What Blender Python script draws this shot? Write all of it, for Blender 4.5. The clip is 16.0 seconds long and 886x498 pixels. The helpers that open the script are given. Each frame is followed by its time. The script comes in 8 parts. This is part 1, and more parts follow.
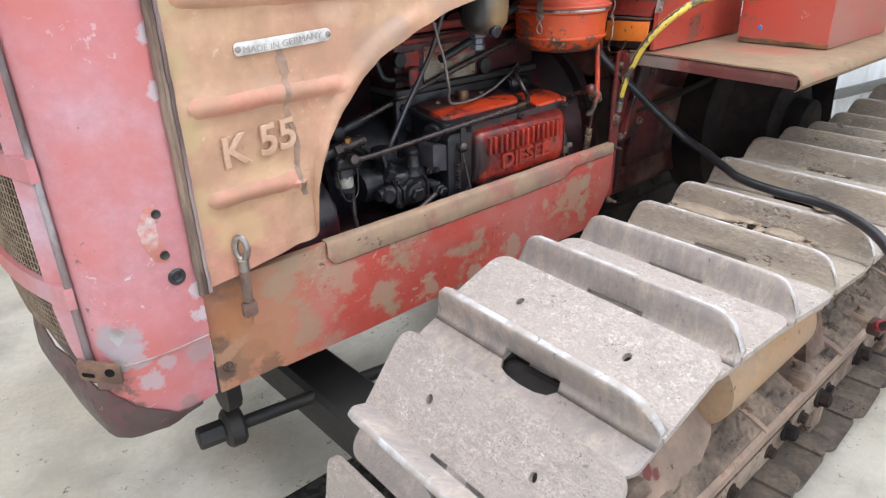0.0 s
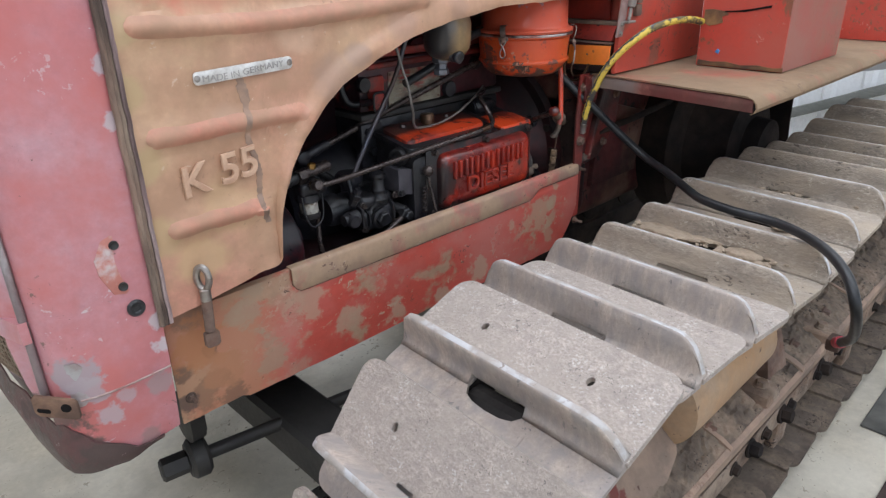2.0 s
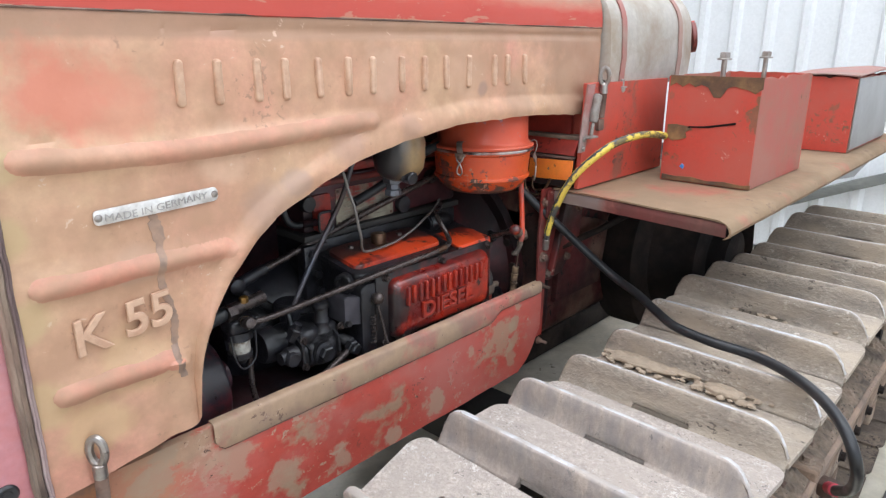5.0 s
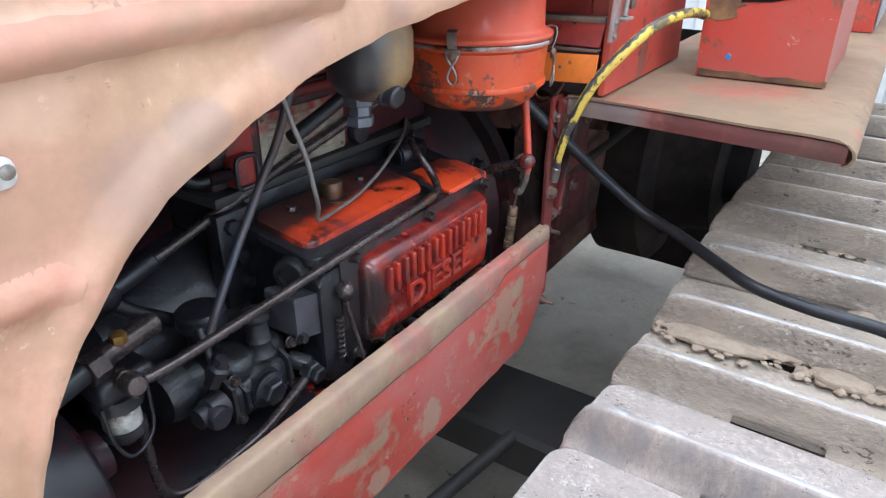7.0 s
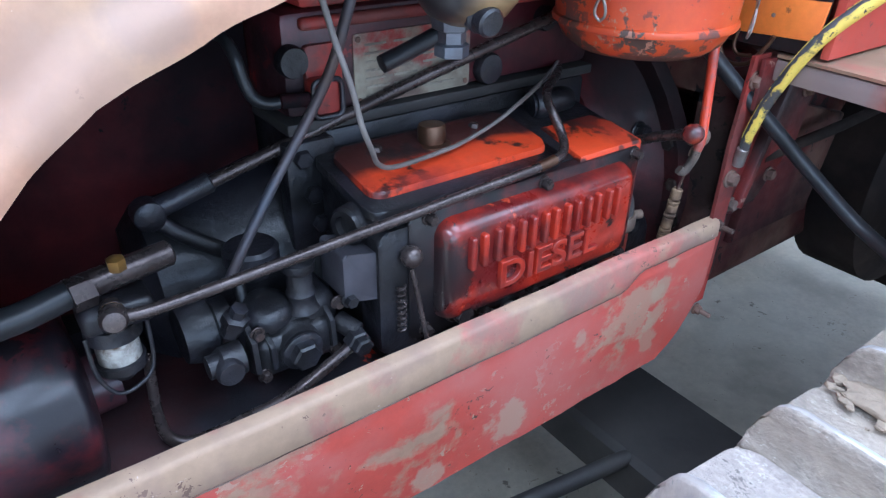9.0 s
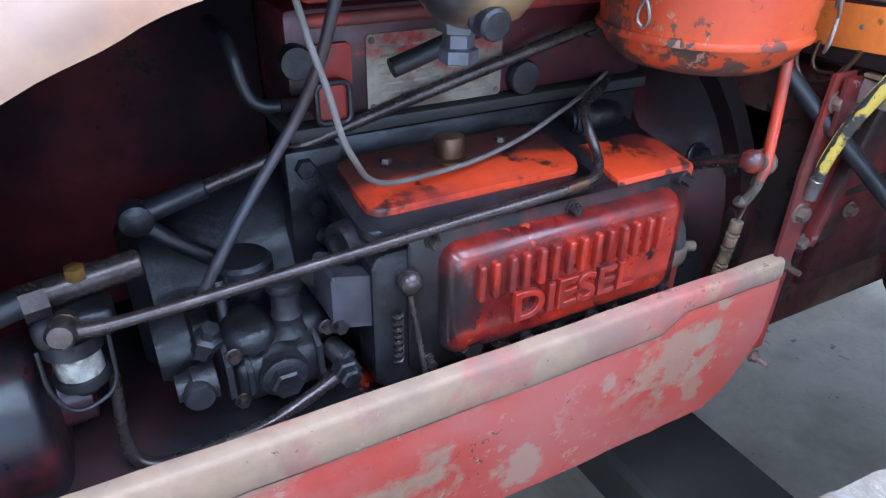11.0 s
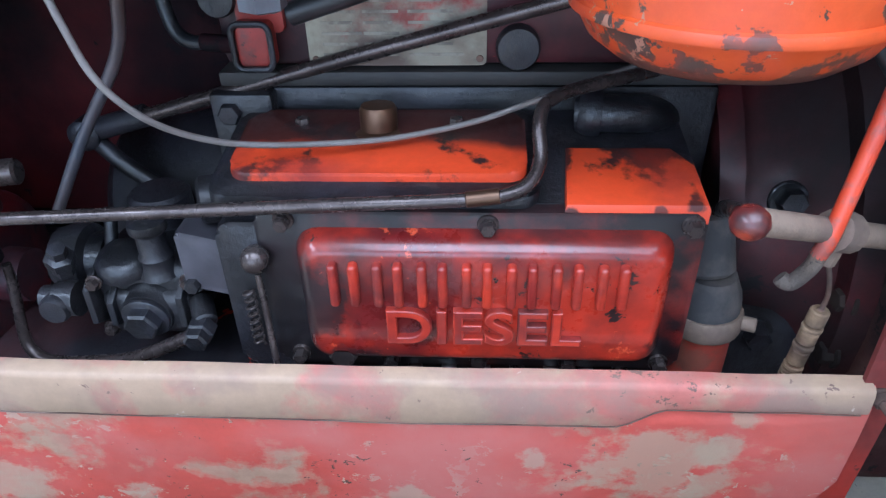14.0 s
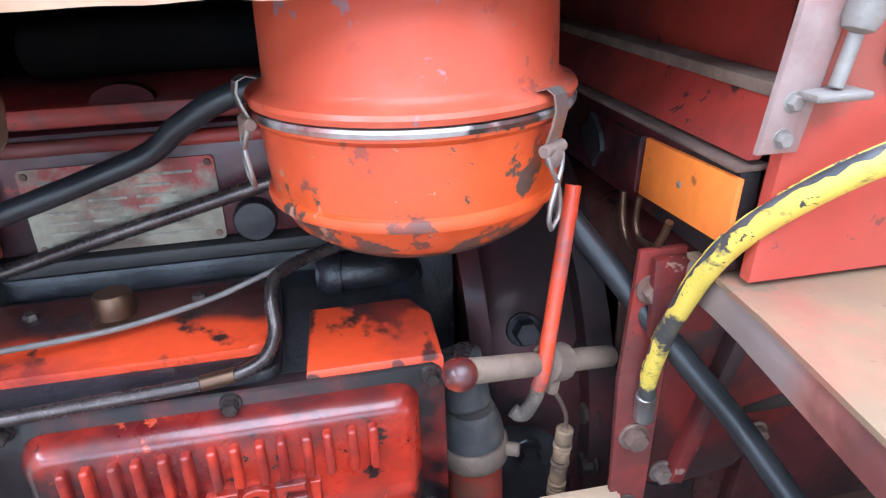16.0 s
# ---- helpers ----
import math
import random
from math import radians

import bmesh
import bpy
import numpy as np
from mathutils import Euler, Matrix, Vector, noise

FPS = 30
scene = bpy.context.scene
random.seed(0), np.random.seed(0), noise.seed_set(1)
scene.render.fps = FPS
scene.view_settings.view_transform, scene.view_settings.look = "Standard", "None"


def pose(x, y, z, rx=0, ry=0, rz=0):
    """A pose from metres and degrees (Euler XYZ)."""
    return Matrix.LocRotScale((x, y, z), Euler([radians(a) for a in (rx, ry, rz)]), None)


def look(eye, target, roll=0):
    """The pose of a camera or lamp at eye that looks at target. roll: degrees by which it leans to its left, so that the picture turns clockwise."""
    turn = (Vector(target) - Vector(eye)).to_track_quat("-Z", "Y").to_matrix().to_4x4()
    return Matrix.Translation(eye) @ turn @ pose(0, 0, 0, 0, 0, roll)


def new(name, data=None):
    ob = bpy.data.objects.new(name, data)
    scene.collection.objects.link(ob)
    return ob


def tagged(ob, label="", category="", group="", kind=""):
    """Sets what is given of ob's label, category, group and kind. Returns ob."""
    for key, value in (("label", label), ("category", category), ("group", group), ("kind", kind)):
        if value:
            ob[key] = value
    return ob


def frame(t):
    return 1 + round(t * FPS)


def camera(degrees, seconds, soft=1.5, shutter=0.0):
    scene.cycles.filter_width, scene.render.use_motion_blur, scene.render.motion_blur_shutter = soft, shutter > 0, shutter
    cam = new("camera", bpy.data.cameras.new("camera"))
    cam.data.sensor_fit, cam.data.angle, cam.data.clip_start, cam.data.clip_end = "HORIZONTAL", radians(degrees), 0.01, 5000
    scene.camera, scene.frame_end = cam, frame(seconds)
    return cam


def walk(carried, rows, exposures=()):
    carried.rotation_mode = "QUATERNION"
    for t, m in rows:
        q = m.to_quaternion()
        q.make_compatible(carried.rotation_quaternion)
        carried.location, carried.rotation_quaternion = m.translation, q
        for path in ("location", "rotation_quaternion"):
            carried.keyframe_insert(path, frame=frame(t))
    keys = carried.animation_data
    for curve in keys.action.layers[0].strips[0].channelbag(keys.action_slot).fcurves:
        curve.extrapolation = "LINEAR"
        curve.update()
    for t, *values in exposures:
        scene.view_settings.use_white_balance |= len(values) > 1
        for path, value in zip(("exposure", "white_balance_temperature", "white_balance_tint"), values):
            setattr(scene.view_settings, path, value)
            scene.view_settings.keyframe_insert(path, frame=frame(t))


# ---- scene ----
cam = camera(67.0, 16.0, soft=1.3)
PATH = [
    (0, (-0.038, 0.023, 1.183), (1.161, 1.380, 0.335), -1.5),
    (0.5, (-0.030, 0.025, 1.160), (1.129, 1.328, 0.182), -1.4),
    (1, (-0.025, 0.022, 1.147), (1.120, 1.286, 0.102), -1.6),
    (1.5, (-0.025, 0.022, 1.169), (1.156, 1.297, 0.179), -1.4),
    (2, (-0.023, 0.017, 1.199), (1.248, 1.333, 0.391), -1.2),
    (2.5, (-0.017, 0.010, 1.231), (1.330, 1.349, 0.605), -0.4),
    (3, (-0.009, 0.006, 1.255), (1.369, 1.374, 0.776), -0.2),
    (3.5, (-0.004, 0.004, 1.274), (1.387, 1.387, 0.882), -0.3),
    (4, (0.011, 0.010, 1.280), (1.410, 1.399, 0.943), -0.2),
    (4.5, (0.047, 0.035, 1.255), (1.440, 1.404, 0.827), -0.4),
    (4.7, (0.069, 0.065, 1.249), (1.467, 1.406, 0.750), -0.1),
    (7, (0.394, 0.549, 1.177), (1.896, 1.537, 0.300), -0.1),
    (7.5, (0.456, 0.572, 1.148), (1.952, 1.533, 0.233), 0.8),
    (8, (0.572, 0.576, 1.139), (1.764, 1.872, 0.191), -0.6),
    (8.5, (0.604, 0.560, 1.116), (1.678, 1.921, 0.118), -0.2),
    (8.7, (0.597, 0.553, 1.124), (1.661, 1.915, 0.117), 0.5),
    (10.8, (0.718, 0.567, 1.112), (1.473, 2.104, 0.079), 0.0),
    (11, (0.705, 0.576, 1.107), (1.545, 2.087, 0.102), 1.1),
    (11.5, (0.748, 0.571, 1.110), (1.738, 2.034, 0.171), 1.2),
    (12, (0.775, 0.587, 1.099), (1.611, 2.141, 0.158), -1.8),
    (12.5, (0.933, 0.632, 1.095), (1.045, 2.342, 0.064), -6.1),
    (13, (1.042, 0.629, 1.121), (1.023, 2.306, 0.030), -4.7),
    (13.5, (1.028, 0.619, 1.095), (1.186, 2.290, 0.007), -1.7),
    (14, (1.119, 0.602, 1.075), (1.012, 2.266, -0.030), -1.4),
    (14.5, (1.156, 0.622, 1.067), (1.224, 2.266, -0.069), -1.5),
    (15, (1.183, 0.626, 1.076), (1.363, 2.290, -0.019), -0.9),
    (15.5, (1.202, 0.610, 1.111), (1.456, 2.379, 0.215), -1.6),
    (16, (1.215, 0.602, 1.122), (1.550, 2.387, 0.286), -2.0),
]
EXPOSURE = [(0, -0.06, 6000, 7), (1, -0.25, 5900, 7), (2, -0.60, 5950, 7), (3, -0.2, 6000, 7), (4.7, -0.19, 6000, 6), (7.0, 0.05, 5500, 6), (8.5, 0.28, 4850, 6), (11, 0.43, 4750, 7), (12.5, 0.48, 4700, 7), (14, 0.50, 4900, 6), (15, 0.55, 5000, 6), (15.5, 0.78, 5100, 6), (16, 0.88, 5150, 6)]
walk(cam, [(t, look(eye, target, roll)) for t, eye, target, roll in PATH], EXPOSURE)
DOOR_W, ROOF_W = 100.0, 185.0

# ---- light ----
FLOOR = 0.235         # all heights below are over a datum 0.235 m under the shed floor
world = bpy.data.worlds.new("world")
scene.world = world
world.use_nodes = True
wn = world.node_tree.nodes
sky = wn.new("ShaderNodeTexSky")
sky.sky_type, sky.sun_disc = "NISHITA", False
sky.sun_elevation, sky.sun_rotation = radians(48), radians(200)
wn["Background"].inputs["Strength"].default_value = 0.12
world.node_tree.links.new(sky.outputs[0], wn["Background"].inputs["Color"])


def sun_lamp():
    d = bpy.data.lights.new("sun", "SUN")
    d.energy, d.angle, d.color = 3.0, radians(0.5), (1.0, 0.95, 0.88)
    ob = new("sun", d)
    ob.matrix_world = look((3, -8, 10), (0, 0, 0))


def area(name, eye, target, w, h, watts, colour):
    d = bpy.data.lights.new(name, "AREA")
    d.shape, d.size, d.size_y, d.energy, d.color = "RECTANGLE", w, h, watts, colour
    ob = new(name, d)
    ob.matrix_world = look(eye, target)
    return ob


sun_lamp()
area("daylight_door", (-0.9, -4.9, 2.0), (-0.6, 0, 1.1), 6.0, 2.8, DOOR_W, (0.905, 0.93, 1.0))
# fill lamps added under the closed ceiling for light from above
area("roof_fill", (1.2, -0.3, 3.86), (1.2, -0.3, 0), 2.2, 5.6, ROOF_W, (0.95, 0.95, 1.0))
area("roof_fill", (-2.2, -0.4, 3.86), (-2.2, -0.4, 0), 1.2, 6.0, ROOF_W * 1.35, (0.95, 0.95, 1.0))
area("roof_fill", (3.3, 1.5, 3.86), (3.3, 1.5, 0), 1.2, 9.6, ROOF_W * 0.80, (0.95, 0.95, 1.0))


# ---- mesh helpers ----
ORIGIN = {}


def thing(name, label, category, loc, group="", kind=""):
    ob = new(name)
    ob.empty_display_size = 0.1
    ob.location = (loc[0], loc[1], loc[2] - FLOOR)
    ORIGIN[ob] = Vector(loc)
    return tagged(ob, label, category, group, kind)


def finish(bm, smooth):
    bmesh.ops.recalc_face_normals(bm, faces=bm.faces)
    for f in bm.faces:
        f.smooth = smooth
    if smooth:
        for e in bm.edges:
            if len(e.link_faces) == 2 and e.calc_face_angle(0) > radians(38):
                e.smooth = False


def part(name, bm, material, parent, label="", smooth=True):
    """One mesh under a thing or a part; its vertices are given in the place's own measure."""
    finish(bm, smooth)
    o = ORIGIN[parent]
    bmesh.ops.translate(bm, vec=-o, verts=bm.verts)
    me = bpy.data.meshes.new(name)
    bm.to_mesh(me)
    bm.free()
    me.materials.append(material)
    ob = new(name, me)
    ob.parent = parent
    ORIGIN[ob] = o
    return tagged(ob, label)


def solo(name, bm, material, label, category, kind="", group="", smooth=True):
    """A thing that is one mesh."""
    finish(bm, smooth)
    xs = [v.co for v in bm.verts]
    o = Vector((sum(c.x for c in xs) / len(xs), sum(c.y for c in xs) / len(xs), min(c.z for c in xs)))
    bmesh.ops.translate(bm, vec=-o, verts=bm.verts)
    me = bpy.data.meshes.new(name)
    bm.to_mesh(me)
    bm.free()
    me.materials.append(material)
    ob = new(name, me)
    ob.location = (o.x, o.y, o.z - FLOOR)
    ORIGIN[ob] = o
    return tagged(ob, label, category, group, kind)


def B():
    return bmesh.new()


def bevel(bm, faces_or_edges, r, seg=2):
    bmesh.ops.bevel(bm, geom=list(faces_or_edges), offset=r, segments=seg, affect="EDGES", profile=0.5, clamp_overlap=True)


def box(bm, x0, x1, y0, y1, z0, z1, r=0.0, seg=2):
    g = bmesh.ops.create_cube(bm, size=1.0)
    vs = g["verts"]
    for v in vs:
        v.co = Vector(((x0 + x1) / 2 + v.co.x * (x1 - x0), (y0 + y1) / 2 + v.co.y * (y1 - y0), (z0 + z1) / 2 + v.co.z * (z1 - z0)))
    if r:
        es = {e for v in vs for e in v.link_edges}
        bevel(bm, es, r, seg)
    return bm


def basis(d):
    d = Vector(d).normalized()
    a = Vector((0, 0, 1)) if abs(d.z) < 0.9 else Vector((1, 0, 0))
    u = d.cross(a).normalized()
    return u, d.cross(u).normalized(), d


def lathe(bm, at, axis, profile, seg=28, phase=0.0):
    """Turn (height, radius) rows round an axis."""
    u, w, d = basis(axis)
    at = Vector(at)
    rings = []
    for h, r in profile:
        if r < 1e-5:
            rings.append([bm.verts.new(at + d * h)])
        else:
            rings.append([bm.verts.new(at + d * h + (u * math.cos(a) + w * math.sin(a)) * r)
                          for a in [phase + 2 * math.pi * i / seg for i in range(seg)]])
    for a, b in zip(rings, rings[1:]):
        if len(a) == 1 and len(b) == 1:
            continue
        for i in range(seg):
            j = (i + 1) % seg
            if len(a) == 1:
                bm.faces.new((a[0], b[i], b[j]))
            elif len(b) == 1:
                bm.faces.new((a[i], a[j], b[0]))
            else:
                bm.faces.new((a[i], a[j], b[j], b[i]))
    for ring in (rings[0], rings[-1]):
        if len(ring) > 2:
            bm.faces.new(ring)
    return bm


def cyl(bm, p0, p1, r, seg=20, c=None):
    """A rod with slightly rounded ends."""
    p0, p1 = Vector(p0), Vector(p1)
    h = (p1 - p0).length
    c = min(r * 0.18, h * 0.2) if c is None else c
    return lathe(bm, p0, p1 - p0, [(0, r - c), (c, r), (h - c, r), (h, r - c)], seg)


def bolt(bm, at, axis, r, h, washer=True):
    """A hexagon head with a washer."""
    d = Vector(axis).normalized()
    at = Vector(at)
    if washer:
        lathe(bm, at, d, [(0, r * 1.35), (h * 0.18, r * 1.35), (h * 0.25, r * 1.25)], 16)
    lathe(bm, at + d * h * 0.2, d, [(0, r), (h * 0.65, r), (h * 0.8, r * 0.86)], 6)
    return bm


def spline(points, n=8):
    """Catmull-Rom through the points."""
    p = [Vector(q) for q in points]
    p = [2 * p[0] - p[1]] + p + [2 * p[-1] - p[-2]]
    out = []
    for i in range(1, len(p) - 2):
        a, b, c, d = p[i - 1:i + 3]
        for k in range(n):
            t = k / n
            out.append(0.5 * ((2 * b) + (c - a) * t + (2 * a - 5 * b + 4 * c - d) * t * t + (3 * b - a - 3 * c + d) * t ** 3))
    out.append(p[-2])
    return out


def tube(bm, points, r, seg=12, n=8, smooth=True):
    """A pipe or cable swept along a path; r may be a number or a function of 0..1."""
    path = spline(points, n) if smooth else [Vector(q) for q in points]
    up = None
    rings = []
    for i, p in enumerate(path):
        d = (path[min(i + 1, len(path) - 1)] - path[max(i - 1, 0)]).normalized()
        if up is None:
            up = basis(d)[0]
        up = (up - d * up.dot(d)).normalized()
        w = d.cross(up)
        rr = r(i / (len(path) - 1)) if callable(r) else r
        rings.append([bm.verts.new(p + (up * math.cos(a) + w * math.sin(a)) * rr) for a in [2 * math.pi * k / seg for k in range(seg)]])
    for a, b in zip(rings, rings[1:]):
        for i in range(seg):
            j = (i + 1) % seg
            bm.faces.new((a[i], a[j], b[j], b[i]))
    bm.faces.new(rings[0])
    bm.faces.new(rings[-1])
    return bm


def prism(bm, outline, to3, depth, r=0.0, seg=2):
    """Push a closed outline (a, b) along its normal; to3(a, b, c) gives the place at depth c."""
    lo = [bm.verts.new(to3(a, b, 0.0)) for a, b in outline]
    hi = [bm.verts.new(to3(a, b, depth)) for a, b in outline]
    bm.faces.new(lo)
    top = bm.faces.new(hi)
    n = len(lo)
    for i in range(n):
        j = (i + 1) % n
        bm.faces.new((lo[i], lo[j], hi[j], hi[i]))
    if r:
        bevel(bm, top.edges, r, seg)
    return bm


def rounded(a0, a1, b0, b1, r, n=5):
    out = []
    for ca, cb, s in ((a1 - r, b1 - r, 0), (a0 + r, b1 - r, 90), (a0 + r, b0 + r, 180), (a1 - r, b0 + r, 270)):
        for k in range(n + 1):
            t = radians(s + 90 * k / n)
            out.append((ca + r * math.cos(t), cb + r * math.sin(t)))
    return out


def sheet(bm, rows, thick, push):
    """A sheet of metal through rows of places, with its thickness along push(place)."""
    front = [[bm.verts.new(p) for p in row] for row in rows]
    back = [[bm.verts.new(Vector(p) + push(Vector(p)) * thick) for p in row] for row in rows]
    for g in (front, back):
        for a, b in zip(g, g[1:]):
            for i in range(len(a) - 1):
                bm.faces.new((a[i], a[i + 1], b[i + 1], b[i]))
    for line in ((front[0], back[0]), (front[-1], back[-1]), ([r[0] for r in front], [r[0] for r in back]), ([r[-1] for r in front], [r[-1] for r in back])):
        for i in range(len(line[0]) - 1):
            bm.faces.new((line[0][i], line[0][i + 1], line[1][i + 1], line[1][i]))
    return bm


def pan(bm, a0, a1, b0, b1, r, steps, to3, n=6):
    """A raised pan with sloped sides: steps of (inset, height)."""
    rings = []
    for inset, h in steps:
        rings.append([bm.verts.new(to3(a, b, h)) for a, b in rounded(a0 + inset, a1 - inset, b0 + inset, b1 - inset, max(0.003, r - inset * 0.5), n)])
    for lo, hi in zip(rings, rings[1:]):
        for i in range(len(lo)):
            j = (i + 1) % len(lo)
            bm.faces.new((lo[i], lo[j], hi[j], hi[i]))
    bm.faces.new(rings[0])
    bm.faces.new(rings[-1])
    return bm


def lettering(text, size, to_world, depth, material, parent, name, label, align="LEFT", wide=1.0, bev=0.0):
    """Raised words in the built-in font: to_world maps the text's plane (x right, y up) into the place."""
    cu = bpy.data.curves.new(name, "FONT")
    cu.body, cu.size, cu.extrude, cu.align_x, cu.bevel_depth = text, size, depth, align, bev
    ob = new(name, cu)
    me = bpy.data.meshes.new_from_object(ob.evaluated_get(bpy.context.evaluated_depsgraph_get()))
    bpy.data.objects.remove(ob)
    bm = B()
    bm.from_mesh(me)
    bpy.data.meshes.remove(me)
    for v in bm.verts:
        v.co = Vector(to_world(v.co.x * wide, v.co.y, v.co.z))
    # each letter is a part of its own
    left = set(bm.verts)
    while left:
        stack, island = [left.pop()], set()
        while stack:
            v = stack.pop()
            island.add(v)
            for e in v.link_edges:
                w = e.other_vert(v)
                if w in left:
                    left.remove(w)
                    stack.append(w)
        one = B()
        at = {v: one.verts.new(v.co) for v in island}
        for f in {f for v in island for f in v.link_faces}:
            one.faces.new([at[v] for v in f.verts])
        part(name, one, material, parent, label, smooth=False)
    bm.free()


def fbm(x, y, z, s):
    return noise.noise(Vector((x * s, y * s, z * s)))


def rod(name, points, r, material, parent, label="", seg=12, smooth=True, n=8):
    b = B()
    tube(b, points, r, seg, n, smooth)
    return part(name, b, material, parent, label)


def hexhead(name, at, axis, r, h, material, parent, label="", washer=True):
    b = B()
    bolt(b, at, axis, r, h, washer)
    return part(name, b, material, parent, label)


# ---- materials ----
def mat(name, base, worn=None, worn_amt=0.5, worn_scale=6.0, sharp=0.08, dirt=None, dirt_amt=0.35, dirt_scale=3.0, rough=0.5, metal=0.0,
        bump=0.15, grain=60.0, coat=0.0, worn_metal=None, stretch=(1, 1, 1), vary=0.10, band=None, spec=0.5, fleck=None, spots=(), spots2=None, ragged=True):
    """Paint or metal with a worn undercoat in patches, soft dirt, fine grain and relief."""
    m = bpy.data.materials.new(name)
    m.use_nodes = True
    nt, nd, ln = m.node_tree, m.node_tree.nodes, m.node_tree.links
    bs = nd["Principled BSDF"]
    tc, mp, oi = nd.new("ShaderNodeTexCoord"), nd.new("ShaderNodeMapping"), nd.new("ShaderNodeObjectInfo")
    mul = nd.new("ShaderNodeMath")
    mul.operation = "MULTIPLY"
    mul.inputs[1].default_value = 37.0
    ln.new(oi.outputs["Random"], mul.inputs[0])
    ln.new(tc.outputs["Object"], mp.inputs["Vector"])
    ln.new(mul.outputs[0], mp.inputs["Location"])
    mp.inputs["Scale"].default_value = stretch

    def nz(scale, detail, roughness=0.6, dist=0.0):
        n = nd.new("ShaderNodeTexNoise")
        n.inputs["Scale"].default_value, n.inputs["Detail"].default_value = scale, detail
        n.inputs["Roughness"].default_value, n.inputs["Distortion"].default_value = roughness, dist
        ln.new(mp.outputs[0], n.inputs["Vector"])
        return n.outputs["Fac"]

    def ramp(src, lo, hi):
        r = nd.new("ShaderNodeMapRange")
        r.inputs["From Min"].default_value, r.inputs["From Max"].default_value = lo, hi
        ln.new(src, r.inputs["Value"])
        return r.outputs[0]

    def mix(f, a, b, mode="MIX"):
        x = nd.new("ShaderNodeMix")
        x.data_type, x.blend_type = "RGBA", mode
        if isinstance(f, float):
            x.inputs["Factor"].default_value = f
        else:
            ln.new(f, x.inputs["Factor"])
        for sock, val in ((x.inputs["A"], a), (x.inputs["B"], b)):
            if isinstance(val, tuple):
                sock.default_value = (*val, 1)
            else:
                ln.new(val, sock)
        return x.outputs["Result"]

    fine = nz(grain, 6, 0.7)
    g = ramp(fine, 0.3, 0.7)
    col = mix(g, tuple(c * (1 - vary) for c in base), tuple(min(1, c * (1 + vary)) for c in base))
    height = fine
    rgh = None
    if worn:
        w = nz(worn_scale, 9, 0.62, 0.12)
        t = 0.5 + (0.5 - worn_amt) * 0.32
        wf = ramp(w, t - sharp / 2, t + sharp / 2)
        wcol = mix(g, tuple(c * 0.85 for c in worn), tuple(min(1, c * 1.12) for c in worn))
        col = mix(wf, col, wcol)
        if worn_metal is not None:
            ln.new(ramp2(nd, ln, wf, metal, worn_metal), bs.inputs["Metallic"])
        sub = nd.new("ShaderNodeMath")
        sub.operation = "MULTIPLY_ADD"
        sub.inputs[1].default_value = -0.8
        ln.new(wf, sub.inputs[0])
        ln.new(fine, sub.inputs[2])
        height = sub.outputs[0]

    def chips(under, spec_):
        """Small hard-edged chips and scratches in another colour, gathered in drifts."""
        fcol, famt, fscale = spec_
        fa, fb = nz(fscale, 4, 0.7, 0.4), nz(fscale * 0.13, 3, 0.5)
        fs = nd.new("ShaderNodeMath")
        fs.operation = "MULTIPLY_ADD"
        fs.inputs[1].default_value = 0.55
        ln.new(fb, fs.inputs[0])
        ln.new(fa, fs.inputs[2])
        return mix(ramp(fs.outputs[0], 1.01 - famt, 1.03 - famt), under, fcol)

    if fleck:
        col = chips(col, fleck)
    if dirt:
        dn = nz(dirt_scale, 7, 0.6, 0.1)
        t = 0.5 + (0.5 - dirt_amt) * 0.36
        df = ramp(dn, t - 0.10, t + 0.10)
        d2 = nd.new("ShaderNodeMath")
        d2.operation = "MULTIPLY"
        d2.inputs[1].default_value = 0.85
        ln.new(df, d2.inputs[0])
        col = mix(d2.outputs[0], col, dirt)
        rr = nd.new("ShaderNodeMath")
        rr.operation = "MULTIPLY_ADD"
        rr.inputs[1].default_value, rr.inputs[2].default_value = 0.25, rough
        ln.new(df, rr.inputs[0])
        rgh = rr.outputs[0]
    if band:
        # a stripe of another colour along one axis of the thing, with a ragged edge
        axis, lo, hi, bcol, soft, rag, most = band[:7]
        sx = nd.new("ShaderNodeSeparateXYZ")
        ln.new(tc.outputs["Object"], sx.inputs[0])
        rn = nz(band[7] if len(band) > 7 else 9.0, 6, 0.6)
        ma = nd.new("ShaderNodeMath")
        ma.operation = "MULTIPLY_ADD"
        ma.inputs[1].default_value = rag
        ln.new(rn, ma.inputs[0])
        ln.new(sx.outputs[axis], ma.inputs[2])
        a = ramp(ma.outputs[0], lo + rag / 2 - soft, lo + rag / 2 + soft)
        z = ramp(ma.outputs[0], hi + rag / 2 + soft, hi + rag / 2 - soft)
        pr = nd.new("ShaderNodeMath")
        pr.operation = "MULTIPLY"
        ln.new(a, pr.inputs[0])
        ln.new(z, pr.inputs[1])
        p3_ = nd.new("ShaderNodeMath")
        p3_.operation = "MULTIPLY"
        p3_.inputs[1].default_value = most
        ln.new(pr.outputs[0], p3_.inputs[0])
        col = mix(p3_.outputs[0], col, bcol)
    if spots2:
        col = chips(col, spots2)
    for sx_, sz_, rad, scol, smost in spots:
        # a rubbed or smeared patch of its own on the side of the thing
        mm = nd.new("ShaderNodeMapping")
        mm.inputs["Location"].default_value = (-sx_ / rad, 0, -sz_ / rad)
        mm.inputs["Scale"].default_value = (1 / rad, 0, 1 / rad)
        ln.new(tc.outputs["Object"], mm.inputs["Vector"])
        vl = nd.new("ShaderNodeVectorMath")
        vl.operation = "LENGTH"
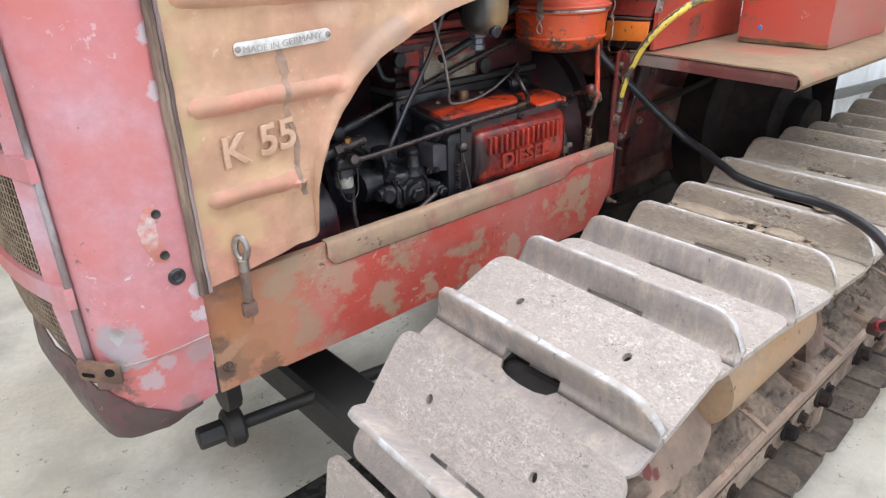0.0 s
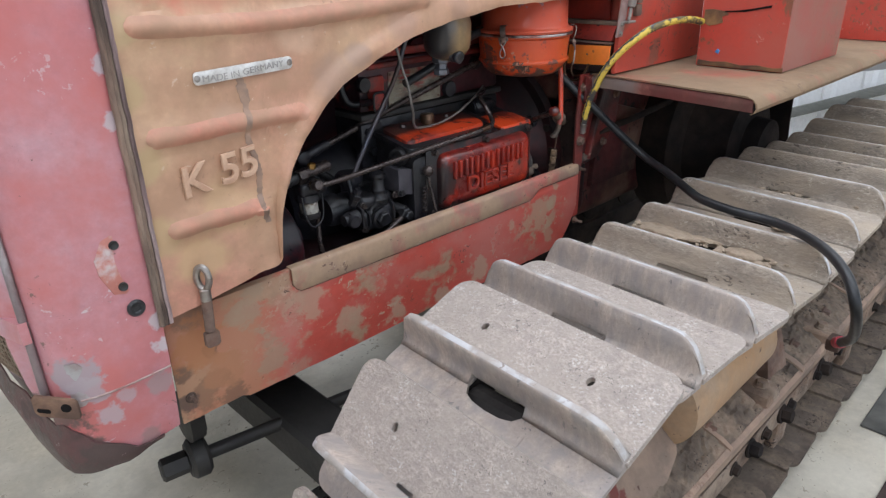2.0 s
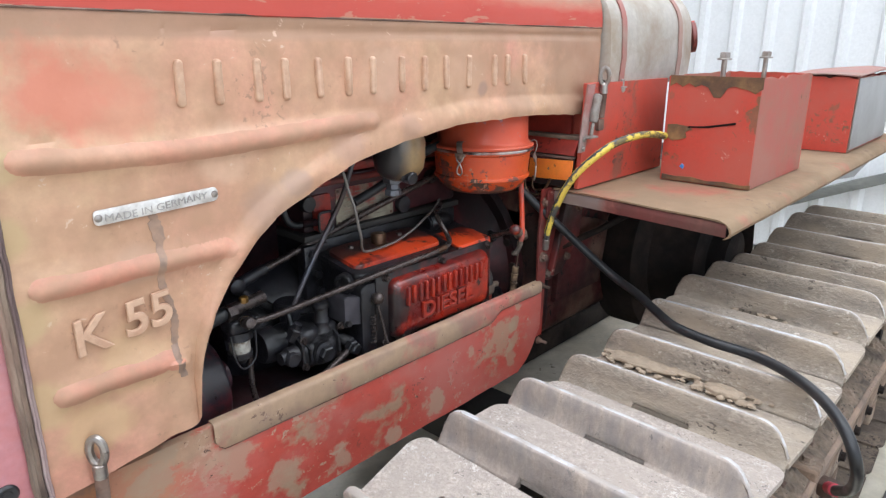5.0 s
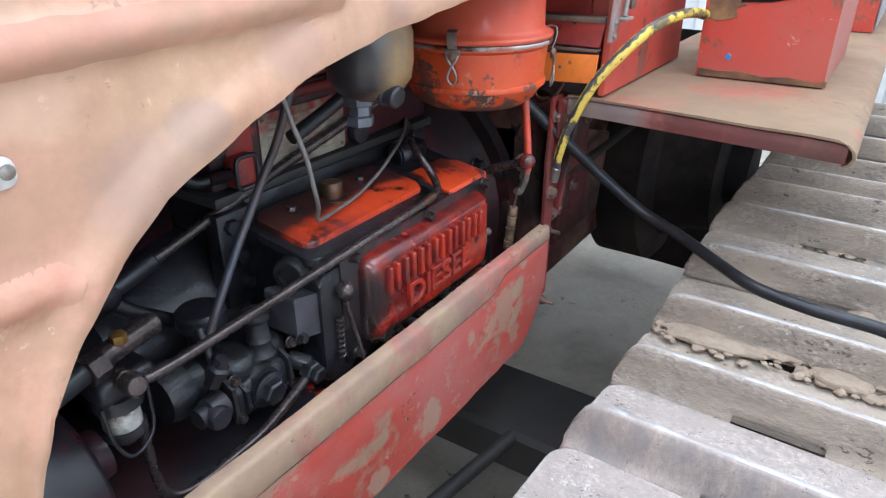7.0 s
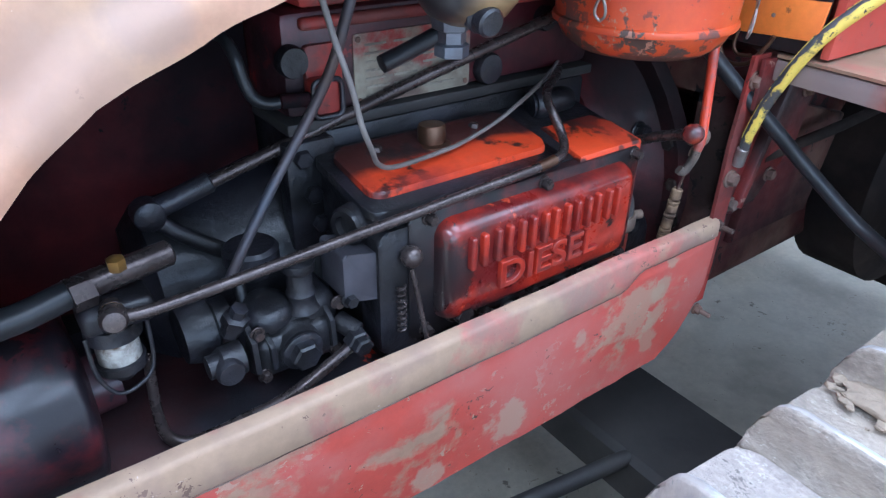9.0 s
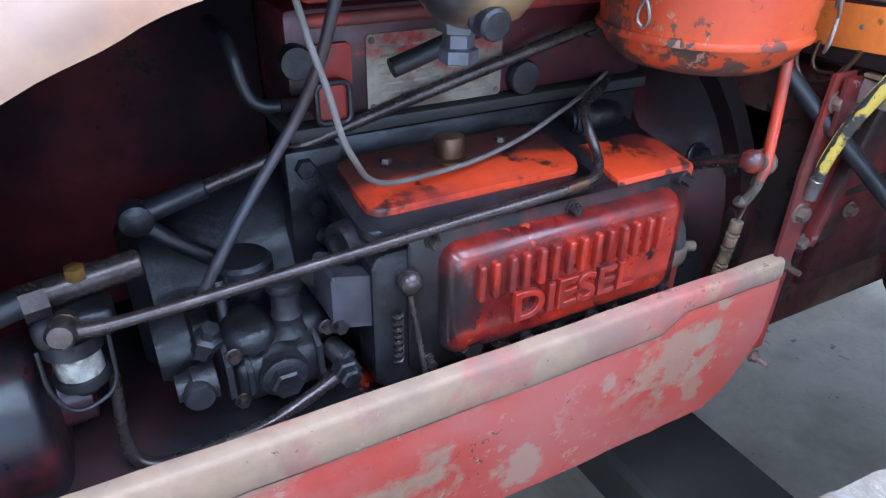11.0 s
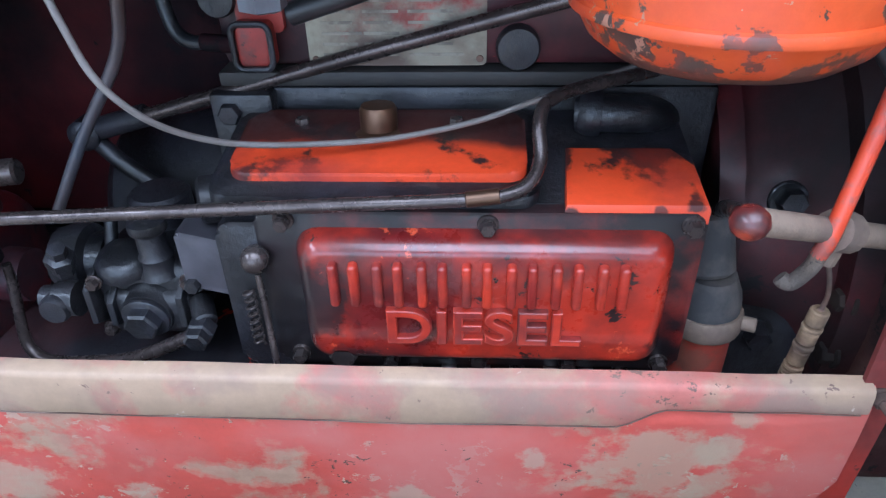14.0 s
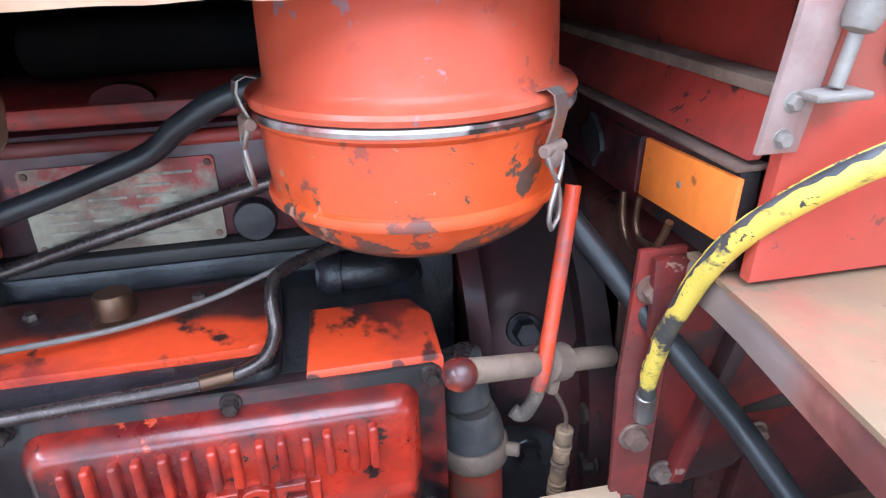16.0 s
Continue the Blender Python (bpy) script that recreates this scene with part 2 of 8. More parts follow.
        ln.new(mm.outputs[0], vl.inputs[0])
        ad = nd.new("ShaderNodeMath")
        ad.operation = "MULTIPLY_ADD"
        ad.inputs[1].default_value = 2.8 if ragged else 1.7
        ln.new(nz(26.0 if ragged else 14.0, 8, 0.62), ad.inputs[0])
        ln.new(vl.outputs["Value"], ad.inputs[2])
        mu = nd.new("ShaderNodeMath")
        mu.operation = "MULTIPLY"
        mu.inputs[1].default_value = smost
        ln.new(ramp(ad.outputs[0], 2.20, 1.95) if ragged else ramp(ad.outputs[0], 1.85, 1.40), mu.inputs[0])
        col = mix(mu.outputs[0], col, scol)
    ln.new(col, bs.inputs["Base Color"])
    rs = nd.new("ShaderNodeMath")
    rs.operation = "MULTIPLY_ADD"
    rs.inputs[1].default_value = 0.16
    ln.new(g, rs.inputs[0])
    if rgh is None:
        rs.inputs[2].default_value = rough - 0.08
    else:
        ln.new(rgh, rs.inputs[2])
    ln.new(rs.outputs[0], bs.inputs["Roughness"])
    if worn_metal is None or not worn:
        bs.inputs["Metallic"].default_value = metal
    bs.inputs["Coat Weight"].default_value = coat
    bs.inputs["Specular IOR Level"].default_value = spec
    bs.inputs["Coat Roughness"].default_value = 0.15
    if bump:
        b = nd.new("ShaderNodeBump")
        b.inputs["Strength"].default_value, b.inputs["Distance"].default_value = bump, 0.002
        ln.new(height, b.inputs["Height"])
        ln.new(b.outputs[0], bs.inputs["Normal"])
    return m


def ramp2(nd, ln, src, a, b):
    r = nd.new("ShaderNodeMapRange")
    r.inputs["To Min"].default_value, r.inputs["To Max"].default_value = a, b
    ln.new(src, r.inputs["Value"])
    return r.outputs[0]


SPOTS = ((-1.160, 1.195, 0.070, (0.57, 0.195, 0.125), 0.85), (-1.11, 1.175, 0.06, (0.57, 0.23, 0.15), 0.6), (-1.238, 1.22, 0.03, (0.50, 0.37, 0.20), 0.7), (-1.238, 1.12, 0.035, (0.50, 0.37, 0.20), 0.7), (-1.236, 1.03, 0.03, (0.49, 0.36, 0.19), 0.7), (-1.234, 0.93, 0.035, (0.49, 0.36, 0.19), 0.7), (-1.232, 0.82, 0.035, (0.48, 0.34, 0.18), 0.7), (-1.17, 0.77, 0.05, (0.55, 0.37, 0.20), 0.7), (-1.12, 0.83, 0.06, (0.54, 0.36, 0.20), 0.6), (-1.10, 0.97, 0.035, (0.42, 0.27, 0.19), 0.5), (-0.74, 1.09, 0.04, (0.42, 0.26, 0.19), 0.6), (-0.60, 1.105, 0.03, (0.37, 0.225, 0.16), 0.6), (-0.66, 1.20, 0.06, (0.58, 0.38, 0.27), 0.5), (-0.45, 1.20, 0.07, (0.47, 0.29, 0.19), 0.6), (-0.28, 1.13, 0.05, (0.37, 0.235, 0.155), 0.6), (-0.96, 1.10, 0.05, (0.60, 0.40, 0.28), 0.5), (-0.05, 1.19, 0.20, (0.33, 0.20, 0.13), 0.75), (-0.85, 1.042, 0.026, (0.36, 0.25, 0.20), 0.6), (-0.397, 1.161, 0.016, (0.28, 0.18, 0.15), 0.6), (-0.90, 1.005, 0.05, (0.36, 0.24, 0.19), 0.5))
# the band is a darker brown-tan strip along the top of the side
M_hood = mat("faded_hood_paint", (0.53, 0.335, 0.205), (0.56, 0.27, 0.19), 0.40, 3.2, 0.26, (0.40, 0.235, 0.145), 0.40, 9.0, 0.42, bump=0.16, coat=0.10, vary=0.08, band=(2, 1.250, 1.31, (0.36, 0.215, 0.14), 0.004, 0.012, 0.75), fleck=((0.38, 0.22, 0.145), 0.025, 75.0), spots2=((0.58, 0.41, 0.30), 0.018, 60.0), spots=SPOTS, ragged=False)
M_hoodtop = mat("hood_top_paint", (0.42, 0.25, 0.165), (0.40, 0.19, 0.135), 0.26, 4.0, 0.22, (0.36, 0.23, 0.16), 0.40, 8.0, 0.42, bump=0.06, coat=0.06, stretch=(0.5, 1, 1.8), band=(2, 1.245, 1.330, (0.45, 0.038, 0.026), 0.020, 0.10, 0.88, 7.0), fleck=((0.47, 0.27, 0.19), 0.10, 70.0), spots2=((0.45, 0.17, 0.115), 0.085, 26.0))
M_cowl = mat("pink_faded_cowl_paint", (0.46, 0.140, 0.150), (0.53, 0.345, 0.395), 0.52, 2.4, 0.26, (0.52, 0.15, 0.135), 0.36, 4.0, 0.34, bump=0.08, coat=0.25, fleck=((0.56, 0.50, 0.52), 0.045, 46.0), spots2=((0.22, 0.12, 0.11), 0.03, 90.0), spots=((-1.385, 0.640, 0.040, (0.36, 0.30, 0.32), 0.9), (-1.372, 0.610, 0.030, (0.40, 0.33, 0.35), 0.85), (-1.405, 0.505, 0.055, (0.15, 0.095, 0.085), 0.92), (-1.375, 0.478, 0.035, (0.20, 0.13, 0.12), 0.85), (-1.420, 0.560, 0.045, (0.13, 0.085, 0.075), 0.9), (-1.355, 0.555, 0.026, (0.44, 0.36, 0.38), 0.8), (-1.325, 0.578, 0.022, (0.44, 0.36, 0.38), 0.7), (-1.280, 0.585, 0.030, (0.36, 0.27, 0.27), 0.75), (-1.262, 0.640, 0.020, (0.52, 0.47, 0.49), 0.85), (-1.262, 0.690, 0.016, (0.52, 0.47, 0.49), 0.8), (-1.262, 1.000, 0.016, (0.52, 0.47, 0.49), 0.8), (-1.262, 1.080, 0.022, (0.50, 0.45, 0.48), 0.8), (-1.262, 1.260, 0.024, (0.52, 0.50, 0.54), 0.85), (-1.30, 0.48, 0.022, (0.30, 0.20, 0.19), 0.7)))
M_rust = mat("rusty_edge", (0.16, 0.085, 0.058), (0.25, 0.185, 0.15), 0.36, 14, 0.25, (0.06, 0.04, 0.032), 0.42, 9, 0.7, bump=0.3)
M_sill = mat("worn_sill_paint", (0.50, 0.085, 0.06), (0.40, 0.25, 0.165), 0.34, 9.0, 0.06, (0.50, 0.16, 0.13), 0.42, 6.0, 0.50, bump=0.2, coat=0.0, spec=0.4, stretch=(0.8, 1, 1.0), band=(0, -1.3, -1.06, (0.42, 0.23, 0.135), 0.05, 0.24, 0.78), fleck=((0.45, 0.31, 0.22), 0.10, 55.0), spots2=((0.13, 0.075, 0.055), 0.045, 110.0), spots=((-0.209, 0.640, 0.022, (0.40, 0.275, 0.185), 0.75), (-0.213, 0.600, 0.026, (0.40, 0.275, 0.185), 0.78), (-0.218, 0.555, 0.030, (0.40, 0.275, 0.185), 0.75), (-0.225, 0.510, 0.030, (0.40, 0.275, 0.185), 0.65), (-0.268, 0.575, 0.075, (0.42, 0.30, 0.20), 0.7), (-0.50, 0.50, 0.04, (0.44, 0.31, 0.22), 0.75), (-0.62, 0.485, 0.03, (0.44, 0.31, 0.22), 0.75), (-0.76, 0.50, 0.04, (0.44, 0.31, 0.22), 0.75), (-0.38, 0.58, 0.022, (0.44, 0.31, 0.22), 0.7), (-0.88, 0.52, 0.05, (0.42, 0.29, 0.20), 0.75), (-0.98, 0.60, 0.05, (0.43, 0.29, 0.20), 0.7), (-1.20, 0.505, 0.05, (0.20, 0.105, 0.065), 0.6), (-1.238, 0.50, 0.032, (0.10, 0.07, 0.06), 0.8), (-1.232, 0.56, 0.024, (0.14, 0.085, 0.06), 0.75), (-1.20, 0.66, 0.045, (0.20, 0.125, 0.085), 0.65), (-1.15, 0.475, 0.04, (0.17, 0.10, 0.065), 0.7), (-1.176, 0.585, 0.020, (0.10, 0.065, 0.05), 0.75), (-1.20, 0.60, 0.06, (0.42, 0.185, 0.085), 0.8), (-1.16, 0.53, 0.05, (0.40, 0.19, 0.10), 0.7), (-1.10, 0.63, 0.05, (0.36, 0.26, 0.18), 0.7), (-1.06, 0.52, 0.05, (0.36, 0.25, 0.17), 0.7)))
M_silltop = mat("sill_flange_paint", (0.40, 0.27, 0.175), (0.46, 0.15, 0.115), 0.42, 7.0, 0.10, (0.30, 0.20, 0.15), 0.34, 14.0, 0.5, bump=0.18, fleck=((0.16, 0.095, 0.07), 0.05, 80.0), spots2=((0.52, 0.40, 0.31), 0.06, 60.0))
M_red = mat("worn_red_paint", (0.40, 0.038, 0.024), (0.20, 0.05, 0.04), 0.32, 9.0, 0.05, (0.11, 0.026, 0.022), 0.38, 5.0, 0.40, bump=0.12, coat=0.08, fleck=((0.05, 0.025, 0.02), 0.09, 50.0))
# oily red, darkened beyond its oil to carry the engine bay's shade
M_oilyred = mat("oily_red_darkened_for_shade", (0.085, 0.009, 0.011), (0.014, 0.005, 0.006), 0.50, 4.0, 0.22, (0.007, 0.005, 0.007), 0.50, 5.0, 0.55, bump=0.2, coat=0.0, spec=0.15, fleck=((0.006, 0.005, 0.006), 0.09, 26.0))
M_head = mat("grimy_maroon_head_paint", (0.115, 0.020, 0.024), (0.045, 0.010, 0.013), 0.50, 5.0, 0.22, (0.012, 0.007, 0.009), 0.40, 8.0, 0.30, bump=0.2, coat=0.15, fleck=((0.30, 0.025, 0.02), 0.06, 30.0))
M_black = mat("oily_black_casting", (0.024, 0.023, 0.029), (0.006, 0.006, 0.007), 0.5, 14.0, 0.16, (0.010, 0.008, 0.008), 0.34, 9.0, 0.30, bump=0.6, coat=0.22, spec=0.5, fleck=((0.035, 0.030, 0.030), 0.08, 60.0))
M_orange = mat("bright_orange_paint", (0.68, 0.066, 0.014), (0.03, 0.014, 0.013), 0.24, 13.0, 0.05, (0.36, 0.035, 0.016), 0.32, 9.0, 0.33, bump=0.1, coat=0.3, spots=((-0.360, 0.800, 0.013, (0.02, 0.012, 0.012), 0.92), (-0.362, 0.830, 0.013, (0.02, 0.012, 0.012), 0.92), (-0.262, 0.812, 0.009, (0.02, 0.012, 0.012), 0.9), (-0.31, 0.836, 0.016, (0.03, 0.012, 0.012), 0.85), (-0.29, 0.808, 0.006, (0.02, 0.012, 0.012), 0.8)))
M_lever = mat("scuffed_orange_lever_paint", (0.60, 0.06, 0.018), (0.30, 0.09, 0.07), 0.30, 20.0, 0.08, (0.40, 0.04, 0.02), 0.3, 12.0, 0.35, bump=0.1, coat=0.2)
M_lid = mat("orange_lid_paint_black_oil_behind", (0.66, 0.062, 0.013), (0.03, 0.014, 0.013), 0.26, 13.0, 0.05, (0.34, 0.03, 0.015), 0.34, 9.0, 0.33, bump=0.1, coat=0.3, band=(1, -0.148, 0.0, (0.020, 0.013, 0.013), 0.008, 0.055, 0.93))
M_cover = mat("oily_red_cover_paint", (0.40, 0.026, 0.010), (0.12, 0.008, 0.008), 0.46, 7.0, 0.16, (0.012, 0.007, 0.007), 0.38, 9.0, 0.20, bump=0.14, coat=0.7, band=(0, -0.65, -0.572, (0.014, 0.011, 0.012), 0.012, 0.05, 0.96), fleck=((0.02, 0.010, 0.010), 0.09, 46.0), spots2=((0.50, 0.07, 0.025), 0.05, 70.0), spots=((-0.272, 0.690, 0.018, (0.012, 0.008, 0.008), 0.92), (-0.264, 0.755, 0.012, (0.012, 0.008, 0.008), 0.9), (-0.575, 0.725, 0.050, (0.013, 0.010, 0.011), 0.85), (-0.54, 0.655, 0.034, (0.013, 0.010, 0.011), 0.8), (-0.42, 0.808, 0.020, (0.015, 0.010, 0.010), 0.8), (-0.40, 0.652, 0.026, (0.015, 0.010, 0.010), 0.75), (-0.48, 0.700, 0.020, (0.03, 0.010, 0.010), 0.6)))
M_coverrim = mat("oil_blackened_cover_flange", (0.14, 0.012, 0.009), (0.010, 0.007, 0.008), 0.76, 10.0, 0.12, (0.008, 0.006, 0.007), 0.50, 14.0, 0.26, bump=0.2, coat=0.3, band=(0, -0.65, -0.560, (0.012, 0.010, 0.011), 0.02, 0.05, 0.96))
M_filter = mat("chipped_orange_red_paint", (0.58, 0.078, 0.013), (0.085, 0.052, 0.040), 0.25, 20.0, 0.012, (0.50, 0.055, 0.022), 0.34, 9.0, 0.30, bump=0.2, coat=0.22, band=(2, 0.9, 0.944, (0.085, 0.055, 0.042), 0.002, 0.10, 0.92, 24.0), fleck=((0.075, 0.045, 0.036), 0.085, 50.0), spots2=((0.42, 0.20, 0.13), 0.05, 90.0))
M_filtertop = mat("sun_faded_orange_paint", (0.52, 0.085, 0.032), (0.50, 0.14, 0.09), 0.34, 7.0, 0.3, (0.52, 0.06, 0.020), 0.40, 5.0, 0.32, bump=0.12, coat=0.22, fleck=((0.16, 0.07, 0.06), 0.06, 34.0), spots2=((0.30, 0.14, 0.15), 0.05, 14.0))
M_track = mat("dusty_worn_track_steel", (0.46, 0.395, 0.345), (0.35, 0.30, 0.265), 0.48, 70.0, 0.30, (0.40, 0.345, 0.30), 0.44, 14.0, 0.55, metal=0.04, bump=1.0, grain=210, vary=0.42, stretch=(1.0, 0.75, 1.0), fleck=((0.58, 0.54, 0.50), 0.095, 190.0), spots2=((0.20, 0.175, 0.155), 0.075, 210.0))
M_trackdust = mat("soil_dusted_track_steel", (0.385, 0.325, 0.265), (0.25, 0.215, 0.185), 0.50, 30.0, 0.20, (0.45, 0.37, 0.285), 0.46, 15.0, 0.75, metal=0.02, bump=1.0, grain=210, vary=0.36, stretch=(1.0, 0.55, 1.0), fleck=((0.52, 0.46, 0.39), 0.08, 130.0), spots2=((0.15, 0.125, 0.105), 0.05, 120.0))
M_lip = mat("dust_pale_track_lip", (0.48, 0.40, 0.34), (0.37, 0.31, 0.27), 0.50, 14.0, 0.25, (0.31, 0.28, 0.265), 0.42, 30.0, 0.6, metal=0.03, bump=0.7, grain=190, vary=0.2, stretch=(1, 1, 0.45), fleck=((0.26, 0.23, 0.21), 0.06, 80.0), spots2=((0.21, 0.19, 0.18), 0.03, 90.0))
M_edge = mat("rubbed_bare_steel_edge", (0.54, 0.535, 0.545), (0.40, 0.36, 0.33), 0.50, 24.0, 0.10, (0.40, 0.35, 0.31), 0.40, 12.0, 0.42, metal=0.15, bump=0.4, fleck=((0.24, 0.20, 0.18), 0.06, 60.0))
M_frame = mat("dusty_frame_steel", (0.245, 0.165, 0.115), (0.30, 0.23, 0.175), 0.42, 14.0, 0.10, (0.085, 0.058, 0.045), 0.42, 9.0, 0.8, bump=0.9, grain=70, vary=0.3, fleck=((0.05, 0.035, 0.03), 0.09, 110.0))
M_soil = mat("dry_pale_soil", (0.38, 0.30, 0.22), (0.28, 0.22, 0.16), 0.45, 30.0, 0.4, None, rough=0.95, bump=0.9, grain=90)
M_floor = mat("pale_stained_concrete", (0.56, 0.515, 0.425), (0.47, 0.415, 0.32), 0.44, 1.6, 0.15, (0.36, 0.325, 0.265), 0.27, 4.5, 0.38, bump=0.06, grain=60, vary=0.07, fleck=((0.30, 0.26, 0.20), 0.05, 60.0), spots2=((0.20, 0.17, 0.13), 0.035, 24.0))
M_wall = mat("white_coated_steel", (0.80, 0.81, 0.82), (0.70, 0.71, 0.72), 0.3, 1.2, 0.5, None, rough=0.45, bump=0.02, vary=0.03)
M_wood = mat("pale_pine_timber", (0.55, 0.38, 0.20), (0.42, 0.26, 0.13), 0.45, 9.0, 0.4, None, rough=0.65, bump=0.2, stretch=(1, 0.15, 1))
M_strap = mat("faded_strap_paint", (0.34, 0.13, 0.11), (0.28, 0.17, 0.14), 0.4, 12, 0.2, (0.36, 0.26, 0.22), 0.35, 9, 0.5, bump=0.15)
M_tank = mat("dull_silver_tank_paint", (0.52, 0.49, 0.445), (0.38, 0.35, 0.31), 0.4, 4.0, 0.4, (0.34, 0.27, 0.20), 0.42, 7.0, 0.45, metal=0.35, bump=0.1)
M_fender = mat("dusty_fender_paint", (0.26, 0.172, 0.10), (0.36, 0.11, 0.075), 0.24, 5.0, 0.14, (0.22, 0.15, 0.092), 0.46, 7.0, 0.65, bump=0.2, fleck=((0.18, 0.11, 0.07), 0.09, 50.0))
M_boxred = mat("chalky_red_box_paint", (0.48, 0.056, 0.034), (0.20, 0.085, 0.045), 0.17, 6.0, 0.02, (0.44, 0.098, 0.068), 0.42, 5.0, 0.5, bump=0.15, spots2=((0.52, 0.22, 0.17), 0.05, 90.0), band=(2, 0.262, 0.5, (0.15, 0.075, 0.035), 0.003, 0.08, 0.92, 22.0), fleck=((0.16, 0.08, 0.045), 0.07, 60.0))
M_boxside = mat("dust_dulled_box_paint", (0.36, 0.085, 0.062), (0.26, 0.13, 0.085), 0.40, 7.0, 0.25, (0.34, 0.15, 0.115), 0.44, 4.0, 0.6, bump=0.15, band=(2, 1.155, 1.19, (0.17, 0.09, 0.05), 0.004, 0.05, 0.85, 18.0), fleck=((0.16, 0.08, 0.045), 0.05, 60.0))
M_grey = mat("grey_sheet_metal", (0.36, 0.36, 0.36), (0.28, 0.27, 0.26), 0.4, 5.0, 0.4, None, rough=0.5, metal=0.4, bump=0.1)
M_rubber = mat("black_rubber", (0.014, 0.015, 0.017), (0.035, 0.035, 0.037), 0.35, 14.0, 0.4, None, rough=0.36, bump=0.08, spec=0.45)
M_blackframe = mat("matt_black_frame", (0.025, 0.023, 0.022), (0.05, 0.045, 0.04), 0.35, 8.0, 0.4, None, rough=0.6, bump=0.25)
M_steel = mat("dull_steel", (0.42, 0.40, 0.38), (0.22, 0.17, 0.14), 0.4, 18.0, 0.3, None, rough=0.38, metal=0.8, bump=0.15)
M_pipe = mat("dark_steel_pipe", (0.105, 0.083, 0.076), (0.045, 0.034, 0.032), 0.42, 30.0, 0.3, None, rough=0.28, metal=0.6, bump=0.04)
M_brass = mat("tarnished_brass", (0.15, 0.085, 0.05), (0.07, 0.04, 0.028), 0.42, 16.0, 0.4, None, rough=0.36, metal=0.75, bump=0.1)
M_orangeplate = mat("flat_orange_plate_paint", (0.90, 0.24, 0.03), (0.35, 0.10, 0.03), 0.04, 22.0, 0.03, (0.80, 0.18, 0.03), 0.3, 8, 0.45, bump=0.05)
M_yellow = mat("chipped_yellow_hose_paint", (0.66, 0.48, 0.07), (0.055, 0.05, 0.048), 0.38, 24.0, 0.05, (0.42, 0.31, 0.08), 0.3, 12.0, 0.5, bump=0.2, stretch=(0.6, 1.0, 1.0), fleck=((0.05, 0.045, 0.04), 0.10, 60.0))
M_green = mat("dark_green_paint", (0.03, 0.07, 0.05), None, rough=0.5, bump=0.05)
M_blue = mat("blue_plastic", (0.05, 0.20, 0.50), None, rough=0.4, bump=0.05)
M_ceil = mat("zinc_roof_sheet", (0.42, 0.42, 0.42), (0.34, 0.34, 0.34), 0.4, 1.5, 0.5, None, rough=0.5, bump=0.03)
M_paper = mat("printed_paper", (0.75, 0.75, 0.73), (0.62, 0.64, 0.66), 0.4, 12, 0.3, None, rough=0.6, bump=0.0)
# grimy red with extra black, which imitates shade between the parts
M_dirtyred = mat("grimy_red_darkened_for_shade", (0.095, 0.012, 0.014), (0.024, 0.009, 0.010), 0.50, 6.0, 0.16, (0.007, 0.006, 0.006), 0.56, 5.0, 0.38, bump=0.25, coat=0.05, spec=0.4, fleck=((0.006, 0.005, 0.005), 0.11, 26.0))
M_chalk = mat("chalky_faded_red_paint", (0.48, 0.065, 0.040), (0.26, 0.09, 0.06), 0.18, 9.0, 0.05, (0.42, 0.085, 0.06), 0.42, 5.0, 0.42, bump=0.1, coat=0.1, fleck=((0.13, 0.06, 0.045), 0.08, 40.0))

M_mud = mat("caked_grey_brown_mud", (0.26, 0.195, 0.145), (0.185, 0.145, 0.11), 0.45, 16.0, 0.15, (0.07, 0.055, 0.045), 0.38, 11.0, 0.95, bump=1.0, grain=80, vary=0.3, fleck=((0.04, 0.03, 0.026), 0.10, 100.0))
# dry mud, made darker to carry the shade low on the track
M_mudshoe = mat("dry_mud_darkened_for_shade", (0.165, 0.125, 0.092), (0.12, 0.095, 0.075), 0.45, 14.0, 0.15, (0.06, 0.047, 0.04), 0.40, 9.0, 0.95, bump=1.0, grain=80, vary=0.3, fleck=((0.04, 0.03, 0.026), 0.10, 90.0))
# greasy steel kept near-black so the shoe slots look shaded
M_pin = mat("greasy_chain_steel_slot_shade", (0.022, 0.018, 0.016), (0.06, 0.05, 0.042), 0.30, 12.0, 0.15, (0.015, 0.012, 0.011), 0.4, 9.0, 0.6, bump=0.5)
# brown grime, darkened further to stand in for shade below the fender
M_grime = mat("brown_grime_darkened_for_shade", (0.015, 0.012, 0.011), (0.050, 0.034, 0.026), 0.34, 7.0, 0.3, (0.012, 0.010, 0.010), 0.4, 5.0, 0.7, bump=0.5, spec=0.2)
M_sump = mat("oily_black_casting_red_chips", (0.024, 0.022, 0.027), (0.010, 0.009, 0.011), 0.5, 10.0, 0.14, (0.05, 0.012, 0.012), 0.3, 6.0, 0.34, bump=0.4, coat=0.15, spec=0.45, fleck=((0.42, 0.035, 0.015), 0.095, 14.0))
# the grey dirt colour paints a sheen onto the grimy red drum
M_drum = mat("grimy_red_drum_painted_sheen", (0.016, 0.013, 0.017), (0.16, 0.015, 0.017), 0.46, 6.0, 0.12, (0.045, 0.04, 0.05), 0.30, 8.0, 0.26, bump=0.2, coat=0.35, fleck=((0.012, 0.010, 0.011), 0.10, 24.0))
M_gear = mat("grimy_gear_case_with_dry_mud", (0.085, 0.013, 0.013), (0.15, 0.085, 0.06), 0.40, 5.0, 0.15, (0.009, 0.007, 0.007), 0.50, 4.0, 0.5, bump=0.35, spec=0.3, fleck=((0.007, 0.006, 0.006), 0.11, 30.0))
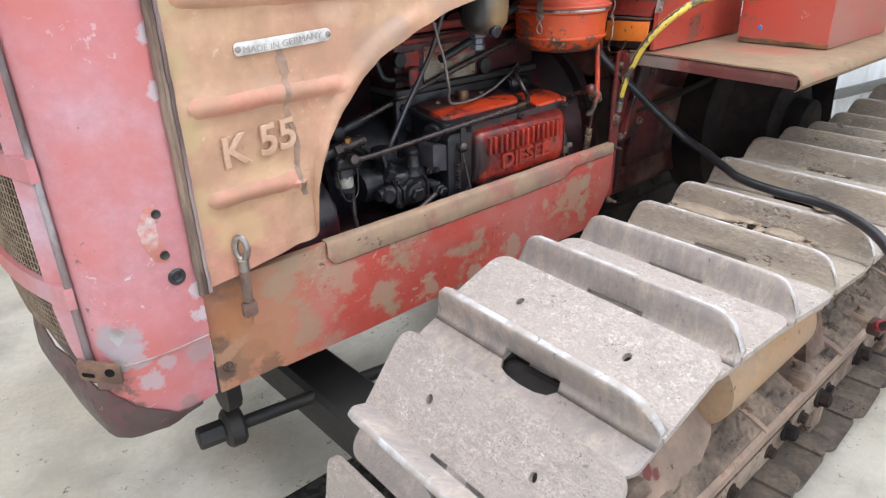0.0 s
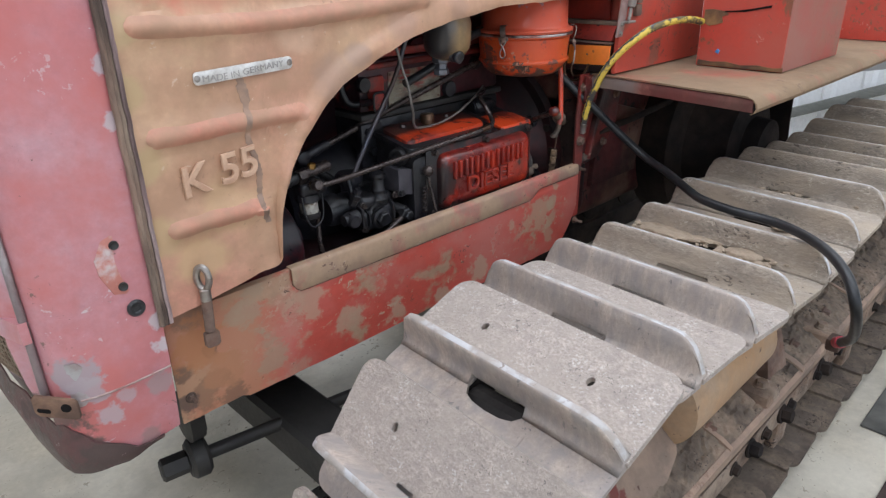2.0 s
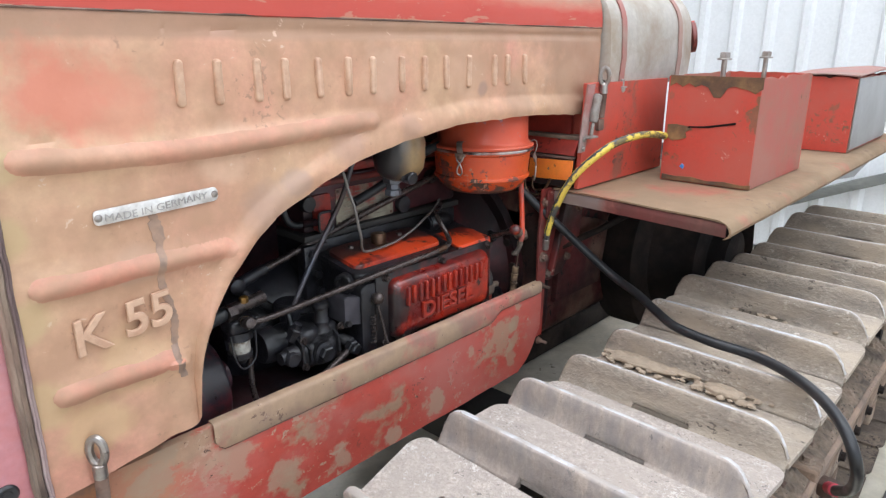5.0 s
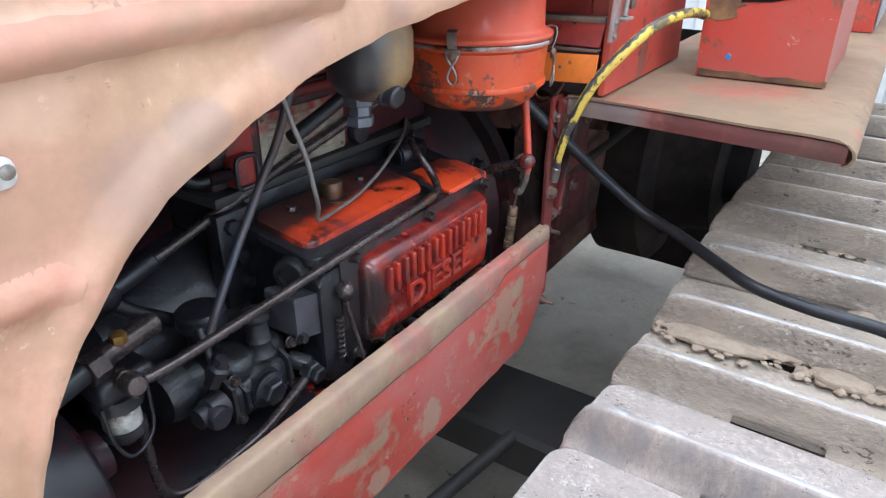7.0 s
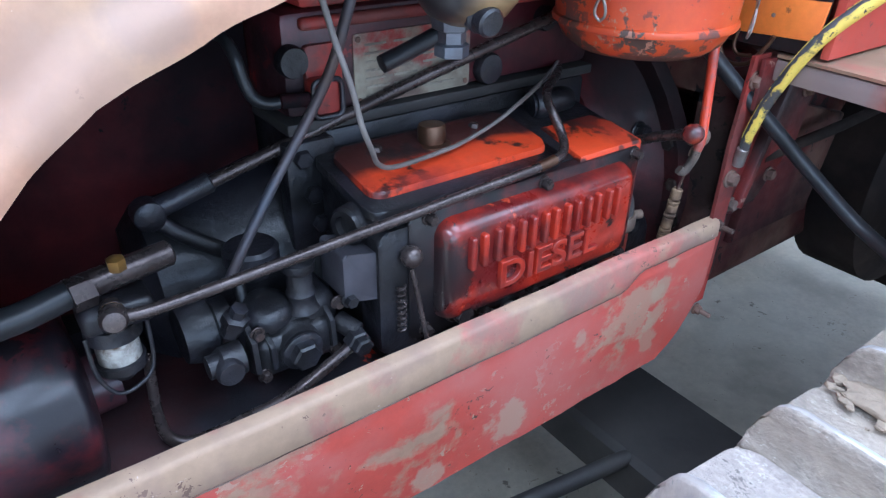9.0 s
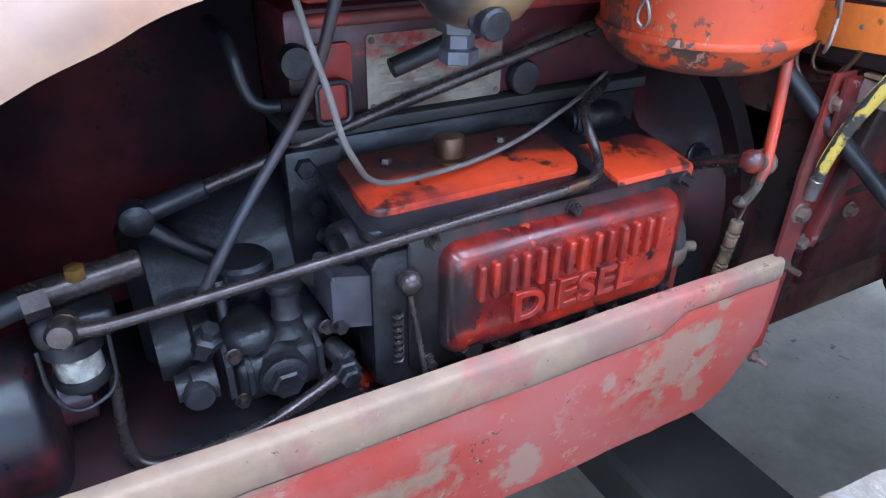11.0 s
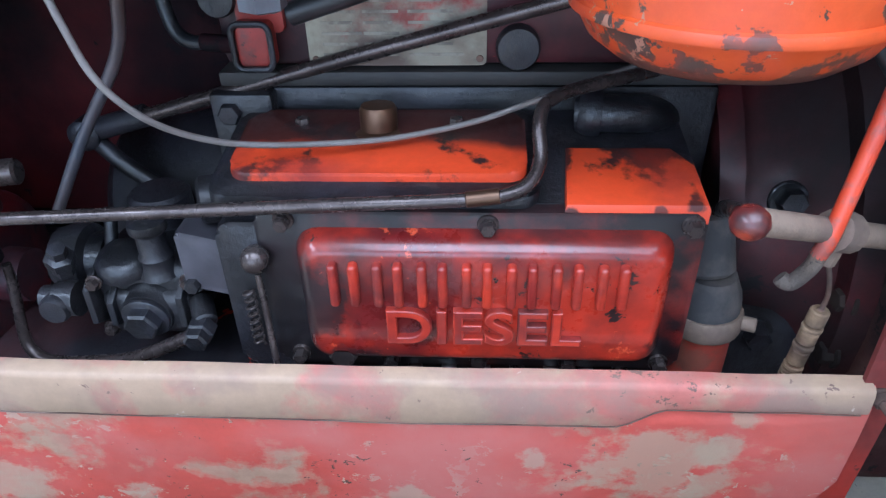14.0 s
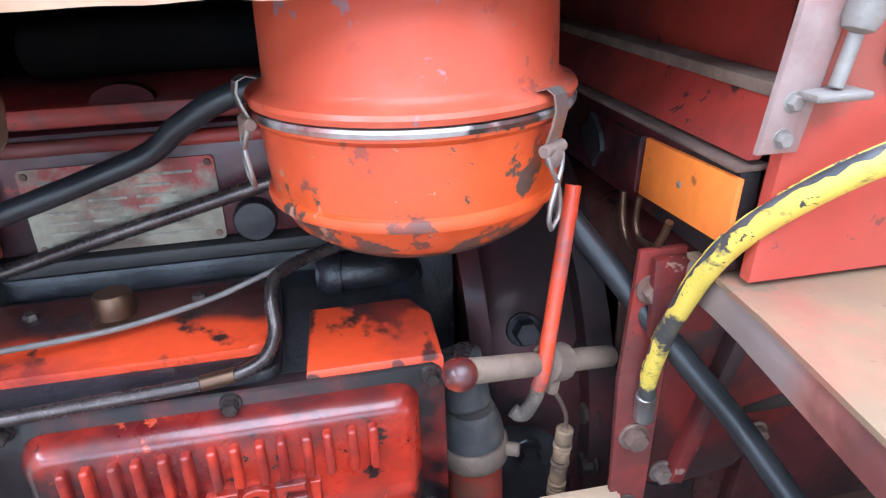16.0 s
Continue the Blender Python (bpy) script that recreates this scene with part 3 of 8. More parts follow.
M_tray = mat("oily_black_sheet", (0.020, 0.019, 0.019), (0.045, 0.04, 0.036), 0.35, 7.0, 0.2, (0.10, 0.09, 0.075), 0.22, 5.0, 0.16, bump=0.08, coat=0.3)


# ---- the shed ----
def shed():
    b = B()
    box(b, -7, 5.2, -7, 9.2, FLOOR - 0.15, FLOOR)
    solo("floor", b, M_floor, "pale stained smooth concrete shed floor", "floor", "structure", smooth=False)
    b = B()
    box(b, -300, 300, -300, 300, FLOOR - 0.30, FLOOR - 0.16)
    solo("ground", b, M_floor, "pale yard ground outside the shed", "ground", "structure", smooth=False)

    def cladding(name, label, origin, along, length, height, z0, push, pitch=0.2, flat=False):
        """A wall: plain backing with profiled sheets hung on it."""
        along, push, origin = Vector(along), Vector(push), Vector(origin)
        e = origin + along * length
        b = B()
        a, c = origin - push * 0.06, e - push * 0.16
        box(b, min(a.x, c.x), max(a.x, c.x), min(a.y, c.y), max(a.y, c.y), z0, z0 + height)
        wall = solo(name, b, M_wall, label, "wall", "structure", smooth=False)
        n = int(length / 0.8)
        for i in range(n):
            b = B()
            pts = []
            for k in range(4):
                s = i * 0.8 + k * pitch
                for ds, d in ((0, 0), (0.07, 0), (0.09, 0.03), (0.125, 0.03), (0.145, 0)):
                    pts.append(origin + along * (s + ds) + push * d)
            pts.append(origin + along * (i * 0.8 + 0.8))
            rows = [[(p.x, p.y, z) for p in pts] for z in (z0 + 0.02, z0 + height)]
            sheet(b, rows, 0.003, lambda p: -push)
            part("cladding_sheet", b, M_wall, wall, smooth=False)
        return wall

    cladding("wall_east", "white profiled steel cladding on the shed wall", (4.5, -5, 0), (0, 1, 0), 13.6, 3.9, FLOOR, (-1, 0, 0))
    b = B()
    box(b, -6.2, 4.6, 8.8, 8.9, FLOOR, FLOOR + 3.9)
    wn_ = solo("wall_north", b, M_wall, "pale steel back wall of the shed", "wall", "structure", smooth=False)
    for i in range(38):
        b = B()
        z = FLOOR + i * 0.1
        sheet(b, [[(-1.5, 8.77, z), (4.3, 8.77, z)], [(-1.5, 8.735, z + 0.05), (4.3, 8.735, z + 0.05)], [(-1.5, 8.77, z + 0.098), (4.3, 8.77, z + 0.098)]], 0.004, lambda p: Vector((0, 1, 0)))
        part("door_slat", b, M_wall, wn_, "grey roller door slat" if i == 0 else "", smooth=False)
    b = B()
    box(b, -6.3, -6.2, -5, 8.9, FLOOR, FLOOR + 3.9)
    solo("wall_west", b, M_wall, "white steel shed wall", "wall", "structure", smooth=False)
    b = B()
    for x0, x1, z0, z1 in ((-6.3, -3.6, 0, 3.9), (2.6, 4.6, 0, 3.9), (-3.6, 2.6, 3.4, 3.9)):
        box(b, x0, x1, -5.1, -5.0, FLOOR + z0, FLOOR + z1)
    solo("wall_south", b, M_wall, "white steel shed wall with a wide open doorway", "wall", "structure", smooth=False)
    b = B()
    box(b, -6.3, 4.6, -5.1, 8.9, FLOOR + 3.9, FLOOR + 3.95)
    solo("ceiling", b, M_ceil, "plain zinc roof sheets", "ceiling", "structure", smooth=False)
    # unseen white panels, added to go with the roof fill lamps
    for x, y, w, l in ((1.2, -0.3, 2.2, 5.6), (-2.2, -0.4, 1.2, 6.0), (3.3, 1.5, 1.2, 9.6)):
        b = B()
        box(b, x - w / 2, x + w / 2, max(-5.0, y - l / 2), y + l / 2, FLOOR + 3.870, FLOOR + 3.896)
        solo("rooflight", b, M_paper, "unseen white panel added above a roof fill lamp", "rooflight", "structure", smooth=False)
    # timber
    def beam(name, x0, x1, y0, y1, z0, z1, label):
        b = B()
        box(b, x0, x1, y0, y1, z0, z1, 0.006)
        solo(name, b, M_wood, label, "beam", "structure", smooth=False)
    beam("timber_girt", 4.38, 4.46, 3.5, 6.7, 2.60, 2.70, "pale pine girt along the clad wall")
    beam("timber_post", 4.30, 4.46, 3.33, 3.56, FLOOR, FLOOR + 3.9, "pale pine post against the clad wall")
    beam("timber_post", 4.30, 4.46, 8.05, 8.35, FLOOR, FLOOR + 3.9, "pale pine corner post against the clad wall")
    beam("timber_girt", 4.38, 4.46, 6.9, 8.05, 2.38, 2.50, "pale pine girt beside the corner post")
    b = B()
    rows = []
    for k in range(41):
        y = 2.02 - 1.9 * k / 40
        z = FLOOR + 0.292 - 0.424 * (y - 1.376)
        rows.append([(x + 0.003 * fbm(y, x, 0, 6), y, z + d + 0.004 * fbm(y, d * 20, 2, 7)) for x, d in ((4.446, 0.030), (4.42, 0.033), (4.398, 0.028), (4.394, 0.0), (4.398, -0.028), (4.42, -0.033), (4.446, -0.030))])
    sheet(b, rows, 0.004, lambda p: Vector((1, 0, 0)))
    solo("timber_brace", b, mat("weathered_grey_timber", (0.17, 0.175, 0.165), (0.25, 0.25, 0.225), 0.45, 12.0, 0.3, (0.10, 0.105, 0.10), 0.4, 6.0, 0.8, bump=0.4, stretch=(1, 0.3, 1)), "weathered grey timber brace slanting across the clad wall", "beam", "structure")
    b = B()
    box(b, 4.40, 4.46, 6.72, 6.98, 2.3, 2.9, 0.004)
    solo("white_board", b, M_paper, "white painted board fixed to the clad wall", "board", "structure", smooth=False)
    b = B()
    box(b, 4.385, 4.398, 6.98, 7.5, 2.3, 2.75)
    nb = solo("notice", b, M_paper, "white printed notice pinned on the wall", "notice", smooth=False)
    for i in range(5):
        b = B()
        box(b, 4.378, 4.386, 7.04 + 0.03 * (i % 2), 7.40, 2.40 + i * 0.05, 2.42 + i * 0.05)
        part("print_bar", b, M_blue if i == 3 else M_grey, nb, smooth=False)


shed()


# ---- tracked undercarriage ----
tractor = thing("crawler_tractor", "old red crawler tractor with faded tan bonnet and dusty steel tracks", "tractor", (1.55, 1.27, FLOOR))
YI, YO, YC = 0.775, 0.335, 0.555
XF, XR = 0.7325, 2.75          # front and rear turns
RF, ZF = 0.3286, 0.4284         # the chain's turn round the idler
PIN = 0.0664                  # from the pin line to the plate
Z_LOW = FLOOR + 0.1264         # chain line of the lower run


def chain_z(x):
    """Height of the chain's upper run: it sags on both sides of the carrier roller."""
    return 0.8475 - PIN + 0.017 * math.cos(2 * math.pi * (x - 0.78) / 0.95)


def deck(x):
    """Height of the shoe plates on the upper run."""
    return chain_z(x) + PIN


def chain_line():
    pts = [(XR - (XR - XF) * k / 80, chain_z(XR - (XR - XF) * k / 80)) for k in range(81)]
    for k in range(1, 41):
        a = math.pi * k / 40
        rz = (chain_z(XF) - ZF) if a < math.pi / 2 else (ZF - Z_LOW)
        pts.append((XF - RF * math.sin(a), ZF + rz * math.cos(a)))
    pts += [(XF + (XR - XF) * k / 40, Z_LOW) for k in range(1, 41)]
    zm, rr = (chain_z(XR) + Z_LOW) / 2, (chain_z(XR) - Z_LOW) / 2
    pts += [(XR + rr * math.sin(math.pi * k / 40), zm - rr * math.cos(math.pi * k / 40)) for k in range(1, 41)]
    return [Vector((x, z)) for x, z in pts]


LINE = chain_line()
LOOP = sum((b - a).length for a, b in zip(LINE, LINE[1:]))
SHOES = round(LOOP / 0.1815)


def chain(s):
    """A pin's place (x, z) at length s along the chain, which runs forward over the top from the rear."""
    s %= LOOP
    for a, b in zip(LINE, LINE[1:]):
        d = (b - a).length
        if s <= d:
            return a.lerp(b, s / d)
        s -= d
    return LINE[-1]


def shoe_mesh(holes):
    """A single-grouser shoe: a = forward, y = across, h = outward; the grouser stands at a = 0."""
    b = B()
    w = (YI - YO) / 2

    def loop(pts, h):
        vs = [b.verts.new((p[0], p[1], h)) for p in pts]
        return [b.edges.new((vs[i], vs[(i + 1) % len(vs)])) for i in range(len(vs))]

    def plate(outline, holes, h1, h0):
        es = loop(outline, h1)
        for ha, hy, hr in holes:
            es += loop([(ha + hr * 1.0 * math.cos(t), hy + hr * 0.75 * math.sin(t)) for t in [2 * math.pi * k / 10 for k in range(10)]], h1)
        g = bmesh.ops.triangle_fill(b, use_beauty=True, use_dissolve=False, edges=es)
        faces = [f for f in g["geom"] if isinstance(f, bmesh.types.BMFace)]
        x = bmesh.ops.extrude_face_region(b, geom=faces)
        vs = [v for v in x["geom"] if isinstance(v, bmesh.types.BMVert)]
        bmesh.ops.translate(b, vec=(0, 0, h0 - h1), verts=vs)

    out = []
    for ca, cy, s0 in ((-0.121, w - 0.030, 90), (-0.121, -w + 0.030, 180)):
        out += [(ca + 0.030 * math.cos(radians(s0 + 90 * k / 5)), cy + 0.030 * math.sin(radians(s0 + 90 * k / 5))) for k in range(6)]
    out += [(0.004, -w), (0.004, w)]
    plate(out, [(-0.078, 0.105, 0.0085), (-0.078, -0.105, 0.0085)] if holes else [], 0.0, -0.010)
    upper = set(b.faces)
    # forward lip with its rounded slot at the foot of the grouser
    lip = [(0.002, w - 0.004), (0.002, 0.056), (0.020, 0.056), (0.034, 0.046), (0.040, 0.028), (0.042, 0.0), (0.040, -0.028), (0.034, -0.046), (0.020, -0.056), (0.002, -0.056), (0.002, -w + 0.004)]
    lip += [(0.050 + 0.026 * math.sin(radians(t)), -w + 0.030 - 0.026 * math.cos(radians(t))) for t in (0, 22, 45, 67, 90)]
    lip += [(0.050 + 0.026 * math.cos(radians(t)), w - 0.030 + 0.026 * math.sin(radians(t))) for t in (0, 22, 45, 67, 90)]
    plate(lip, [], -0.011, -0.018)
    # two cut lines beside the slot, where the lip laps over the pin boss
    for y in (-0.078, 0.078):
        box(b, 0.042, 0.077, y - 0.001, y + 0.001, -0.012, -0.0098)
    for f in b.faces:
        f.material_index = 2 if f not in upper else 0
    # the grouser: a bent-up wall with sloping ends and a rounded foot
    ends = [(-w + 0.003, 0.002), (-w + 0.010, 0.024), (-w + 0.019, 0.042), (-w + 0.028, 0.050), (-w + 0.042, 0.0545)]
    top = ends + [(-0.12, 0.055), (-0.056, 0.055), (-0.0545, 0.055), (-0.02, 0.055), (0.02, 0.055), (0.0545, 0.055), (0.056, 0.055), (0.12, 0.055)]
    top += [(w - 0.060, 0.055), (w - 0.044, 0.0535), (w - 0.031, 0.048), (w - 0.022, 0.040), (w - 0.011, 0.022), (w - 0.003, 0.002)]
    cols = []
    for y, h in top:
        foot = 0.003 if abs(y) < 0.055 else -0.0105
        prof = [(0.022, -0.0105), (0.0135, -0.0045), (0.0088, 0.005), (0.007, 0.018), (0.007, 0.036), (0.007, h), (0.0045, h + 0.0042), (-0.0055, h + 0.0030), (-0.009, h - 0.001), (-0.009, 0.012), (-0.011, 0.001), (-0.018, -0.0095)]
        cols.append([b.verts.new((a if q > foot - 0.001 else min(a, 0.008), y, max(foot, min(q, h + 0.0042)))) for a, q in prof])
    for p, q in zip(cols, cols[1:]):
        for k in range(len(p)):
            n = (k + 1) % len(p)
            f = b.faces.new((p[k], p[n], q[n], q[k]))
            f.material_index = 1 if k == 6 else 2
    for c in (cols[0], cols[-1]):
        b.faces.new(c).material_index = 2
    for f in b.faces:
        f.smooth = True
    for e in b.edges:
        if len(e.link_faces) == 2 and e.calc_face_angle(0) > 0.55:
            e.smooth = False
    bmesh.ops.recalc_face_normals(b, faces=b.faces)
    me = bpy.data.meshes.new("track_shoe")
    b.to_mesh(me)
    b.free()
    for m in (M_track, M_edge, M_lip):
        me.materials.append(m)
    return me


def link_mesh():
    b = B()
    for y in (-0.075, 0.075):
        prism(b, [(-0.10, -0.040), (-0.10, -0.012), (0.07, -0.012), (0.10, -0.030), (0.10, -0.065), (0.02, -0.078), (-0.07, -0.070)],
              lambda a, h, c, y=y: Vector((a, y - 0.014 + c, h)), 0.028)
    cyl(b, (0.075, -0.13, -0.045), (0.075, 0.13, -0.045), 0.020, 12)
    # wide bushing added under the slot to keep it dark
    cyl(b, (0.016, -0.062, -0.046), (0.016, 0.062, -0.046), 0.027, 14)
    cyl(b, (-0.02, -0.098, -0.03), (-0.02, -0.086, -0.03), 0.014, 6)
    bmesh.ops.recalc_face_normals(b, faces=b.faces)
    me = bpy.data.meshes.new("track_link")
    b.to_mesh(me)
    b.free()
    me.materials.append(M_pin)
    return me


def undercarriage():
    # frame beam, built as the carrier of all the shoes and links
    b = B()
    box(b, 0.78, 2.66, 0.45, 0.56, 0.50, 0.560, 0.010)
    box(b, 0.78, 2.66, 0.40, 0.59, 0.475, 0.495, 0.004)
    track = part("track_frame", b, M_frame, tractor, "rusty dust-covered steel track frame")
    sm, whole, lm = shoe_mesh(True), shoe_mesh(False), link_mesh()
    dusty = whole.copy()
    dusty.materials[0] = dusty.materials[2] = M_trackdust
    # lower-run copy of the shoe: mud with shade in its colour
    muddy = sm.copy()
    for k in range(3):
        muddy.materials[k] = M_mudshoe
    o = ORIGIN[track]
    first = (XR - 0.8123) * 1.0015
    pitch = LOOP / SHOES
    for k in range(SHOES):
        at = first + pitch * k
        p = chain(at)
        tx, tz = (chain(at + 0.58 * pitch) - chain(at - 0.42 * pitch)).normalized()
        nx, nz = tz, -tx
        jig = random.uniform(-1.2, 1.2)
        base = Vector((p.x, YC, p.y)) + Vector((nx, 0, nz)) * PIN
        rot = Matrix(((tx, 0, nx), (0, -1, 0), (tz, 0, nz))).to_4x4()
        m = Matrix.Translation(base - o + Vector((0, random.uniform(-0.003, 0.003), 0))) @ rot @ pose(0, 0, 0, 0, jig, -2 + random.uniform(-1.0, 1.0))
        ob = new("track_shoe", muddy if p.y < 0.45 else sm if p.x < 0.70 else whole if p.x < 1.12 else dusty)
        ob.parent, ob.matrix_basis = track, m
        ob = new("track_link", lm)
        ob.parent, ob.matrix_basis = track, Matrix.Translation(base - o) @ rot @ pose(0, 0, -0.008)
    # idler and sprocket
    for x, ZC, name, label in ((XF, 0.56, "idler_wheel", "dusty cast idler wheel"), (XR, 0.57, "drive_sprocket", "dusty cast drive sprocket")):
        b = B()
        lathe(b, (x, YC - 0.06, ZC), (0, 1, 0), [(0, 0.06), (0.0, 0.14), (0.02, 0.16), (0.02, 0.185), (0.045, 0.188), (0.045, 0.20), (0.075, 0.20), (0.075, 0.188), (0.10, 0.185), (0.10, 0.16), (0.12, 0.14), (0.12, 0.06)], 40)
        w = part(name, b, M_frame, tractor, label)
        b = B()
        cyl(b, (x, YC - 0.13, ZC), (x, YC + 0.13, ZC), 0.045, 20)
        part("hub", b, M_frame, w)
    # rollers
    for i in range(6):
        x = 0.92 + i * 0.32
        b = B()
        lathe(b, (x, YC - 0.11, 0.395), (0, 1, 0), [(0, 0.05), (0.01, 0.075), (0.03, 0.075), (0.035, 0.06), (0.185, 0.06), (0.19, 0.075), (0.21, 0.075), (0.22, 0.05)], 20)
        part("track_roller", b, M_frame, tractor)
    # yoke and recoil spring
    M_yoke = mat("dusty_tan_yoke_paint", (0.28, 0.20, 0.15), (0.19, 0.14, 0.11), 0.45, 7.0, 0.3, (0.40, 0.28, 0.205), 0.4, 10.0, 0.7, bump=0.4, fleck=((0.11, 0.06, 0.045), 0.08, 70.0), spots=((-0.770, 0.364, 0.020, (0.16, 0.035, 0.03), 0.92), (-0.756, 0.350, 0.013, (0.15, 0.032, 0.028), 0.9)))
    b = B()
    prism(b, [(0.655, 0.0), (0.80, 0.0), (0.90, 0.022), (0.968, 0.050), (0.998, 0.088), (1.004, 0.130), (0.985, 0.170), (0.655, 0.170)], lambda a, h, c: Vector((a, 0.397 + 0.6 * h + 0.8 * c, 0.532 + 0.8 * h - 0.6 * c)), 0.020, 0.005)
    box(b, 0.60, 0.76, 0.395, 0.45, 0.50, 0.545, 0.010)
    yoke = part("idler_yoke", b, M_yoke, tractor, "pale tan steel idler yoke with a maroon stain")
    for x in (0.765, 0.93, 0.975):
        rib = B()
        box(rib, x - 0.010, x + 0.010, 0.374, 0.43, 0.510, 0.540, 0.007)
        part("yoke_rib", rib, M_frame, yoke)
    b = B()
    lathe(b, (0.64, 0.34, 0.60), (0, 1, 0), [(0, 0.004), (0.0, 0.013), (0.003, 0.0155), (0.018, 0.0155), (0.0185, 0.024), (0.024, 0.025), (0.060, 0.024)], 6)
    part("axle_cap", b, M_frame, yoke)
    b = B()
    lathe(b, (0.965, 0.490, 0.655), (1, 0, 0), [(0, 0.05), (0.01, 0.088), (0.06, 0.090), (0.37, 0.088), (0.385, 0.080), (0.39, 0.062), (0.50, 0.060), (0.505, 0.03)], 40)
    spring = part("recoil_housing", b, mat("ochre_recoil_paint", (0.45, 0.27, 0.14), (0.42, 0.31, 0.215), 0.55, 5, 0.3, (0.20, 0.05, 0.035), 0.20, 6, 0.6, bump=0.3, fleck=((0.12, 0.08, 0.06), 0.09, 30.0)), tractor, "ochre painted recoil spring housing")
    b = B()
    prism(b, [(1.345, 0.545), (1.450, 0.545), (1.425, 0.735), (1.375, 0.745)], lambda a, h, c: Vector((a, 0.405 + c + 0.25 * (h - 0.545), h)), 0.035, 0.006)
    part("spring_bracket", b, M_rust, tractor, "rust-red steel spring bracket")
    for x in (1.10, 1.32, 1.54, 1.76, 1.98):
        b = B()
        bolt(b, (x, 0.430, 0.545), (0, -1, 0), 0.017, 0.018)
        part("frame_bolt", b, M_rust, track)
    # lower guard rail with its bolts, and mud caked on the ledge above it
    b = B()
    box(b, 0.70, 2.62, 0.372, 0.392, 0.44, 0.515, 0.006)
    box(b, 0.70, 2.62, 0.372, 0.43, 0.500, 0.520, 0.004)
    rail = part("guard_rail", b, M_frame, tractor, "muddy steel guard rail of the track frame")
    for i in range(12):
        x = 0.80 + i * 0.155 + random.uniform(-0.01, 0.01)
        hexhead_ = B()
        bolt(hexhead_, (x, 0.373, 0.475), (0, -1, 0), 0.012, 0.014)
        part("rail_bolt", hexhead_, M_grime, rail, "greasy dark bolt head" if i == 0 else "")
        if i % 3 == 1:
            b = B()
            box(b, x - 0.035, x + 0.03, 0.374, 0.40, 0.36, 0.438, 0.008)
            part("roller_bracket", b, M_frame, rail)
    b = B()
    rows = []
    for i in range(170):
        x = 0.66 + 1.9 * i / 169
        row = []
        for j in range(15):
            q = j / 14
            crack = 0.006 * max(0.0, 0.10 - abs(fbm(x, q * 0.3, 3, 17))) / 0.10
            lump = 0.004 * fbm(x, q * 0.4, 3, 9) + 0.005 * fbm(x, q * 0.3, 7, 30) + 0.004 * fbm(x, q * 0.2, 1, 80) - crack
            row.append((x, 0.380 + 0.110 * q + 0.004 * fbm(x, q, 9, 14), 0.541 + 0.036 * q ** 0.8 + lump * (0.5 + q * 0.6)))
        rows.append(row)
    sheet(b, rows, 0.012, lambda p: Vector((0, 0, -1)))
    part("mud_ledge", b, M_mud, track, "cracked grey-brown mud caked along the frame", smooth=False)
    for k, x in enumerate((1.085, 1.46, 1.90)):
        b = B()
        prism(b, [(0.372, 0.505), (0.372, 0.542), (0.395, 0.553), (0.470, 0.577), (0.500, 0.577), (0.500, 0.505)], lambda y, h, c, x=x: Vector((x + c, y, h)), 0.020 if k % 2 else 0.013, 0.004)
        part("frame_rib", b, M_yoke, track, "tan dusty frame rib" if k == 0 else "")
    b = B()
    rows = [[(x, 0.3715 + 0.0015 * fbm(x, 0, 0, 12), 0.512), (x, 0.3700, 0.535 + 0.004 * fbm(x, 2, 0, 9)), (x, 0.3790, 0.541 + 0.004 * fbm(x, 2, 0, 9)), (x, 0.3850, 0.537)] for x in [0.70 + 1.86 * i / 120 for i in range(121)]]
    sheet(b, rows, 0.005, lambda p: Vector((0, 1, -0.4)).normalized())
    part("ledge_lip", b, M_yoke, track, "dusty tan edge of the frame ledge")
    for x, z, r in ((0.88, 0.488, 0.013), (1.19, 0.485, 0.016), (1.36, 0.478, 0.017), (1.60, 0.485, 0.017)):
        hexhead("greasy_nut", (x, 0.372, z), (0, -1, 0.15), r, r * 1.5, M_grime, rail, "greasy black nut" if x == 0.88 else "")
    for x, y, z, r in ((1.30, 0.405, 0.566, 0.024), (1.66, 0.40, 0.56, 0.026)):
        b = B()
        box(b, x - r * 1.6, x + r * 1.6, y - 0.03, y + 0.05, z - 0.06, z, 0.008)
        bolt(b, (x, y, z), (0, 0, 1), 0.013, 0.014)
        part("clamp_block", b, M_frame, track)
    # cross members and the long shaft
    for x0, x1, y0, y1, z1, nm in ((1.325, 1.535, 0.70, 1.80, 0.505, "cross_beam"), (0.535, 0.665, 0.72, 1.75, 0.515, "front_beam")):
        b = B()
        prism(b, [(x0, z1 - 0.09), (x0, z1 - 0.012), (x0 + 0.012, z1), (x1 - 0.012, z1), (x1, z1 - 0.012), (x1, z1 - 0.09)], lambda a, h, c: Vector((a, y0 + c, h)), y1 - y0, 0.004)
        part(nm, b, M_blackframe, tractor, "matt black steel cross beam")
    b = B()
    cyl(b, (0.36, 1.155, 0.50), (1.36, 1.0, 0.49), 0.0145, 16)
    shaft = part("long_shaft", b, M_blackframe, tractor, "black steel shaft under the engine")
    b = B()
    cyl(b, (0.345, 1.158, 0.50), (0.385, 1.152, 0.50), 0.042, 20)
    part("shaft_collar", b, M_blackframe, shaft)
    b = B()
    cyl(b, (0.292, 1.166, 0.50), (0.347, 1.158, 0.50), 0.024, 6)
    part("shaft_nut", b, M_blackframe, shaft)
    b = B()
    prism(b, rounded(1.12, 1.19, 0.55, 0.66, 0.03), lambda y, z, c: Vector((0.352 + c, y, z)), 0.03, 0.004)
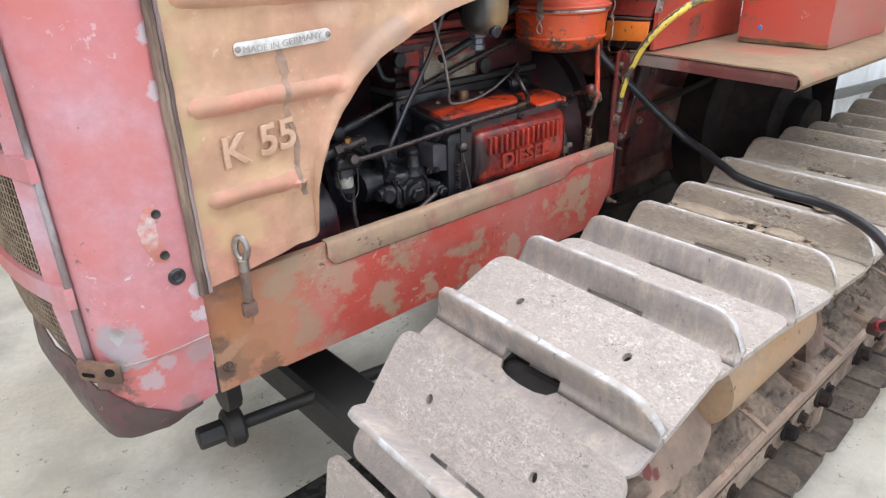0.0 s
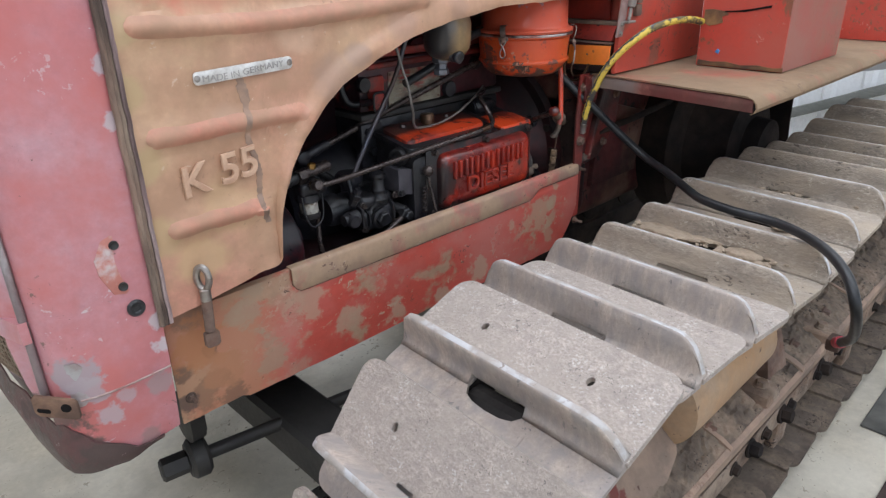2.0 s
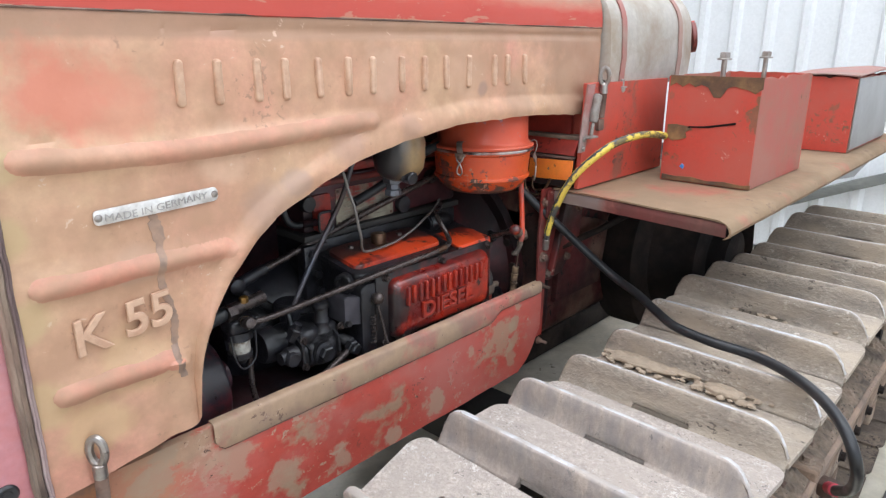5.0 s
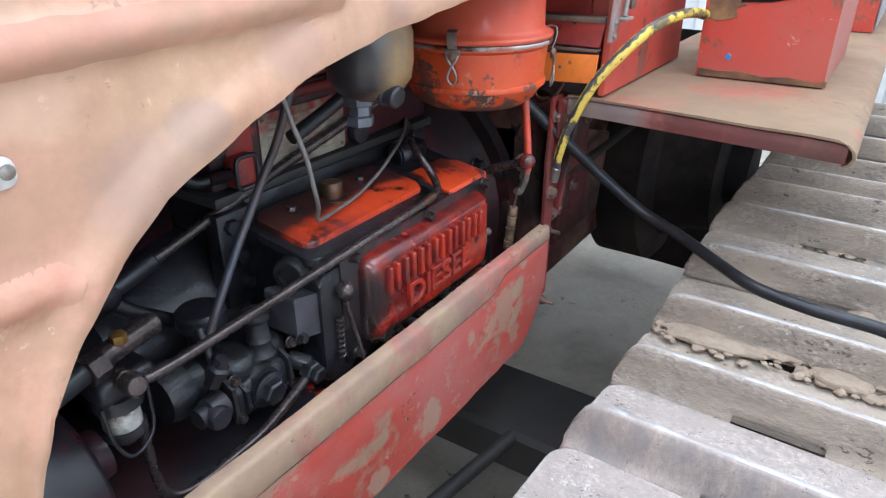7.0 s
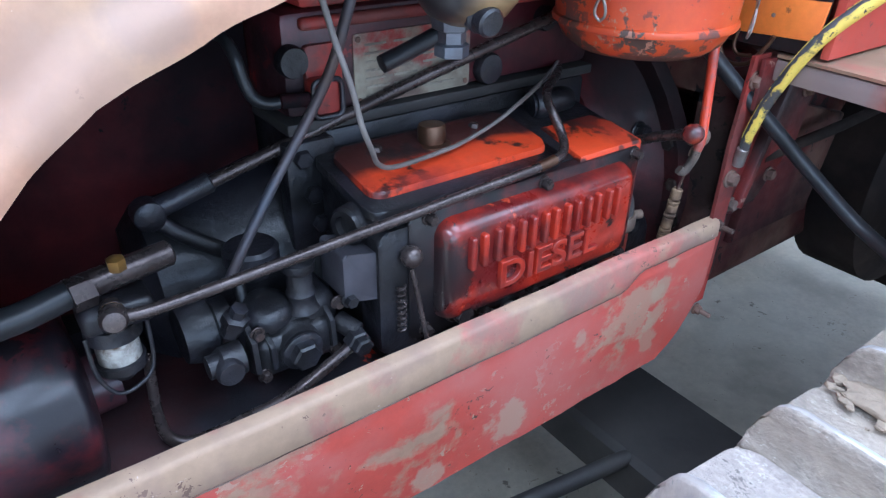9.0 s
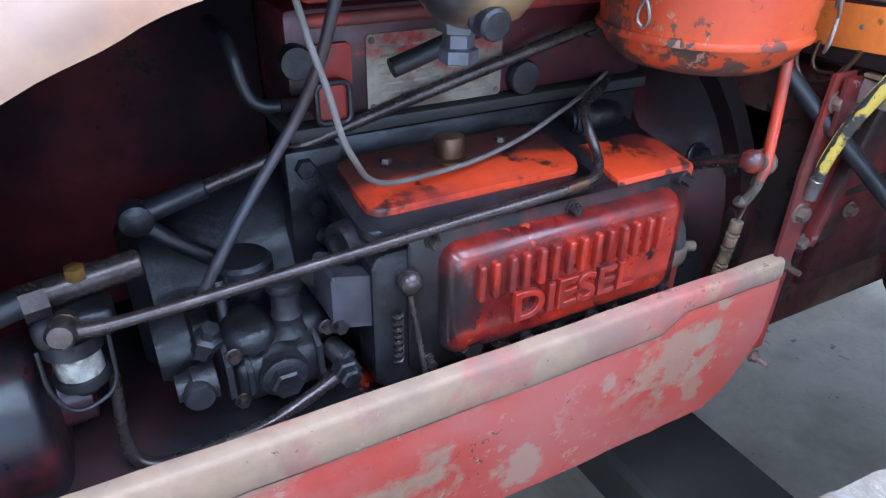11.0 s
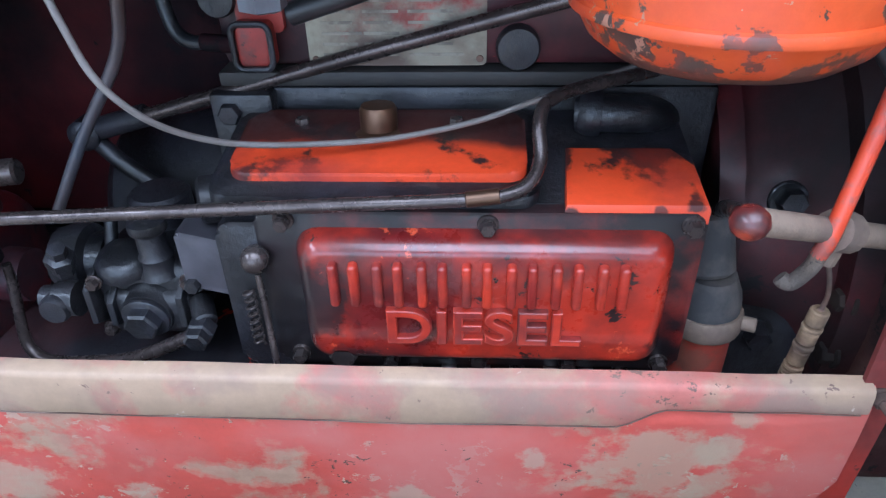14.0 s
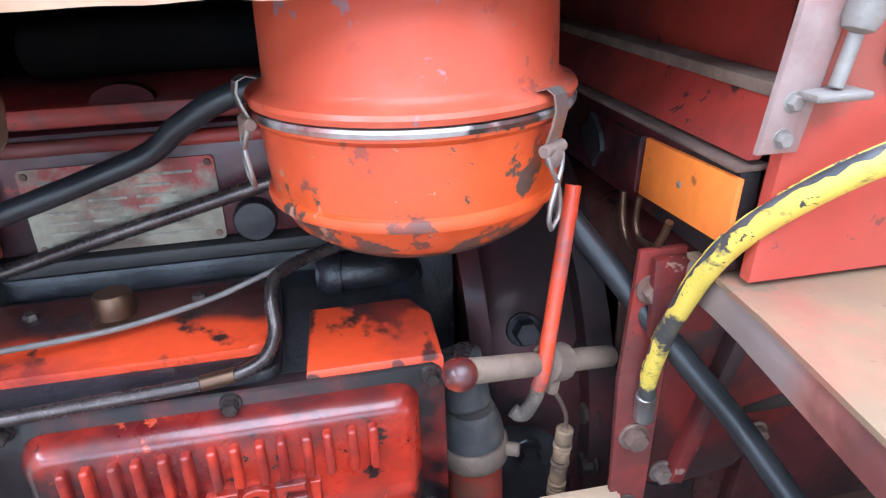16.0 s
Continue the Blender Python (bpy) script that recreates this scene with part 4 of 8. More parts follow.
    part("shaft_hanger", b, M_blackframe, tractor)


undercarriage()


# ---- bonnet ----
CUT = [(0.508, 0.955), (0.515, 1.01), (0.524, 1.05), (0.546, 1.108), (0.58, 1.159), (0.621, 1.20), (0.663, 1.232), (0.738, 1.264), (0.834, 1.296), (0.939, 1.319), (1.093, 1.333), (1.296, 1.335), (1.46, 1.325), (1.60, 1.315)]


def cut(x):
    if x <= 0.507:
        return 0.918 + 0.03 * (x - 0.3) / 0.2
    for (a, za), (b, zb) in zip(CUT, CUT[1:]):
        if x <= b:
            return za + (zb - za) * max(0, (x - a)) / (b - a)
    return CUT[-1][1]


def ridge(x, z, x0, x1, zr, w, h):
    """A pressed rib along x with rounded ends."""
    dx = max(x0 - x, 0, x - x1)
    d = math.hypot(dx, z - zr) / w
    return h * max(0.0, 1 - d * d) ** 1.5 if d < 1 else 0.0


def hood_y(x, z):
    y = 0.972
    y -= ridge(x, z, 0.335, 0.86, 1.351 + 0.006 * math.sin(x * 9), 0.021, 0.012)
    y -= ridge(x, z, 0.335, 0.575, 1.201, 0.020, 0.011)
    y -= ridge(x, z, 0.340, 0.485, 1.060, 0.020, 0.011)
    y -= ridge(x, z, 0.31, 1.59, 1.497, 0.010, -0.004)
    zc = cut(x)
    if x > 0.507:
        d = (z - zc) / 0.030
        y -= 0.010 * max(0, 1 - (d - 0.4) ** 2) if d < 1.4 else 0
    elif x > 0.46 and z < 1.06:
        d = abs(x - 0.490) / 0.02
        y -= 0.009 * max(0, 1 - d * d)
    y += 0.0036 * fbm(x, z, 1.0, 7) + 0.0030 * fbm(x, z, 5.0, 15) + 0.0012 * fbm(x, z, 3.0, 34)
    near = max(0.0, 1 - abs(z - zc - 0.03) / 0.06)
    y += 0.006 * near * fbm(x, z, 2.0, 26)
    y -= 0.007 * math.exp(-((x - 0.70) ** 2 + (z - 1.285) ** 2) / 0.0009)
    return y


def crown(t, x):
    """Cross section of bonnet top and tank, 0 at the near side seam, 1 at the middle."""
    a = t * math.pi / 2
    n = 0.62
    return 0.972 + 0.30 * (1 - math.cos(a) ** n if t < 1 else 1), 1.517 + 0.166 * math.sin(a) ** 0.86


def bonnet():
    xs = [0.303 + 0.204 * i / 24 for i in range(25)] + [0.5085 + (0.62 - 0.5085) * i / 26 for i in range(27)] + [0.62 + (1.597 - 0.62) * i / 90 for i in range(1, 91)]
    rows = []
    for x in xs:
        z0 = cut(x) + 0.0030 * fbm(x, 3, 0, 22) + 0.0030 * fbm(x, 8, 0, 9)
        rows.append([(x, hood_y(x, z0 + (1.519 - z0) * j / 44), z0 + (1.519 - z0) * j / 44) for j in range(45)])
    b = B()
    sheet(b, rows, 0.004, lambda p: Vector((0, 1, 0)))
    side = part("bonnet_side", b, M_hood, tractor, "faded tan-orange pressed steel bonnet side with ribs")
    # rubbed redder paint on the pressed ribs
    for xa, xb, zr in ((0.335, 0.86, 1.351), (0.335, 0.575, 1.201), (0.340, 0.478, 1.060)):
        b = B()
        rows = []
        n = int((xb - xa) / 0.006) + 6
        for i in range(n + 1):
            x = xa - 0.014 + (xb - xa + 0.028) * i / n
            d = max(xa - x, 0, x - xb) / 0.0145
            zc_ = zr + (0.006 * math.sin(x * 9) if zr > 1.3 else 0)
            hw = (0.0150 + 0.002 * fbm(x, zr, 0, 40)) * math.sqrt(max(0.02, 1 - d * d))
            rows.append([(x, hood_y(x, zc_ + hw * q) - 0.0007, zc_ + hw * q) for q in (-1, -0.75, -0.5, -0.25, 0, 0.25, 0.5, 0.75, 1)])
        sheet(b, rows, 0.0006, lambda p: Vector((0, 1, 0)))
        part("pressed_rib", b, M_rib, side, "pressed rib rubbed to redder paint")
    b = B()
    tube(b, [(x, hood_y(x, 1.5165) - 0.0006, 1.5165) for x in [0.31 + 1.285 * i / 60 for i in range(61)]], 0.0017, 6, smooth=False)
    part("seam", b, M_rust, side, "dark seam under the bonnet top")
    # far side, plain
    b = B()
    sheet(b, [[(x, 1.568, z) for z in (0.92, 1.2, 1.519)] for x in (0.303, 0.9, 1.597)], 0.004, lambda p: Vector((0, -1, 0)))
    part("bonnet_side", b, M_hood, tractor)
    # top
    b = B()
    rows = []
    n = 18
    for i in range(41):
        x = 0.303 + 1.297 * i / 40
        row = [(x, crown(k / n, x)[0], crown(k / n, x)[1] + 0.0015 * fbm(x, k, 0, 4)) for k in range(n + 1)]
        row += [(x, 2 * 1.272 - p[1] - 0.004, p[2]) for p in reversed(row[:-1])]
        rows.append(row)
    sheet(b, rows, 0.003, lambda p: (Vector((0, 1.272 - p.y, 1.25 - p.z))).normalized())
    part("bonnet_top", b, M_hoodtop, tractor, "rounded bonnet top in faded red and tan paint")
    # black sheets inside the bonnet, added to keep the engine bay in shade
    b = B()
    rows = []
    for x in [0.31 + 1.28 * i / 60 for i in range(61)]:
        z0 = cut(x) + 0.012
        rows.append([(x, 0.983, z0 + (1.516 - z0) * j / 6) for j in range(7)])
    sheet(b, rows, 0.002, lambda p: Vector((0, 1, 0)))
    part("inner_lining", b, M_shade, side, "black sheet inside the bonnet that keeps the bay dark")
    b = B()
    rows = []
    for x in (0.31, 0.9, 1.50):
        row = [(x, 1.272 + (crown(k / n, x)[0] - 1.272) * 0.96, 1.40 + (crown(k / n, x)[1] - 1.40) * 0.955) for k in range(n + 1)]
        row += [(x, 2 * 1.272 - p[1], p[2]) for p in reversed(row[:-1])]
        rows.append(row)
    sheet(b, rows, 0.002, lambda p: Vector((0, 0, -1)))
    part("inner_lining", b, M_shade, side)
    # raised plain bars where the maker's word is pressed into the side
    word = ((0.528, 0.595), (0.644, 0.702), (0.752, 0.822), (0.860, 0.938), (0.983, 1.051), (1.105, 1.193), (1.223, 1.296))
    for x0, x1 in word:
        for xa in (x0, x1 - 0.012):
            b = B()
            prism(b, rounded(xa, xa + 0.012, 1.400, 1.460, 0.0055, 4), lambda a, h, c: Vector((a, hood_y(a, h) + 0.001 - c, h)), 0.0075, 0.0045, 4)
            part("pressed_bar", b, M_hoodlight, side)
    lettering("K 55", 0.066, lambda x, y, z: (0.358 + x, 0.9665 - z, 1.106 + y + x * 0.10), 0.0012, M_hoodlight, side, "pressed_letter", "raised pale tan letter", wide=1.02, bev=0.0016)
    b = B()
    rows = []
    for k in range(60):
        z = 1.268 - 0.004 * k
        x = 0.476 + 0.00025 * k + 0.004 * math.sin(k * 0.21) + 0.002 * fbm(k, 0, 0, 0.37)
        hw = 0.0048 + 0.0028 * abs(fbm(k, 2, 0, 0.5)) + (0.003 if 2 < k < 10 else 0)
        rows.append([(x + hw * q, hood_y(x + hw * q, z) - 0.0008 - 0.0016 * (1 - q * q) * (0.6 + 0.4 * math.sin(k * 1.7)), z) for q in (-1, -0.5, 0, 0.5, 1)])
    sheet(b, rows, 0.001, lambda p: Vector((0, 1, 0)))
    part("weld_scar", b, mat("smoothed_weld_brown", (0.27, 0.18, 0.13), (0.19, 0.14, 0.115), 0.5, 30, 0.3, (0.46, 0.29, 0.20), 0.4, 12, 0.5, bump=0.2), side, "grey-brown weld scar")
    # riveted maker's strip
    b = B()
    prism(b, rounded(0.404, 0.570, 1.2675, 1.2865, 0.006), lambda a, h, c: Vector((a, 0.9690 - c + 0.0012 * math.sin(a * 70), h + (a - 0.48) * 0.03 + 0.0022 * math.sin(a * 38))), 0.0025, 0.0008)
    strip = part("origin_strip", b, M_plaque, side, "thin bare metal strip with stamped words")
    lettering("MADE IN GERMANY", 0.0135, lambda x, y, z: (0.416 + x, 0.9662 - z + 0.0012 * math.sin((0.416 + x) * 70), 1.2722 + y + (x - 0.064) * 0.03 + 0.0022 * math.sin((0.416 + x) * 38)), 0.0006, mat("stamped_tin", (0.44, 0.42, 0.40), (0.30, 0.28, 0.26), 0.4, 60, 0.3, None, rough=0.45, metal=0.25, bump=0.1), strip, "stamped_letter", "", wide=1.14)
    for x in (0.409, 0.565):
        b = B()
        lathe(b, (x, 0.9660 + 0.0012 * math.sin(x * 70), 1.277 + (x - 0.48) * 0.03 + 0.0022 * math.sin(x * 38)), (0, -1, 0), [(0, 0.005), (0.001, 0.0045), (0.002, 0.002), (0.0024, 0)], 12)
        part("rivet", b, M_steel, strip)


# near-black with almost no gloss: deep shade put into the colour
M_shade = mat("matt_black_shade", (0.008, 0.008, 0.009), (0.014, 0.011, 0.010), 0.4, 9, 0.2, None, rough=0.8, bump=0.1, spec=0.08)
M_rib = mat("rubbed_red_rib_paint", (0.53, 0.30, 0.195), (0.52, 0.21, 0.145), 0.42, 7, 0.3, (0.40, 0.24, 0.155), 0.42, 12, 0.42, bump=0.08, coat=0.1)
M_hoodlight = mat("rubbed_pale_hood_paint", (0.56, 0.365, 0.25), (0.46, 0.27, 0.175), 0.35, 20, 0.2, None, rough=0.4, bump=0.1)
M_plaque = mat("bare_aluminium", (0.74, 0.72, 0.70), (0.48, 0.44, 0.40), 0.35, 40, 0.3, None, rough=0.4, metal=0.25, bump=0.15)
bonnet()


def latch(x, y, z, name="ring_latch"):
    """A spring latch: a ring handle on a rod that hooks into the panel below."""
    b = B()
    ring = [Vector((x + 0.014 * math.cos(t) * 0.45, y - 0.006 - 0.010 * math.cos(t) * 0.8, z + 0.019 * math.sin(t))) for t in [2 * math.pi * i / 20 for i in range(21)]]
    tube(b, ring, 0.0055, 8, smooth=False)
    cyl(b, (x, y - 0.006, z - 0.018), (x, y - 0.006, z - 0.040), 0.009, 14)
    part(name, b, M_steel, tractor, "zinc ring pull of a spring latch")
    b = B()
    cyl(b, (x, y - 0.006, z - 0.036), (x - 0.002, y - 0.004, z - 0.095), 0.0085, 14)
    prism(b, rounded(x - 0.012, x + 0.012, z - 0.125, z - 0.098, 0.004), lambda a, h, c: Vector((a, y + 0.004 - c, h)), 0.010, 0.002)
    part("latch_rod", b, M_rust, tractor, "rusty latch rod and hook")


latch(0.362, 0.966, 0.975)
latch(1.552, 0.936, 1.408)


# ---- radiator cowl ----
M_dent = mat("dented_brown_lip", (0.070, 0.042, 0.038), (0.20, 0.07, 0.068), 0.40, 9, 0.10, (0.05, 0.034, 0.032), 0.42, 9, 0.42, bump=0.5, coat=0.2, fleck=((0.34, 0.26, 0.26), 0.07, 50.0), spots2=((0.40, 0.34, 0.34), 0.035, 40.0))
M_lug = mat("rusty_brown_lug", (0.15, 0.085, 0.055), (0.26, 0.15, 0.09), 0.42, 20, 0.2, (0.10, 0.06, 0.045), 0.40, 14, 0.6, bump=0.3)
M_wire = mat("rusty_wire", (0.30, 0.24, 0.17), (0.16, 0.10, 0.07), 0.4, 30, 0.3, None, rough=0.6, metal=0.3, bump=0.1)
M_seal = mat("perished_rubber", (0.24, 0.16, 0.12), (0.30, 0.225, 0.17), 0.42, 26, 0.15, (0.06, 0.042, 0.036), 0.44, 18, 0.75, bump=0.6, stretch=(1.6, 1, 0.25))
M_sealedge = mat("purple_grey_strip_edge", (0.29, 0.20, 0.20), (0.40, 0.30, 0.29), 0.42, 22, 0.15, (0.12, 0.08, 0.075), 0.42, 16, 0.65, bump=0.5, stretch=(1.6, 1, 0.25))
M_pad = mat("dull_red_pad", (0.50, 0.19, 0.15), (0.56, 0.46, 0.45), 0.40, 16, 0.10, None, rough=0.5, bump=0.1)


def cowl():
    b = B()
    rows = []
    # plan outline from the bonnet joint round the front corner to the middle of the front
    plan = [(0.293, 0.976), (0.26, 0.976), (0.22, 0.978), (0.18, 0.984), (0.15, 0.996), (0.135, 1.012), (0.127, 1.035)]
    for x, y in plan:
        row = []
        for j in range(31):
            z0 = 0.712 - 0.020 * min(1, (0.293 - x) / 0.12)
            z = z0 + (1.517 - z0) * j / 30
            k = max(0, (0.92 - z) / 0.25)
            row.append((x, y + 0.022 * k * k + (0.003 if z < 0.83 else 0) + 0.0015 * fbm(x, y, z, 9), z))
        rows.append(row)
    sheet(b, rows, 0.004, lambda p: Vector((0.4, 1, 0)).normalized())
    c = part("cowl_side", b, M_cowl, tractor, "pink-red faded radiator cowl side with scuffed edges")
    # top crown of the cowl
    b = B()
    rows = []
    n = 14
    for i in range(9):
        x = 0.293 - 0.166 * i / 8
        d = 0.05 * (i / 8) ** 3
        row = [(x, crown(k / n, x)[0] + d * (1 - k / n) + 0.004, crown(k / n, x)[1] - d * 1.2) for k in range(n + 1)]
        row += [(x, 2 * 1.272 - p[1], p[2]) for p in reversed(row[:-1])]
        rows.append(row)
    sheet(b, rows, 0.004, lambda p: (Vector((0.1, 1.272 - p.y, 1.2 - p.z))).normalized())
    part("cowl_top", b, M_cowl, tractor, "pink-red cowl top with flakes of blue paint")
    # seam and rubber strip against the bonnet
    spine = [(0.970, 0.915 + 0.0125 * i) for i in range(49)] + [(crown(k / 16, 0)[0] - 0.002, crown(k / 16, 0)[1] + 0.003) for k in range(1, 17)]
    for x0, x1, lift, material, name, label in ((0.2865, 0.3015, 0.0, M_seal, "rubber_seal", "perished brown rubber strip between cowl and bonnet"), (0.3005, 0.3085, -0.0015, M_sealedge, "seal_edge", "purple-grey turned edge of the strip")):
        rows = []
        for i, (y, z) in enumerate(spine):
            dx = 0.0016 * fbm(i, x0 * 9, 0, 0.35) + 0.0008 * fbm(i, x0 * 5, 3, 1.1)
            puff = 0.0012 * fbm(i, 2, x0 * 3, 0.6)
            rows.append([(x0 + (x1 - x0) * q + dx, y - lift - h - puff, z + (0.0 if i < 49 else h)) for q, h in ((0, 0.0005), (0.12, 0.0040), (0.4, 0.0052), (0.55, 0.0034), (0.8, 0.0050), (1, 0.0008))])
        b = B()
        sheet(b, rows, 0.0025, lambda p: Vector((0, 1, -0.3)).normalized())
        part(name, b, material, tractor, label)
    # front
    b = B()
    rows = []
    for i in range(13):
        y = 1.03 + 0.484 * i / 12
        bow = 0.035 * (1 - ((i - 6) / 6) ** 2)
        rows.append([(0.128 - bow + 0.05 * max(0, (0.95 - z) / 0.25) ** 2, y, z) for z in [0.74 + 0.75 * j / 20 for j in range(21)]])
    sheet(b, rows, 0.004, lambda p: Vector((1, 0, 0)))
    front = part("cowl_front", b, M_cowl, tractor, "pink-red cowl front behind the grille")
    # mesh grille: three openings with crossing wires between bars
    for z0, z1 in ((0.845, 0.94), (0.965, 1.13), (1.165, 1.36)):
        b = B()
        bowx = lambda y: 0.128 - 0.035 * (1 - ((y - 1.272) / 0.242) ** 2) - 0.007
        k = int((z1 - z0) / 0.011)
        for j in range(k + 1):
            z = z0 + (z1 - z0) * j / k
            tube(b, [(bowx(y) + 0.05 * max(0, (0.95 - z) / 0.25) ** 2, y, z) for y in [1.075 + 0.0657 * q for q in range(7)]], 0.0014, 4, smooth=False)
        for j in range(37):
            y = 1.075 + 0.394 * j / 36
            tube(b, [(bowx(y) + 0.05 * max(0, (0.95 - z) / 0.25) ** 2, y, z) for z in (z0, (z0 + z1) / 2, z1)], 0.0014, 4, smooth=False)
        part("grille_mesh", b, M_wire, front, "rusty woven wire grille mesh")
        # black sheet close behind the wires gives the opening its dark depth
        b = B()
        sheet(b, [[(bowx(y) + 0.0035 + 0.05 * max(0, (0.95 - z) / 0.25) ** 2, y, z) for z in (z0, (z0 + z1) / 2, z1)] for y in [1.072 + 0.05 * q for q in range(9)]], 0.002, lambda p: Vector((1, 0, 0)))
        part("grille_opening", b, M_shade, front, "black sheet standing in for the dark grille opening")
    for z in (0.953, 1.148, 1.375):
        b = B()
        rows = [[(0.128 - 0.035 * (1 - ((y - 1.272) / 0.242) ** 2) - 0.016 + 0.05 * max(0, (0.95 - z) / 0.25) ** 2, y, z + d) for d in (-0.017, -0.008, 0.008, 0.017)] for y in [1.02 + 0.504 * q / 12 for q in range(13)]]
        sheet(b, rows, 0.012, lambda p: Vector((1, 0, 0)))
        part("grille_bar", b, M_cowl, front)
    b = B()
    rows = [[(0.128 + 0.004 - k * 0.010 + 0.05 * max(0, (0.95 - z) / 0.25) ** 2, 1.03 + 0.012 * k, z) for k in range(4)] for z in [0.78 + 0.7 * q / 10 for q in range(11)]]
    sheet(b, rows, 0.008, lambda p: Vector((1, 0.4, 0)).normalized())
    part("corner_strip", b, M_cowl, front, "pink-red upright frame of the grille")
    b = B()
    tube(b, [(0.1235, 1.026 + 0.022 * max(0, (0.92 - z) / 0.25) ** 2, z) for z in [0.835 + 0.665 * q / 24 for q in range(25)]], lambda t: 0.0062 - 0.002 * t, 10)
    part("corner_bead", b, mat("rubbed_bead", (0.24, 0.19, 0.19), (0.44, 0.42, 0.43), 0.45, 14, 0.15, (0.13, 0.095, 0.09), 0.46, 10, 0.36, metal=0.3, bump=0.2, stretch=(1, 1, 0.4)), front, "rubbed corner bead between cowl and grille")
    # dented lower lip round the corner
    b = B()
    rows = []
    corner = [(0.262, 0.9765), (0.240, 0.977), (0.220, 0.9785), (0.205, 0.980), (0.18, 0.984), (0.165, 0.989), (0.15, 0.996), (0.140, 1.004), (0.133, 1.014), (0.127, 1.035), (0.120, 1.07), (0.112, 1.12), (0.106, 1.18), (0.103, 1.24), (0.102, 1.30)]
    for i, (x, y) in enumerate(corner):
        row = []
        low_ = 0.688 + (0.010 * (i - 9) if i > 9 else 0) + max(0, 3 - i) * 0.006 + 0.004 * fbm(i, 0, 0, 0.8)
        high_ = low_ + (0.006 + 0.084 * min(1, max(0, i - 1) / 6)) * (1 + 0.25 * fbm(i, 4, 0, 0.9))
        for q in range(6):
            z = low_ + (high_ - low_) * q / 5
            k = max(0, (0.92 - z) / 0.25)
            d = 0.006 * fbm(i, q, 2, 0.45) + 0.003 * fbm(i, q, 5, 1.1)
            out = 0.005 * math.sin(math.pi * min(1, (q + 0.6) / 5.2))
            row.append((x - (out if i > 5 else 0) + d * 0.6, y + 0.022 * k * k - 0.0015 - (out if 2 < i < 10 else 0.0015) + (d * 0.4 if i > 3 else 0), z))
        rows.append(row)
    sheet(b, rows, 0.004, lambda p: Vector((0.6, 0.8, 0)))
    part("cowl_skirt", b, M_dent, tractor, "dented rusty lower lip of the cowl")
    b = B()
    tube(b, [(0.292, 0.9775, 0.838), (0.26, 0.978, 0.836), (0.23, 0.9795, 0.834), (0.19, 0.984, 0.832), (0.16, 0.993, 0.831)], 0.0017, 6)
    crease = mat("dull_crease", (0.44, 0.36, 0.33), (0.30, 0.17, 0.15), 0.4, 20, 0.2, None, rough=0.5, bump=0.1)
    part("cowl_crease", b, crease, c, "bare steel crease")
    b = B()
    tube(b, [(x, 0.9745 + 0.0005 * fbm(x, 0, 0, 30) + 0.010 * max(0, (0.20 - x) / 0.05) ** 2, 1.517) for x in [0.283 - 0.10 * q / 12 for q in range(13)]], 0.0014, 6)
    part("cowl_joint", b, crease, c, "pale joint under the cowl top")
    b = B()
    rows = []
    for k in range(9):
        z = 0.822 + 0.0095 * k
        wd = 0.014 + 0.022 * math.sin(math.pi * k / 8) + 0.004 * fbm(k, 0, 0, 0.9)
        rows.append([(0.150 + wd * q, 0.9885 + 0.010 * (1 - q) ** 2 + 0.0225 * max(0, (0.92 - z) / 0.25) ** 2 - 0.0015, z) for q in (0, 0.33, 0.66, 1)])
    sheet(b, rows, 0.001, lambda p: Vector((0.3, 1, 0)).normalized())
    part("bare_patch", b, mat("scuffed_bare_metal", (0.42, 0.40, 0.40), (0.30, 0.20, 0.18), 0.4, 14, 0.2, (0.2, 0.14, 0.12), 0.35, 12, 0.45, metal=0.2, bump=0.2), c, "patch of scuffed bare metal")
    # brown fixing lug across the bottom of the corner
    lug_at, across, face = Vector((0.1335, 0.9985, 0.833)), Vector((0.8, -0.6, 0)), Vector((-0.6, -0.8, 0))
    b = B()
    prism(b, rounded(-0.034, 0.026, -0.017, 0.017, 0.006), lambda a, h, k: lug_at + across * a + Vector((0, 0, h - 0.25 * a)) + face * k, 0.006, 0.002)
    lug = part("grille_lug", b, M_lug, front, "rusty brown grille fixing lug")
    b = B()
    lathe(b, lug_at + across * 0.010 + face * 0.0062, face, [(0, 0.0075), (0.0006, 0.007), (0.0008, 0)], 16)
    part("lug_hole", b, M_shade, lug)
    b = B()
    prism(b, rounded(-0.030, -0.012, -0.010, -0.003, 0.003), lambda a, h, k: lug_at + across * a + Vector((0, 0, h - 0.25 * a)) + face * (0.006 + k), 0.0008)
    part("lug_slot", b, M_shade, lug)
    # flakes of blue paint on the crown
    for x0, x1, k0, wk in ((0.185, 0.262, 3.5, 0.42), (0.266, 0.284, 3.3, 0.25), (0.160, 0.178, 3.7, 0.3)):
        b = B()
        rows = []
        for i in range(13):
            x = x0 + (x1 - x0) * i / 12
            dd = 0.05 * ((0.293 - x) / 0.166) ** 3
            half = wk * (0.4 + 0.6 * math.sin(math.pi * (i + 0.5) / 13)) * (0.7 + 0.6 * fbm(i, x0, 0, 0.8))
            rows.append([(x, crown((k0 + half * q) / 14, x)[0] + dd * (1 - (k0 + half * q) / 14) + 0.0028, crown((k0 + half * q) / 14, x)[1] - dd * 1.2 + 0.0012) for q in (-1, 0, 1)])
        sheet(b, rows, 0.0005, lambda p: (Vector((0.1, 1.272 - p.y, 1.2 - p.z))).normalized())
